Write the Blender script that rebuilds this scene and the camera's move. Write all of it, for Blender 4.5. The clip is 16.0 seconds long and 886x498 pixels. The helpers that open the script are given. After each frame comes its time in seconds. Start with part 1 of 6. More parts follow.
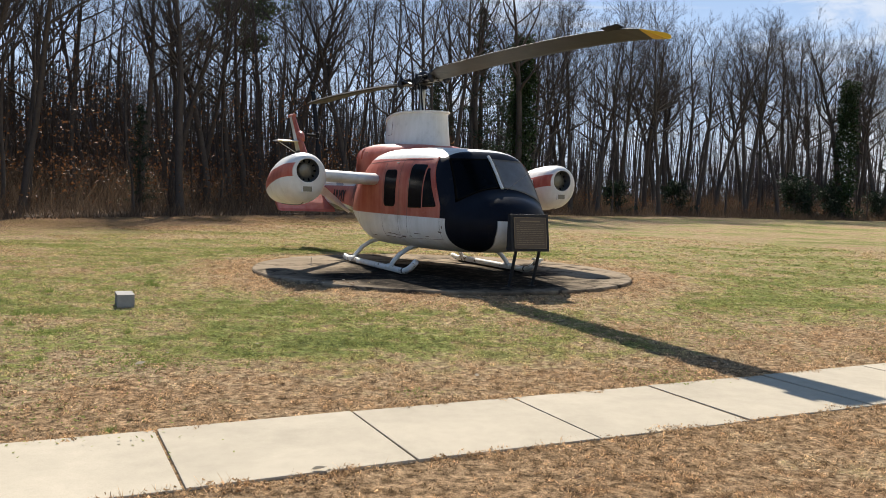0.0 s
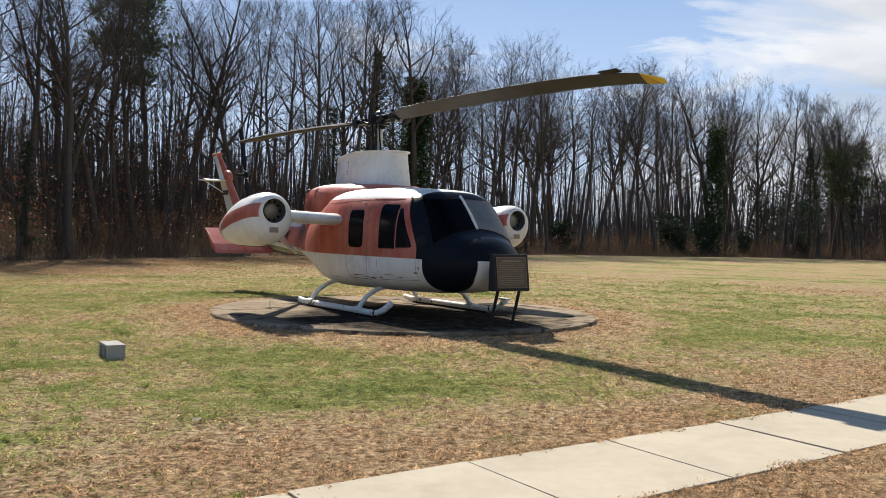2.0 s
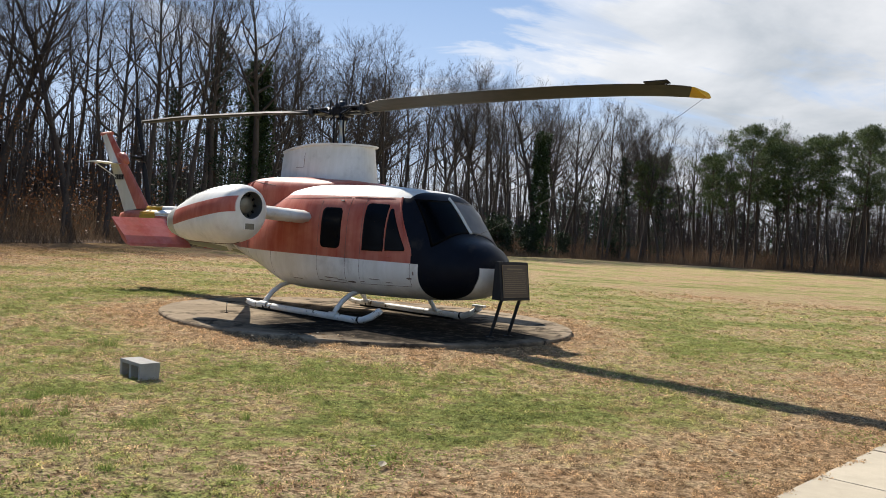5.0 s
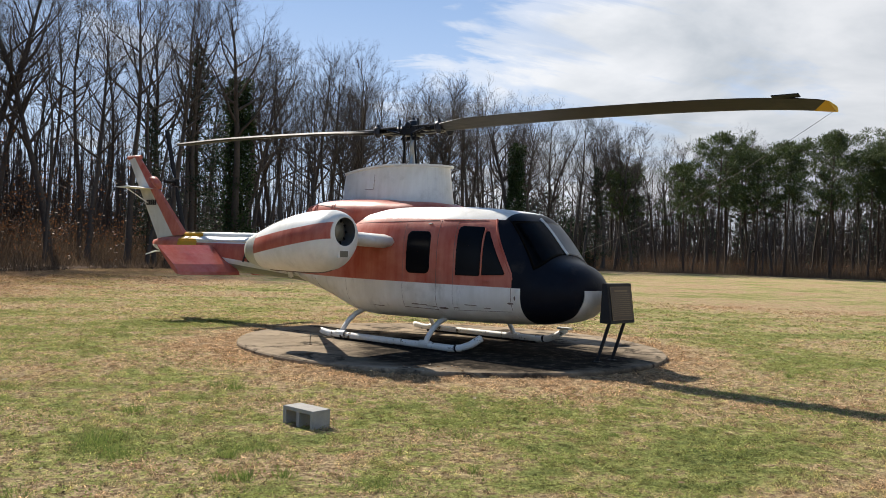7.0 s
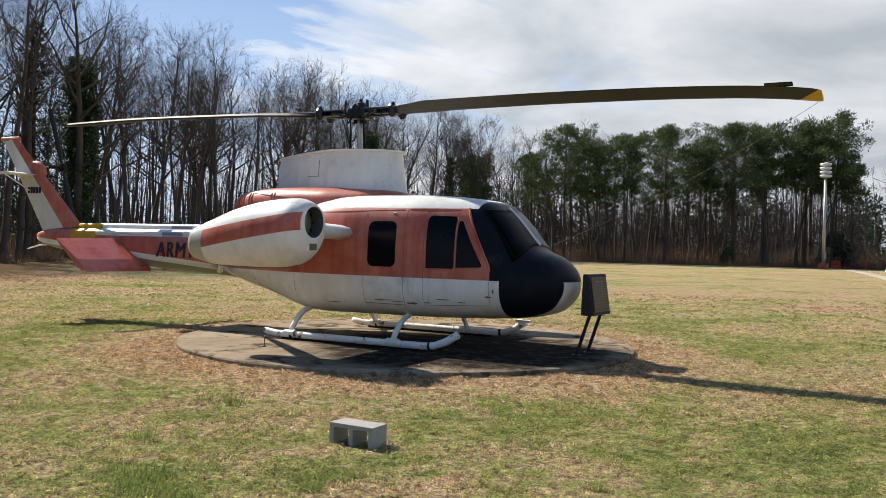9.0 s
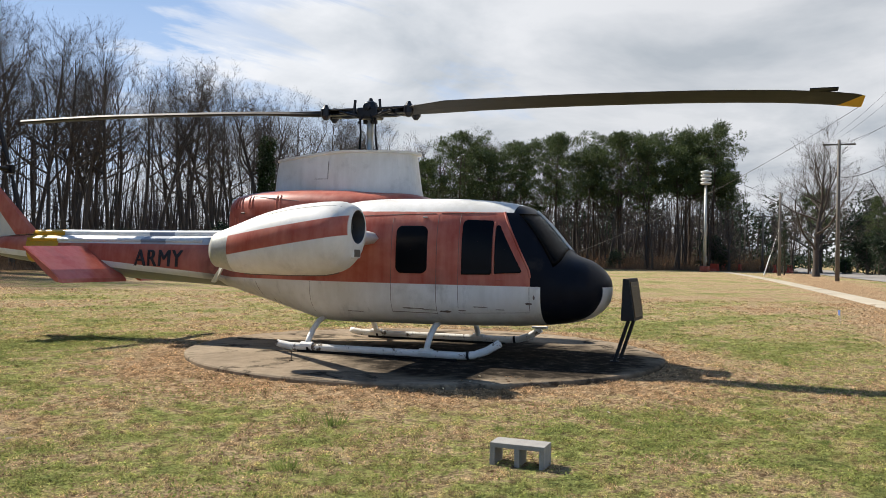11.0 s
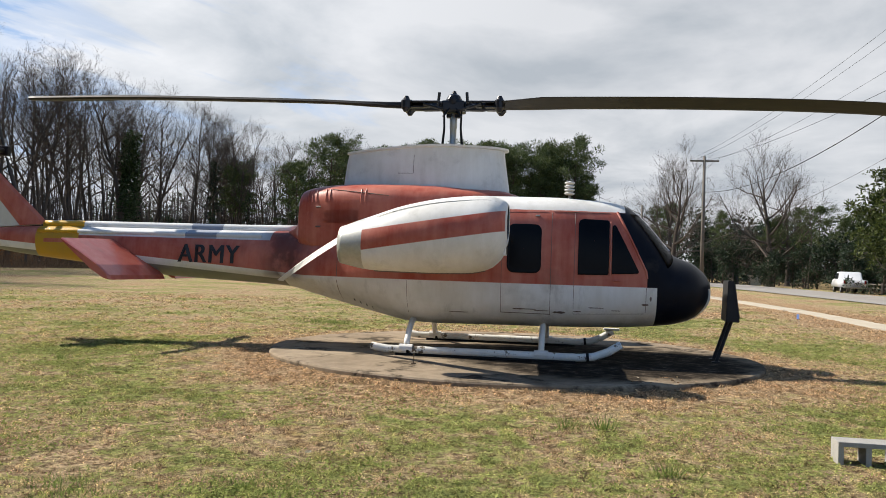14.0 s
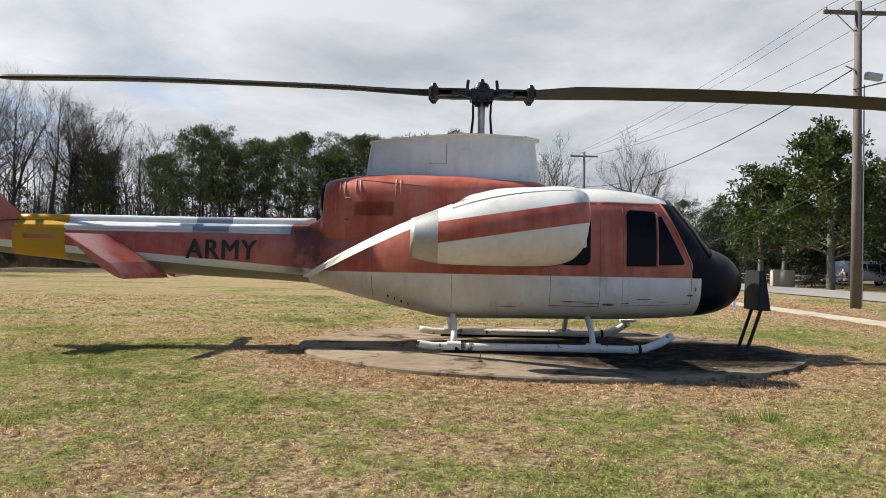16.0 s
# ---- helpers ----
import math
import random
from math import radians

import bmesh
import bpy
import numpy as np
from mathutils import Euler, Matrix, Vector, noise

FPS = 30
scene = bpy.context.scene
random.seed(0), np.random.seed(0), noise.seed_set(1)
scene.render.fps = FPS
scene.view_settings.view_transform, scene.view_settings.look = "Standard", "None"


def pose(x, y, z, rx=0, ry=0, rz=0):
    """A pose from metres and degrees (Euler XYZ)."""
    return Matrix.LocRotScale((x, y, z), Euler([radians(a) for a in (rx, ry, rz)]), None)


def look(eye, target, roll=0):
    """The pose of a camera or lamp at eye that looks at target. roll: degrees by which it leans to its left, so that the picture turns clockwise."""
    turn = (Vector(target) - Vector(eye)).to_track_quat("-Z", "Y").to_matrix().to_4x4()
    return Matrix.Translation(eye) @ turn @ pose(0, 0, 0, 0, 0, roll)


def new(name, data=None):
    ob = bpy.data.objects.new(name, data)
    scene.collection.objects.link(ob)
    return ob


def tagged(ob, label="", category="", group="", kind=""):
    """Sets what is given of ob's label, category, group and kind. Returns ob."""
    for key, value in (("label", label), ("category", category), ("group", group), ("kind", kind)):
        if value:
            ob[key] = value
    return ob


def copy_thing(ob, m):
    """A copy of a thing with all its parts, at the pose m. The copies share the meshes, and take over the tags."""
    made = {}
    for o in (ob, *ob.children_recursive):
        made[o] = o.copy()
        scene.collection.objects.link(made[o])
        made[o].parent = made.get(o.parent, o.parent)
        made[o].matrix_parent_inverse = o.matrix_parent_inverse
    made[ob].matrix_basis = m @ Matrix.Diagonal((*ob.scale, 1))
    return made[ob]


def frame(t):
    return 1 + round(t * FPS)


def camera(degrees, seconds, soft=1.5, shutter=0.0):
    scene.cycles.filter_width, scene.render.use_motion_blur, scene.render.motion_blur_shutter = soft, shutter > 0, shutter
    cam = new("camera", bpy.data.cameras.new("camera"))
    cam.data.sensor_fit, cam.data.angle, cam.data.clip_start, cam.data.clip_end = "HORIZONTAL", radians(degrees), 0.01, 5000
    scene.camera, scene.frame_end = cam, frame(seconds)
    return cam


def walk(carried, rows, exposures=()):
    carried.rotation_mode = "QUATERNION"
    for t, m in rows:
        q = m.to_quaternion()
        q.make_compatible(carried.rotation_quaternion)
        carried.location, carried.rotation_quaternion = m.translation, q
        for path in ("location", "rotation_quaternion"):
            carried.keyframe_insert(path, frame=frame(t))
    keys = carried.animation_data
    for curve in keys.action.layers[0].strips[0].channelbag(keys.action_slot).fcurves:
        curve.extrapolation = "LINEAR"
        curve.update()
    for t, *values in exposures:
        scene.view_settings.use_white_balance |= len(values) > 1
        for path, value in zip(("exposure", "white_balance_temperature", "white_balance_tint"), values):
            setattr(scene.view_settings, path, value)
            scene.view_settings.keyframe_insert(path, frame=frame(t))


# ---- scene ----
cam = camera(55.4, 16.0, soft=0.5)
METRES, EYE, TILT, LEAN, TURN = 17.0, 1.53, -0.93, 1.66, 0.0
ROWS = [
    (0.0, 0.0, 0.0, 0.0, 0.18, -2.97, -3.52),
    (0.5, -0.0236, -0.0021, -0.0001, -0.83, -0.6, -3.05),
    (1.0, -0.045, 0.0027, -0.0018, -2.8, 0.43, -3.23),
    (1.5, -0.0693, 0.0107, -0.0032, -5.36, 0.7, -3.31),
    (2.0, -0.0937, 0.0159, -0.0049, -8.35, 0.22, -3.03),
    (2.5, -0.1195, 0.0275, -0.0052, -12.51, -0.6, -2.69),
    (3.0, -0.1464, 0.0392, -0.005, -16.66, -0.91, -2.87),
    (3.5, -0.1696, 0.0522, -0.0048, -19.66, -0.56, -3.41),
    (4.0, -0.1965, 0.0675, -0.0045, -21.31, -0.04, -4.14),
    (4.5, -0.2239, 0.0819, -0.0052, -21.71, 0.39, -4.61),
    (5.0, -0.2488, 0.1013, -0.0056, -21.67, 0.65, -4.82),
    (7.5, -0.3686, 0.1945, -0.0038, -26.17, 1.82, -2.67),
    (8.0, -0.3861, 0.2169, -0.0064, -28.68, 1.45, -2.52),
    (8.5, -0.4041, 0.242, -0.0069, -31.96, 1.38, -2.55),
    (9.0, -0.421, 0.2682, -0.0064, -35.38, 1.52, -2.33),
    (11.5, -0.5195, 0.393, -0.0118, -45.0, 2.42, -1.7),
    (12.0, -0.5414, 0.4188, -0.0132, -46.6, 2.6, -1.87),
    (12.5, -0.5634, 0.4452, -0.0152, -48.18, 2.79, -1.86),
    (13.0, -0.583, 0.4744, -0.0169, -49.89, 3.07, -1.83),
    (13.5, -0.601, 0.5065, -0.0195, -51.88, 3.06, -1.94),
    (14.0, -0.6176, 0.5406, -0.0217, -54.23, 2.96, -2.09),
    (14.5, -0.6343, 0.5754, -0.0236, -56.74, 2.72, -2.18),
    (15.0, -0.6461, 0.6088, -0.025, -59.21, 2.6, -1.88),
    (15.5, -0.6594, 0.6417, -0.0252, -61.52, 2.65, -1.53),
    (16.0, -0.6703, 0.6755, -0.0255, -63.75, 2.85, -1.06),
]
walk(cam, [(t, pose(0, 0, EYE, TILT, LEAN, TURN) @ pose(METRES * x, METRES * y, METRES * z, 90 + pitch, roll, yaw)) for t, x, y, z, yaw, pitch, roll in ROWS])

# ---- the place, in plan ----
HELI = pose(-0.515, 16.30, 0.0, 0, 0, -62.9)      # under the mast, nose along +x, starboard -y
WALK_ANGLE = radians(26.2)
WALK_U = Vector((math.cos(WALK_ANGLE), math.sin(WALK_ANGLE)))   # along the pavement
WALK_N = Vector((-math.sin(WALK_ANGLE), math.cos(WALK_ANGLE)))  # from the road towards the field
WALK_O = Vector((-1.75, 5.131))                    # a joint on the pavement's field edge
WALK_WIDTH, SLAB = 1.11, 1.28
PAD = HELI @ Vector((0.95, 0.05, 0.0))
PAD_R, PAD_TOP = 3.42, 0.11


def along(x, y):
    """Metres along the pavement and off its field edge (positive: field)."""
    d = Vector((x, y)) - WALK_O
    return d.dot(WALK_U), d.dot(WALK_N)


def spot(s, n):
    p = WALK_O + WALK_U * s + WALK_N * n
    return p.x, p.y


def ground_z(x, y):
    """Height of the lawn."""
    r2 = (x - PAD.x) ** 2 + (y - PAD.y) ** 2
    return 0.085 * math.exp(-r2 / 30.0) - 0.01


# ---- world, sun, light ----
SUN_DIR = Vector((-0.25, 1.09, 1.0)).normalized()   # towards the sun
sun = new("sun", bpy.data.lights.new("sun", "SUN"))
sun.data.energy, sun.data.angle, sun.data.color = 5.0, radians(0.6), (1.0, 0.93, 0.83)
sun.matrix_world = look((0, 0, 60), Vector((0, 0, 60)) - SUN_DIR)

scene.view_settings.exposure = 0.72
world = bpy.data.worlds.new("sky")
scene.world = world
world.use_nodes = True


class Nodes:
    """A thin wrapper for writing node trees as expressions."""

    def __init__(self, tree, keep=False):
        self.t = tree
        if not keep:
            tree.nodes.clear()

    def node(self, kind, operation="", use_clamp=False, data_type="", blend_type="", sky_type=""):
        n = self.t.nodes.new(kind)
        if operation:
            n.operation = operation
        if use_clamp:
            n.use_clamp = True
        if data_type:
            n.data_type = data_type
        if blend_type:
            n.blend_type = blend_type
        if sky_type:
            n.sky_type = sky_type
        return n

    def put(self, socket, value):
        if isinstance(value, bpy.types.NodeSocket):
            self.t.links.new(value, socket)
        elif value is not None:
            socket.default_value = value

    def math(self, op, a, b=0.0, c=0.0, clamp=False):
        n = self.node("ShaderNodeMath", operation=op, use_clamp=clamp)
        for i, v in enumerate((a, b, c)):
            self.put(n.inputs[i], v)
        return n.outputs[0]

    def add(self, a, b): return self.math("ADD", a, b)
    def sub(self, a, b): return self.math("SUBTRACT", a, b)
    def mul(self, a, b): return self.math("MULTIPLY", a, b)
    def least(self, a, b): return self.math("MINIMUM", a, b)
    def most(self, a, b): return self.math("MAXIMUM", a, b)

    def above(self, a, edge, soft=0.004):
        """0 below the edge, 1 above it."""
        return self.math("MULTIPLY_ADD", self.sub(a, edge), 0.5 / soft, 0.5, clamp=True)

    def ramp(self, fac, *stops, ease="LINEAR"):
        n = self.node("ShaderNodeValToRGB")
        n.color_ramp.interpolation = ease
        e = n.color_ramp.elements
        while len(e) < len(stops):
            e.new(0.5)
        for el, (p, c) in zip(e, stops):
            el.position = p
            el.color = (*c, 1) if isinstance(c, tuple) else (c, c, c, 1)
        self.put(n.inputs[0], fac)
        return n.outputs[0]

    def mix(self, fac, a, b, blend="MIX"):
        n = self.node("ShaderNodeMix", data_type="RGBA", blend_type=blend)
        self.put(n.inputs[0], fac)
        for i, v in ((6, a), (7, b)):
            self.put(n.inputs[i], (*v, 1) if isinstance(v, tuple) else v)
        return n.outputs[2]

    def noise(self, vec, scale, detail=4.0, rough=0.55, distort=0.0):
        n = self.node("ShaderNodeTexNoise")
        self.put(n.inputs["Vector"], vec)
        n.inputs["Scale"].default_value, n.inputs["Detail"].default_value = scale, detail
        n.inputs["Roughness"].default_value, n.inputs["Distortion"].default_value = rough, distort
        return n.outputs["Fac"]

    def where(self, scale=(1, 1, 1), kind="Object", turn=0.0):
        tc = self.node("ShaderNodeTexCoord")
        m = self.node("ShaderNodeMapping")
        m.inputs["Scale"].default_value = scale
        m.inputs["Rotation"].default_value = (0, 0, turn)
        self.put(m.inputs["Vector"], tc.outputs[kind])
        return m.outputs[0]

    def place(self):
        g = self.node("ShaderNodeNewGeometry")
        return g.outputs["Position"]

    def xyz(self, vec):
        n = self.node("ShaderNodeSeparateXYZ")
        self.put(n.inputs[0], vec)
        return n.outputs

    def bump(self, height, strength=0.3, distance=0.01):
        n = self.node("ShaderNodeBump")
        n.inputs["Strength"].default_value, n.inputs["Distance"].default_value = strength, distance
        self.put(n.inputs["Height"], height)
        return n.outputs[0]

    def surface(self, colour, rough=0.6, metal=0.0, normal=None, spec=0.5, **more):
        b = self.node("ShaderNodeBsdfPrincipled")
        self.put(b.inputs["Base Color"], (*colour, 1) if isinstance(colour, tuple) else colour)
        self.put(b.inputs["Roughness"], rough)
        self.put(b.inputs["Metallic"], metal)
        self.put(b.inputs["Specular IOR Level"], spec)
        if normal is not None:
            self.put(b.inputs["Normal"], normal)
        for key, value in more.items():
            self.put(b.inputs[key.replace("_", " ")], value)
        o = self.node("ShaderNodeOutputMaterial")
        self.t.links.new(b.outputs[0], o.inputs[0])
        return b


def build_sky():
    n = Nodes(world.node_tree)
    sky = n.node("ShaderNodeTexSky", sky_type="NISHITA")
    sky.sun_disc = False
    sky.sun_elevation = math.asin(SUN_DIR.z)
    sky.sun_rotation = math.atan2(SUN_DIR.x, SUN_DIR.y)
    sky.air_density, sky.dust_density, sky.ozone_density = 1.0, 0.6, 1.2
    tc = n.node("ShaderNodeTexCoord")
    x, y, z = n.xyz(tc.outputs["Generated"])
    up = n.math("MAXIMUM", z, 0.0)
    k = n.math("DIVIDE", 1.0, n.add(up, 0.16))
    v = n.node("ShaderNodeCombineXYZ")
    n.put(v.inputs[0], n.mul(x, k))
    n.put(v.inputs[1], n.mul(y, k))
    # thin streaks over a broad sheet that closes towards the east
    m = n.node("ShaderNodeMapping")
    m.inputs["Rotation"].default_value = (0, 0, 0.5)
    m.inputs["Scale"].default_value = (0.75, 1.5, 1)
    n.put(m.inputs["Vector"], v.outputs[0])
    wisps = n.noise(m.outputs[0], 1.7, 8, 0.60, 0.7)
    broad = n.noise(v.outputs[0], 0.55, 3, 0.5, 0.2)
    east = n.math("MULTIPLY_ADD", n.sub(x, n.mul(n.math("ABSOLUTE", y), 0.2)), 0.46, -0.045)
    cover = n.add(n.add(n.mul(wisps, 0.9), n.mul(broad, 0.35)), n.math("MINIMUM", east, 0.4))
    high = n.math("MULTIPLY_ADD", n.math("MAXIMUM", n.sub(up, 0.32), 0.0), 0.75, 0.0)
    # the sheet is broken over the wood, where blue shows between streaks
    gap = n.add(n.add(n.mul(x, 0.30), n.mul(y, 0.885)), n.mul(z, 0.355))
    gap = n.mul(n.math("MULTIPLY_ADD", gap, 22.0, -20.9, clamp=True), 0.17)
    cover = n.sub(cover, gap)
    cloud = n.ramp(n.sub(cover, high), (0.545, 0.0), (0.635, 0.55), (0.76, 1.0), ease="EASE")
    grey = n.noise(v.outputs[0], 1.3, 6, 0.55, 0.3)
    near_sun = n.math("MULTIPLY_ADD", n.add(n.add(n.mul(x, SUN_DIR.x), n.mul(y, SUN_DIR.y)), n.mul(z, SUN_DIR.z)), 0.58, 0.56)
    near_sun = n.math("MAXIMUM", near_sun, 0.79)
    glow = n.node("ShaderNodeVectorMath", operation="SCALE")
    n.put(glow.inputs[0], n.ramp(grey, (0.36, (0.37, 0.40, 0.435)), (0.60, (0.59, 0.60, 0.62))))
    n.put(glow.inputs["Scale"], near_sun)
    tone = glow.outputs[0]
    blue = n.node("ShaderNodeVectorMath", operation="SCALE")
    n.put(blue.inputs[0], sky.outputs[0])
    blue.inputs["Scale"].default_value = 0.042
    low = n.math("MULTIPLY_ADD", n.math("MINIMUM", up, 0.4), -2.5, 1.0, clamp=True)
    deep = n.math("MULTIPLY_ADD", n.math("MAXIMUM", n.sub(up, 0.2), 0.0), -0.5, 1.0)
    clear = n.mix(1.0, n.mix(0.55, blue.outputs[0], (0.135, 0.295, 0.62)), n.ramp(deep, (0.0, 0.0), (1.0, 1.0)), "MULTIPLY")
    base = n.mix(n.mul(low, 0.8), clear, (0.47, 0.55, 0.66))
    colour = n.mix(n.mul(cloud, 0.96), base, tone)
    bg = n.node("ShaderNodeBackground")
    n.put(bg.inputs[0], colour)
    bg.inputs[1].default_value = 1.0
    out = n.node("ShaderNodeOutputWorld")
    n.t.links.new(bg.outputs[0], out.inputs[0])


build_sky()


# ---- materials ----
def material(name):
    m = bpy.data.materials.new(name)
    m.use_nodes = True
    return m, Nodes(m.node_tree)


def plain(name, colour, rough=0.6, metal=0.0, grain=30.0, spread=0.18, bump=0.15, spec=0.5):
    """A surface of one colour with uneven tone, grain and fine relief."""
    m, n = material(name)
    p = n.where()
    big, fine = n.noise(p, grain * 0.07, 5, 0.6), n.noise(p, grain, 4, 0.6)
    tone = n.ramp(n.add(n.mul(big, 0.6), n.mul(fine, 0.4)), (0.3, tuple(c * (1 - spread) for c in colour)), (0.7, tuple(min(1, c * (1 + spread)) for c in colour)))
    n.surface(tone, n.math("MULTIPLY_ADD", big, 0.25, rough - 0.12), metal, n.bump(fine, bump, 0.004), spec)
    return m


def worn_paint(n, p, colour, fade, amount=0.5):
    """A paint colour, chalked and streaked."""
    chalk = n.noise(p, 1.7, 6, 0.62, 0.3)
    x, y, z = n.xyz(p)
    v = n.node("ShaderNodeCombineXYZ")
    n.put(v.inputs[0], n.mul(x, 9.0)), n.put(v.inputs[1], n.mul(y, 9.0)), n.put(v.inputs[2], n.mul(z, 0.7))
    streak = n.noise(v.outputs[0], 1.0, 4, 0.6)
    f = n.ramp(n.add(n.mul(chalk, 0.65), n.mul(streak, 0.35)), (0.38, 0.0), (0.60, amount))
    return n.mix(f, colour, fade)


RED, RED_FADE = (0.35, 0.068, 0.040), (0.50, 0.175, 0.12)
WHITE, WHITE_DIRT = (0.745, 0.735, 0.695), (0.54, 0.52, 0.45)
BLACK = (0.005, 0.006, 0.010)


def livery(name, scheme):
    """Aircraft paint: red, white and black fields laid out in the aircraft's own metres, with dirt and chalking."""
    m, n = material(name)
    p = n.where()
    x, y, z = n.xyz(p)
    side = n.math("ABSOLUTE", y)
    red = worn_paint(n, p, RED, RED_FADE, 0.9)
    white = worn_paint(n, p, WHITE, WHITE_DIRT, 0.55)
    wob = n.mul(n.sub(n.noise(p, 6.0, 3), 0.5), 0.02)
    rough, spec = 0.42, 0.3
    if scheme == "cabin":
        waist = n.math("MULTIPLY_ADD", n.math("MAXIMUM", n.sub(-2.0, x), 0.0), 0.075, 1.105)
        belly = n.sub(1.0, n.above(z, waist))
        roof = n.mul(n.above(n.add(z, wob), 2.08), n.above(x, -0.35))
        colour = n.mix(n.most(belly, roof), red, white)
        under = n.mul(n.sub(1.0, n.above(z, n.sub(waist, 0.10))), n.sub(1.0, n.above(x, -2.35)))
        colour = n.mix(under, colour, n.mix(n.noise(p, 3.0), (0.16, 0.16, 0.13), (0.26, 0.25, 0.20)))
        tail = n.mul(n.above(x, -6.45), n.sub(1.0, n.above(x, -5.70)))
        arrow = n.mul(n.mul(n.above(z, 1.47), n.sub(1.0, n.above(z, 1.53))), n.mul(n.above(x, -6.3), n.sub(1.0, n.above(x, -5.85))))
        colour = n.mix(n.mul(tail, n.sub(1.0, arrow)), colour, worn_paint(n, p, (0.50, 0.28, 0.015), (0.36, 0.22, 0.05)))
        silver = n.mul(n.above(z, 1.59), n.mul(n.above(x, -5.70), n.sub(1.0, n.above(x, -2.60))))
        later = n.mul(n.above(x, -3.95), n.sub(1.0, n.above(x, -3.45)))
        colour = n.mix(silver, colour, n.mix(n.mul(later, 0.8), n.mix(0.4, white, (0.50, 0.52, 0.55)), (0.24, 0.27, 0.33)))
        soot = n.mul(n.mul(n.above(x, -2.62, 0.18), n.sub(1.0, n.above(x, -2.02, 0.15))), n.mul(n.above(z, 1.05, 0.05), n.above(n.noise(p, 4.0, 5), 0.40, 0.12)))
        colour = n.mix(n.mul(soot, 0.75), colour, (0.045, 0.018, 0.014))
        pillar = n.add(2.335, n.mul(n.sub(2.08, n.math("MAXIMUM", z, 1.27)), 0.50))
        crown = n.mul(n.above(z, 1.104), n.above(x, pillar))
        chin = n.mul(n.mul(n.above(x, 2.87), n.sub(1.0, n.above(z, 1.12))), n.above(n.add(side, n.mul(n.math("MAXIMUM", n.sub(0.85, z), 0.0), 0.25)), 0.36, 0.01))
        dark = n.mul(n.most(crown, chin), n.sub(1.0, n.mul(roof, n.sub(1.0, n.above(x, 2.45)))))
        colour = n.mix(dark, colour, n.mix(n.noise(p, 5.0, 5), BLACK, (0.011, 0.013, 0.019)))
        rough = n.math("MULTIPLY_ADD", dark, -0.10, 0.46)
        spec = n.math("MULTIPLY_ADD", dark, -0.24, 0.30)
    elif scheme == "nacelle":
        mid = n.math("MULTIPLY_ADD", x, 0.155, 1.662)
        band = n.mul(n.above(z, n.sub(mid, 0.115)), n.sub(1.0, n.above(z, n.add(mid, 0.115))))
        inner = n.sub(1.0, n.above(y, 0.0))
        band = n.mul(n.mul(band, n.above(x, -0.61)), n.sub(1.0, n.above(n.sub(y, n.math("MULTIPLY_ADD", inner, -5.00, 2.54)), 0.0)))
        band = n.mul(band, n.sub(1.0, n.above(x, 1.03)))
        colour = n.mix(band, white, red)
    elif scheme == "fin":
        line = n.math("MULTIPLY_ADD", n.sub(z, 1.7), -0.926, -6.80)
        colour = n.mix(n.above(x, line), n.mix(0.35, white, (0.42, 0.42, 0.36)), red)
    elif scheme == "shaft":
        colour = n.mix(n.above(x, -5.72), (0.52, 0.29, 0.02), n.mix(0.4, white, (0.55, 0.57, 0.60)))
        patch = n.mul(n.above(x, -3.95), n.sub(1.0, n.above(x, -3.45)))
        colour = n.mix(patch, colour, (0.22, 0.25, 0.31))
        rough = 0.3
    elif scheme == "blade":
        tip = n.above(n.add(x, n.mul(y, 0.55)), 6.50)
        colour = n.mix(tip, n.mix(n.noise(n.where((0.6, 6, 1)), 3.0, 5), (0.014, 0.014, 0.013), (0.033, 0.031, 0.028)), (0.62, 0.38, 0.02))
        rough, spec = 0.55, 0.22
    elif scheme == "white":
        colour = white
    elif scheme == "gloss":
        colour = n.mix(0.35, red, (0.52, 0.10, 0.07))
        rough, spec = 0.24, 0.5
    else:
        colour = red
    if scheme in ("cabin", "white", "nacelle"):
        v = n.node("ShaderNodeCombineXYZ")
        n.put(v.inputs[0], n.mul(x, 2.6)), n.put(v.inputs[1], n.mul(y, 1.6)), n.put(v.inputs[2], n.mul(z, 0.9))
        runs = n.noise(v.outputs[0], 1.6, 6, 0.7)
        low = n.mul(n.sub(1.0, n.above(z, 1.10, 0.02)), n.sub(1.0, dark)) if scheme == "cabin" else 0.45
        colour = n.mix(n.mul(n.ramp(runs, (0.55, 0.0), (0.76, 0.45)), low), colour, (0.14, 0.125, 0.095))
    grime = n.noise(p, 2.4, 7, 0.68)
    colour = n.mix(n.ramp(grime, (0.56, 0.0), (0.78, 0.32)), colour, (0.10, 0.085, 0.06))
    fine = n.noise(p, 60.0, 3)
    dents = n.noise(p, 3.2, 2)
    n.surface(colour, rough, 0.0, n.bump(n.add(n.mul(fine, 0.06), dents), 0.10, 0.02), spec)
    return m


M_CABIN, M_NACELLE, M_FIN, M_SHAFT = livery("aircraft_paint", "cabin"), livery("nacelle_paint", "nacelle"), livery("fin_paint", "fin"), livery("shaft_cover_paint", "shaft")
M_BLADE, M_WHITE, M_RED = livery("blade_paint", "blade"), livery("white_paint", "white"), livery("red_paint", "red")


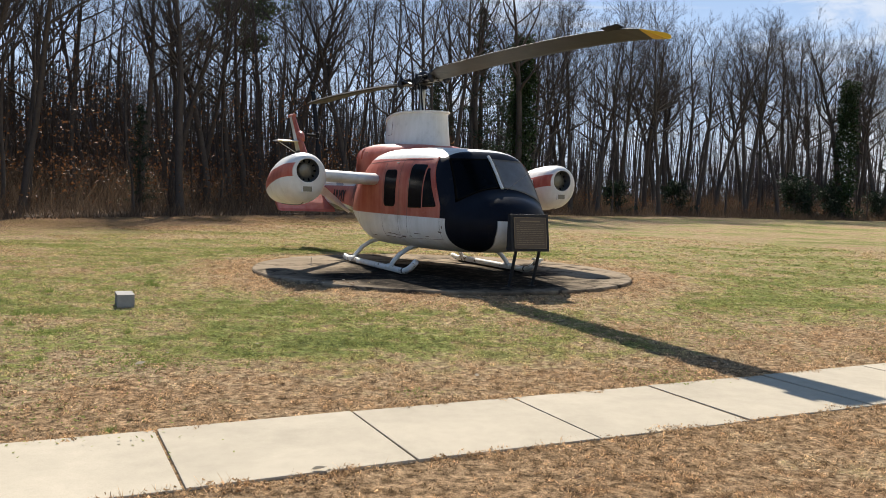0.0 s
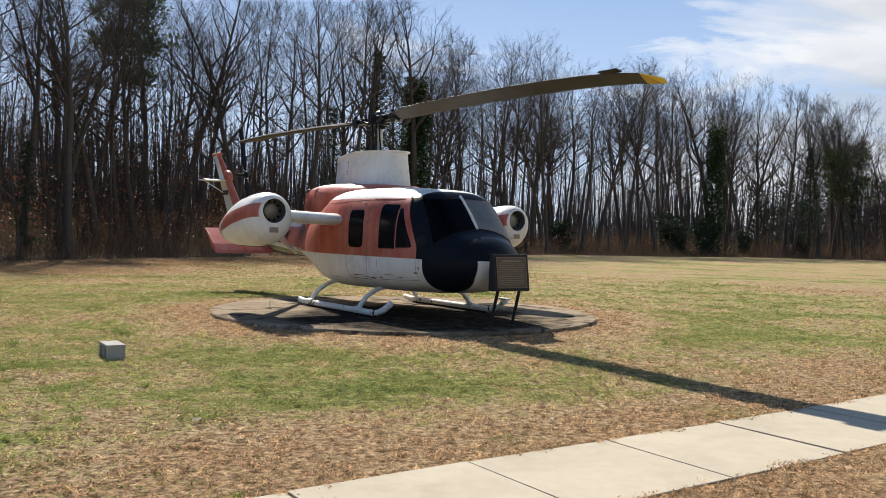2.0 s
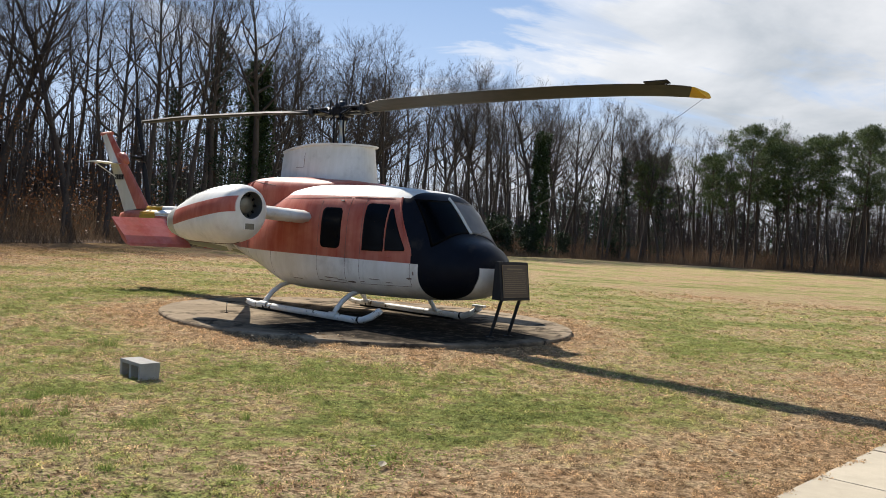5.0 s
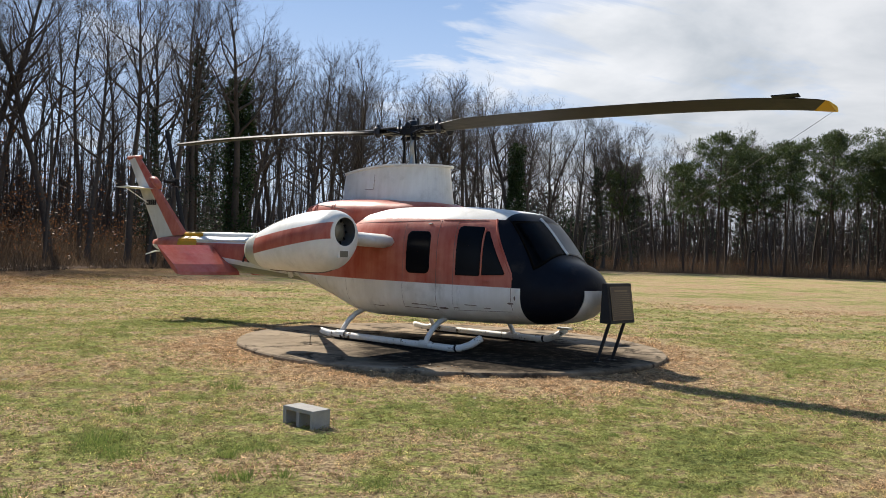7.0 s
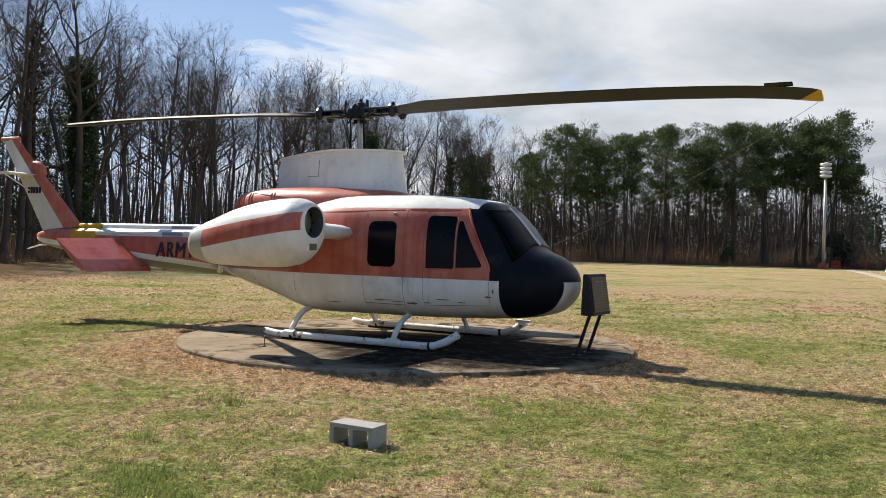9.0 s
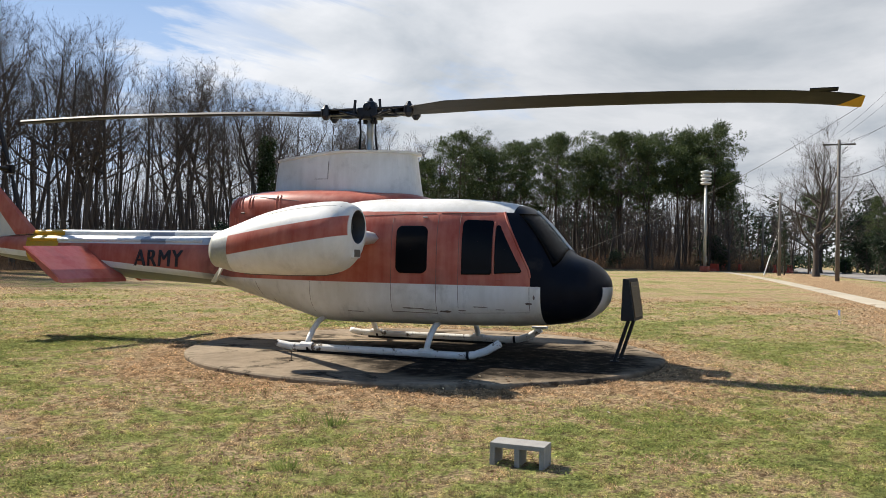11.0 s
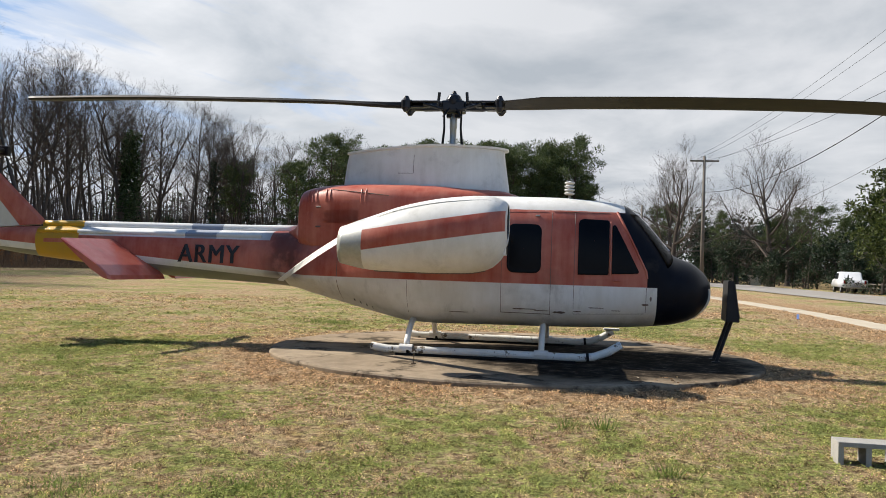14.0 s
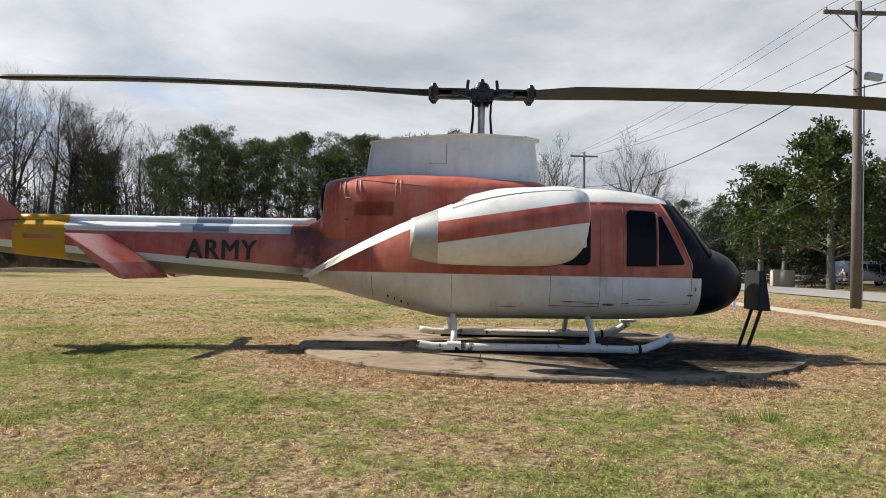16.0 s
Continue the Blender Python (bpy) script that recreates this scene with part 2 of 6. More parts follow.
def chipped_paint():
    m, n = material("chipped_skid_paint")
    p = n.where()
    white = worn_paint(n, p, WHITE, WHITE_DIRT, 0.6)
    chips = n.ramp(n.noise(p, 7.0, 8, 0.72), (0.575, 0.0), (0.60, 1.0))
    colour = n.mix(chips, white, n.mix(n.noise(p, 20, 3), (0.05, 0.04, 0.03), (0.22, 0.17, 0.12)))
    n.surface(colour, n.math("MULTIPLY_ADD", chips, 0.25, 0.5), 0, n.bump(chips, -0.3, 0.003), 0.3)
    return m


M_SKID = chipped_paint()
M_GLASS = plain("dark_glazing", (0.003, 0.0035, 0.005), 0.20, 0, 8, 0.3, 0.03, 0.09)
# this grey holds both haze and the sky's reflection, painted as base colour
M_GLASS_GREY = plain("hazed_sky_glazing", (0.24, 0.25, 0.26), 0.30, 0, 8, 0.3, 0.03, 0.6)
M_STEEL = plain("black_steel", (0.007, 0.007, 0.008), 0.5, 0.0, 40, 0.3, 0.15, 0.2)
M_GREASE = plain("oily_metal", (0.02, 0.02, 0.022), 0.33, 0.5, 40, 0.4)
M_DUCT = plain("intake_lining", (0.07, 0.072, 0.074), 0.6, 0.2, 25, 0.2)
M_METAL = plain("weathered_aluminium", (0.42, 0.42, 0.38), 0.42, 0.55, 25, 0.2)
M_TUBE = plain("mast_metal", (0.20, 0.19, 0.15), 0.4, 0.5, 25, 0.25)
M_SEAM = plain("seam_shadow", (0.15, 0.11, 0.09), 0.7, 0, 20, 0.3)
M_BRONZE = plain("plaque_bronze", (0.085, 0.062, 0.042), 0.45, 0.3, 40, 0.2)
M_GOLD = plain("plaque_letter", (0.19, 0.145, 0.085), 0.5, 0.3, 40, 0.2)
M_SIGN = plain("sign_enamel", (0.022, 0.022, 0.023), 0.6, 0.0, 30, 0.3, 0.1, 0.25)
M_STABILISER = livery("stabiliser_paint", "gloss")
M_LETTER = plain("black_lettering", (0.012, 0.012, 0.014), 0.5, 0, 40, 0.3)
M_BLOCK = plain("cinder_block", (0.31, 0.295, 0.265), 0.95, 0, 120, 0.22, 0.8)
M_POLE = plain("pole_timber", (0.135, 0.118, 0.098), 0.85, 0, 14, 0.3, 0.6)
M_BARK = plain("bark", (0.082, 0.068, 0.056), 0.95, 0, 6, 0.35, 0.9, 0.2)
M_BARK_PINE = plain("pine_bark", (0.075, 0.054, 0.040), 0.95, 0, 6, 0.35, 0.9, 0.2)
M_TWIG = plain("twigs", (0.088, 0.071, 0.059), 0.95, 0, 3, 0.3, 0.1, 0.15)


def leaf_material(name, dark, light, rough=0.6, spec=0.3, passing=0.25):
    m, n = material(name)
    g = n.node("ShaderNodeNewGeometry")
    f = n.add(n.mul(g.outputs["Random Per Island"], 0.6), n.mul(n.noise(n.where(), 0.6, 3), 0.4))
    colour = n.ramp(f, (0.2, dark), (0.8, light))
    b = n.surface(colour, rough, 0, None, spec)
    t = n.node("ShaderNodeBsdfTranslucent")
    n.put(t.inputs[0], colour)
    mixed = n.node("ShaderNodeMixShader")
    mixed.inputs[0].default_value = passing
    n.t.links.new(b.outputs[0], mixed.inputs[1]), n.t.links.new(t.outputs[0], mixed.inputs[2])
    out = [x for x in n.t.nodes if x.type == "OUTPUT_MATERIAL"][0]
    n.t.links.new(mixed.outputs[0], out.inputs[0])
    return m


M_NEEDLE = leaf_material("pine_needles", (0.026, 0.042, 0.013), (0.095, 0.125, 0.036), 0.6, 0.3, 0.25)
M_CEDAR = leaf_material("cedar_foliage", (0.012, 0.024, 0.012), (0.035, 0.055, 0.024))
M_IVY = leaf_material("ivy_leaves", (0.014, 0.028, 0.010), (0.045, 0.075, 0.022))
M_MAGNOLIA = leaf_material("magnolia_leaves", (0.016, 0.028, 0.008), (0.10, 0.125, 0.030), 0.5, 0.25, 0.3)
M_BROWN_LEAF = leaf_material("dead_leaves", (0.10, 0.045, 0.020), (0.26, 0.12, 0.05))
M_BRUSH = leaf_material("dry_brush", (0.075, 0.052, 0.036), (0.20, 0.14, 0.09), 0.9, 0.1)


def lawn_tone(n, p):
    """Winter lawn: straw, worn green clumps, and reddish dead growth along the pavement and the slab."""
    x, y, z = n.xyz(p)
    m = n.node("ShaderNodeMapping")
    m.inputs["Rotation"].default_value = (0, 0, -WALK_ANGLE)
    m.inputs["Scale"].default_value = (0.6, 1.3, 1)
    n.put(m.inputs["Vector"], p)
    q = m.outputs[0]
    green = n.add(n.add(n.mul(n.noise(q, 0.33, 4, 0.6, 0.4), 0.38), n.mul(n.noise(p, 1.5, 6, 0.66, 0.6), 0.36)), n.mul(n.noise(p, 6.0, 4, 0.7), 0.40))
    dx, dy = n.sub(x, WALK_O.x), n.sub(y, WALK_O.y)
    off = n.add(n.mul(dx, WALK_N.x), n.mul(dy, WALK_N.y))
    mid = n.math("ABSOLUTE", n.add(off, WALK_WIDTH / 2))
    by_walk = n.math("MULTIPLY_ADD", mid, -0.55, 1.45, clamp=True)
    px, py = n.sub(x, PAD.x), n.sub(y, PAD.y)
    r = n.math("SQRT", n.add(n.mul(px, px), n.mul(py, py)))
    by_pad = n.mul(n.math("MULTIPLY_ADD", r, -0.8, 1.0 + 0.8 * (PAD_R + 0.35), clamp=True), 1.0)
    dead = n.most(by_walk, by_pad)
    far = n.math("MULTIPLY_ADD", n.sub(r, 7.0), 0.10, 0.0, clamp=True)
    swathe = n.noise(p, 0.14, 3, 0.6, 0.3)
    f = n.sub(n.sub(n.sub(green, 0.036), n.mul(dead, 0.14)), n.mul(far, n.math("MULTIPLY_ADD", swathe, -0.34, 0.205)))
    colour = n.ramp(f, (0.40, (0.46, 0.30, 0.175)), (0.47, (0.55, 0.41, 0.26)), (0.515, (0.49, 0.395, 0.215)), (0.545, (0.385, 0.37, 0.145)), (0.575, (0.30, 0.315, 0.11)), (0.64, (0.20, 0.23, 0.08)))
    colour = n.mix(n.mul(dead, 0.45), colour, n.mix(n.noise(p, 9.0, 5, 0.7), (0.41, 0.275, 0.16), (0.62, 0.46, 0.285)))
    bare = n.ramp(n.noise(p, 0.95, 6, 0.66, 0.6), (0.60, 0.0), (0.68, 0.6))
    colour = n.mix(bare, colour, (0.42, 0.275, 0.155))
    across = n.math("MULTIPLY_ADD", n.add(off, 15.5), -0.25, 0.0, clamp=True)
    colour = n.mix(n.mul(across, 0.75), colour, n.mix(n.noise(p, 0.6, 5, 0.7), (0.12, 0.085, 0.045), (0.36, 0.26, 0.14)))
    # leaf litter blown out from the wood's edge
    wood = n.add(n.add(n.mul(n.add(x, 20.0), -0.873), n.mul(n.sub(y, 26.0), 0.489)), n.mul(n.sub(n.noise(p, 0.22, 5, 0.65), 0.5), 9.0))
    blown = n.math("MULTIPLY_ADD", wood, 0.12, 1.55, clamp=True)
    colour = n.mix(n.mul(blown, 0.8), colour, n.mix(n.noise(p, 3.0, 5, 0.7), (0.17, 0.085, 0.045), (0.38, 0.22, 0.12)))
    return n.mix(1.0, colour, n.ramp(n.noise(p, 12.0, 4, 0.65), (0.36, (0.42, 0.40, 0.36)), (0.50, (0.95, 0.94, 0.91)), (0.64, (1.34, 1.32, 1.27))), "MULTIPLY")


def lawn_material():
    m, n = material("winter_lawn")
    p = n.place()
    colour = lawn_tone(n, p)
    tuft = n.noise(p, 26.0, 6, 0.72)
    fine = n.noise(p, 110.0, 4, 0.7)
    colour = n.mix(1.0, colour, n.ramp(n.add(n.mul(tuft, 0.55), n.mul(fine, 0.45)), (0.38, 0.20), (0.57, 1.10)), "MULTIPLY")
    n.surface(colour, 1.0, 0, n.bump(n.add(tuft, n.mul(fine, 0.5)), 0.9, 0.05), 0.02)
    return m


def blade_material():
    m, n = material("grass_blades")
    p = n.place()
    g = n.node("ShaderNodeNewGeometry")
    colour = n.mix(1.0, lawn_tone(n, p), n.ramp(g.outputs["Random Per Island"], (0.0, (0.42, 0.41, 0.38)), (0.5, (0.98, 0.97, 0.93)), (1.0, (1.78, 1.75, 1.68))), "MULTIPLY")
    b = n.surface(colour, 0.8, 0, None, 0.15)
    t = n.node("ShaderNodeBsdfTranslucent")
    n.put(t.inputs[0], colour)
    mixed = n.node("ShaderNodeMixShader")
    mixed.inputs[0].default_value = 0.42
    n.t.links.new(b.outputs[0], mixed.inputs[1]), n.t.links.new(t.outputs[0], mixed.inputs[2])
    out = [x for x in n.t.nodes if x.type == "OUTPUT_MATERIAL"][0]
    n.t.links.new(mixed.outputs[0], out.inputs[0])
    return m


def concrete(name, light, dark, stain=0.5):
    m, n = material(name)
    p = n.place()
    info = n.node("ShaderNodeObjectInfo")
    big, mid, fine = n.noise(p, 0.9, 6, 0.65, 0.4), n.noise(p, 7, 5, 0.6), n.noise(p, 140, 3, 0.6)
    f = n.add(n.add(n.mul(big, 0.55), n.mul(mid, 0.3)), n.mul(info.outputs["Random"], 0.12))
    colour = n.ramp(f, (0.5 - stain * 0.22, dark), (0.5 + stain * 0.16, light))
    colour = n.mix(n.ramp(fine, (0.4, 0.0), (0.8, 0.25)), colour, tuple(c * 0.6 for c in dark))
    n.surface(colour, 1.0, 0, n.bump(n.add(n.mul(mid, 0.4), fine), 0.25, 0.004), 0.03)
    return m



def pad_concrete(name, light, dark, stain):
    """Old slab with broad black growth over its middle and forward part, which also paints in the aircraft's shadow."""
    m = concrete(name, light, dark, stain)
    n = Nodes(m.node_tree, True)
    b = [x for x in n.t.nodes if x.type == "BSDF_PRINCIPLED"][0]
    p = n.place()
    x, y, z = n.xyz(p)
    # centred where the aircraft's shadow falls; the black deepens that shade in colour
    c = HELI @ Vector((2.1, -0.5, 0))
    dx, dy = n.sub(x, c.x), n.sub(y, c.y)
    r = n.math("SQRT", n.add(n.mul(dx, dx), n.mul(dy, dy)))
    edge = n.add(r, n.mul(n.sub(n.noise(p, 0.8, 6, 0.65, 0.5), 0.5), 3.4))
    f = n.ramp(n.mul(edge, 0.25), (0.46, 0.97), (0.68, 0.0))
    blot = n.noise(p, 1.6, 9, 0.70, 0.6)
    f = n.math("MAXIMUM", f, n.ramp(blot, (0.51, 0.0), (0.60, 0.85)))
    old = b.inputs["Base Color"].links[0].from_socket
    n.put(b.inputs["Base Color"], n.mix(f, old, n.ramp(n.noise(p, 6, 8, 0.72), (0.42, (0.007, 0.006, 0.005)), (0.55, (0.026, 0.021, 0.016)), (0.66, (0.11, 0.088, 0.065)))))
    return m


M_LITTER = plain("leaf_litter", (0.085, 0.052, 0.032), 0.95, 0, 8, 0.45, 0.9, 0.1)
M_LAWN, M_GRASS = lawn_material(), blade_material()
M_WALK = concrete("pavement_concrete", (0.52, 0.455, 0.35), (0.37, 0.325, 0.25), 0.9)
M_PAD = pad_concrete("stained_shaded_slab_concrete", (0.38, 0.305, 0.215), (0.16, 0.125, 0.088), 1.0)
M_ASPHALT = concrete("old_asphalt", (0.36, 0.335, 0.30), (0.26, 0.242, 0.218), 0.8)


# ---- building helpers ----
def link_mesh(name, bm, mat, smooth=False):
    me = bpy.data.meshes.new(name)
    bm.normal_update()
    bm.to_mesh(me)
    bm.free()
    me.materials.append(mat)
    if smooth:
        me.shade_smooth()
    return new(name, me)


def part(name, bm, mat, parent, label="", smooth=False):
    ob = link_mesh(name, bm, mat, smooth)
    ob.parent = parent
    if label:
        ob["label"] = label
    return ob


def thing(name, m, label, category, group="", kind=""):
    ob = new(name)
    ob.empty_display_size = 0.2
    ob.matrix_basis = m
    return tagged(ob, label, category, group, kind)


def box(bm, lo, hi, bevel=0.0, m=None):
    made = bmesh.ops.create_cube(bm, size=1.0)["verts"]
    lo, hi = Vector(lo), Vector(hi)
    t = Matrix.LocRotScale((lo + hi) / 2, None, hi - lo)
    bmesh.ops.transform(bm, matrix=(m or Matrix()) @ t, verts=made)
    if bevel:
        edges = list({e for v in made for e in v.link_edges})
        bmesh.ops.bevel(bm, geom=edges, offset=bevel, segments=2, affect="EDGES", profile=0.6)
    return bm


def tube(bm, points, radii, sides=10, cap=True, flat=1.0):
    """A tube through points; radii: one, or one for each."""
    pts = [Vector(p) for p in points]
    if not isinstance(radii, (list, tuple)):
        radii = [radii] * len(pts)
    rings, ref = [], None
    for i, p in enumerate(pts):
        d = (pts[min(i + 1, len(pts) - 1)] - pts[max(i - 1, 0)]).normalized()
        if ref is None:
            ref = d.cross(Vector((0, 0, 1)) if abs(d.z) < 0.9 else Vector((1, 0, 0))).normalized()
        ref = (ref - d * ref.dot(d)).normalized()
        b = d.cross(ref)
        rings.append([bm.verts.new(p + (ref * math.cos(a) + b * math.sin(a) * flat) * radii[i]) for a in (2 * math.pi * k / sides for k in range(sides))])
    for r0, r1 in zip(rings, rings[1:]):
        for k in range(sides):
            bm.faces.new((r0[k], r0[(k + 1) % sides], r1[(k + 1) % sides], r1[k]))
    if cap:
        bm.faces.new(rings[0][::-1]), bm.faces.new(rings[-1])
    return bm


def loft(bm, rings, closed=True, cap=False):
    """Faces between rings of points, each of the same count."""
    vs = [[bm.verts.new(p) for p in r] for r in rings]
    k = len(vs[0])
    for r0, r1 in zip(vs, vs[1:]):
        for i in range(k if closed else k - 1):
            bm.faces.new((r0[i], r0[(i + 1) % k], r1[(i + 1) % k], r1[i]))
    if cap:
        bm.faces.new(vs[0][::-1]), bm.faces.new(vs[-1])
    return bm


def lathe(bm, profile, axis_from, axis_dir, sides=24, cap=False):
    """profile: (distance along the axis, radius)."""
    d = Vector(axis_dir).normalized()
    a = d.cross(Vector((0, 0, 1)) if abs(d.z) < 0.9 else Vector((1, 0, 0))).normalized()
    b = d.cross(a)
    o = Vector(axis_from)
    return loft(bm, [[o + d * s + (a * math.cos(t) + b * math.sin(t)) * max(r, 0.0005) for t in (2 * math.pi * k / sides for k in range(sides))] for s, r in profile], True, cap)


def smooth_table(rows):
    """Monotone cubic interpolation of rows (x, a, b, ...)."""
    rows = sorted(rows)
    xs = [r[0] for r in rows]

    def at(x):
        if x <= xs[0]:
            return rows[0][1:]
        if x >= xs[-1]:
            return rows[-1][1:]
        i = max(k for k in range(len(xs)) if xs[k] <= x)
        h = xs[i + 1] - xs[i]
        t = (x - xs[i]) / h
        out = []
        for c in range(1, len(rows[0])):
            def slope(k):
                if k == 0 or k == len(xs) - 1:
                    a, b = (0, 1) if k == 0 else (k - 1, k)
                    return (rows[b][c] - rows[a][c]) / (xs[b] - xs[a])
                s0 = (rows[k][c] - rows[k - 1][c]) / (xs[k] - xs[k - 1])
                s1 = (rows[k + 1][c] - rows[k][c]) / (xs[k + 1] - xs[k])
                return 0.0 if s0 * s1 <= 0 else 2 * s0 * s1 / (s0 + s1)
            p0, p1, m0, m1 = rows[i][c], rows[i + 1][c], slope(i) * h, slope(i + 1) * h
            out.append((2 * t ** 3 - 3 * t * t + 1) * p0 + (t ** 3 - 2 * t * t + t) * m0 + (-2 * t ** 3 + 3 * t * t) * p1 + (t ** 3 - t * t) * m1)
        return out
    return at


# ---- ground, pavement, slab, road ----
def build_ground():
    k = 230
    u = np.linspace(-1, 1, k)
    span = np.sinh(u * 6.2) / np.sinh(6.2) * 2600
    bm = bmesh.new()
    rows = []
    for yy in span + 11.0:
        rows.append([bm.verts.new((xx, yy, ground_z(xx, yy))) for xx in span])
    for r0, r1 in zip(rows, rows[1:]):
        for i in range(k - 1):
            bm.faces.new((r0[i], r0[i + 1], r1[i + 1], r1[i]))
    g = link_mesh("ground", bm, M_LAWN, True)
    return tagged(g, "winter lawn of straw-coloured and green grass", "lawn", kind="structure")


ground = build_ground()


def build_pad():
    bm = bmesh.new()
    rng = random.Random(4)
    rings = []
    for r, z in ((PAD_R - 0.02, -0.10), (PAD_R, PAD_TOP - 0.025), (PAD_R - 0.012, PAD_TOP - 0.006), (PAD_R - 0.04, PAD_TOP), (0.02, PAD_TOP)):
        rings.append([Vector((PAD.x + (r + (0.012 * math.sin(5 * a + 1) + 0.008 * math.sin(13 * a)) * (r > 1)) * math.cos(a), PAD.y + r * math.sin(a), z)) for a in (2 * math.pi * i / 128 for i in range(128))])
    loft(bm, rings, True, True)
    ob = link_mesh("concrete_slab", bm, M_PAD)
    return tagged(ob, "round stained concrete slab with painted shade, set in the lawn", "concrete slab", kind="structure")


pad = build_pad()


# ---- helicopter ----
# stations: x, bottom, top, height of greatest width, half width, upper and lower roundness
HULL = smooth_table([
    (3.672, 1.02, 1.08, 1.05, 0.03, 2.0, 2.0), (3.64, 0.89, 1.21, 1.05, 0.24, 2.0, 2.0), (3.55, 0.77, 1.335, 1.05, 0.45, 2.0, 2.1),
    (3.40, 0.665, 1.445, 1.06, 0.64, 2.1, 2.2), (3.15, 0.595, 1.545, 1.06, 0.81, 2.2, 2.4), (3.05, 0.58, 1.64, 1.06, 0.85, 2.3, 2.5), (2.85, 0.56, 1.875, 1.08, 0.91, 2.6, 2.7),
    (2.64, 0.545, 2.09, 1.10, 0.955, 2.9, 2.8), (2.50, 0.535, 2.19, 1.10, 0.985, 3.2, 2.9), (2.33, 0.53, 2.235, 1.10, 1.01, 3.5, 3.0), (2.0, 0.52, 2.27, 1.10, 1.06, 3.9, 3.2), (1.5, 0.51, 2.295, 1.12, 1.11, 4.2, 3.3),
    (0.5, 0.50, 2.30, 1.15, 1.14, 4.2, 3.3), (-0.1, 0.49, 2.28, 1.15, 1.12, 3.6, 3.2), (-0.45, 0.495, 2.20, 1.16, 1.08, 3.0, 2.7), (-0.92, 0.575, 2.06, 1.14, 0.98, 2.7, 2.1),
    (-1.47, 0.70, 1.92, 1.10, 0.80, 2.5, 1.6), (-2.0, 0.83, 1.80, 1.08, 0.60, 2.4, 1.45), (-2.39, 0.925, 1.74, 1.14, 0.46, 2.6, 1.5), (-4.33, 1.02, 1.73, 1.30, 0.33, 2.6, 1.8),
    (-5.76, 1.18, 1.73, 1.48, 0.25, 2.4, 2.2), (-6.5, 1.25, 1.72, 1.51, 0.20, 2.3, 2.2), (-7.3, 1.36, 1.68, 1.54, 0.12, 2.2, 2.2), (-7.62, 1.46, 1.62, 1.55, 0.05, 2, 2)])


def hull_y(x, z):
    """Half width of the hull at a station and height."""
    zb, zt, zm, w, nu, nl = HULL(x)
    k, e = ((z - zm) / (zt - zm), nu) if z > zm else ((zm - z) / (zm - zb), nl)
    return w * max(0.0, 1 - min(k, 1.0) ** e) ** (1 / e)


def hull_x(y, z):
    """Where the hull's front is met at this offset and height."""
    lo, hi = 1.6, 3.672
    for _ in range(26):
        mid = (lo + hi) / 2
        zb, zt = HULL(mid)[:2]
        if zb < z < zt and hull_y(mid, z) > abs(y):
            lo = mid
        else:
            hi = mid
    return lo


def hull_ring(x, k=72):
    zb, zt, zm, w, nu, nl = HULL(x)
    ring = []
    for i in range(k):
        a = 2 * math.pi * i / k
        c, s = math.cos(a), math.sin(a)
        e = nu if s > 0 else nl
        r = (abs(c) ** e + abs(s) ** e) ** (-1 / e)
        ring.append(Vector((x, w * r * c, zm + r * s * ((zt - zm) if s > 0 else (zm - zb)))))
    return ring


heli = thing("helicopter", HELI, "weathered red and white army helicopter with black nose on its skids", "helicopter")


def rounded_pane(x0, x1, z0, z1, near, r=0.09, off=0.012, n_=8):
    """A pane with rounded corners on the hull's side."""
    pts = []
    for cx, cz, a0 in ((x1 - r, z1 - r, 0), (x0 + r, z1 - r, 90), (x0 + r, z0 + r, 180), (x1 - r, z0 + r, 270)):
        for i in range(n_ + 1):
            a = radians(a0 + 90 * i / n_)
            pts.append((cx + r * math.cos(a), cz + r * math.sin(a)))
    return outline_pane(pts, near, off)


def outline_pane(pts, near, off=0.012):
    """A pane with the given outline (station, height), laid on the hull's side in rings towards its middle."""
    bm = bmesh.new()
    mx, mz = sum(p[0] for p in pts) / len(pts), sum(p[1] for p in pts) / len(pts)
    rings = []
    fine = []
    for (x0, z0), (x1, z1) in zip(pts, pts[1:] + pts[:1]):
        c = max(1, int(math.hypot(x1 - x0, z1 - z0) / 0.03))
        fine += [(x0 + (x1 - x0) * i / c, z0 + (z1 - z0) * i / c) for i in range(c)]
    pts = fine
    for k, o in ((1.0, -0.004), (1.0, off), (0.96, off + 0.002), (0.86, off), (0.75, off), (0.64, off), (0.53, off), (0.42, off), (0.31, off), (0.2, off), (0.1, off), (0.01, off)):
        rings.append([Vector((mx + (x - mx) * k, near * (hull_y(mx + (x - mx) * k, mz + (z - mz) * k) + o), mz + (z - mz) * k)) for x, z in pts])
    loft(bm, rings if near < 0 else [r[::-1] for r in rings], True)
    return bm


def strip(pts, near, width=0.012, off=0.004, height=0.006):
    """A thin raised or dark line along the hull's side through (station, height) points."""
    bm = bmesh.new()
    line = []
    for (x0, z0), (x1, z1) in zip(pts, pts[1:]):
        k = max(2, int(math.hypot(x1 - x0, z1 - z0) / 0.08))
        line += [(x0 + (x1 - x0) * i / k, z0 + (z1 - z0) * i / k) for i in range(k)]
    line.append(pts[-1])
    return tube(bm, [(x, near * (hull_y(x, z) + off), z) for x, z in line], width / 2, 6, True)


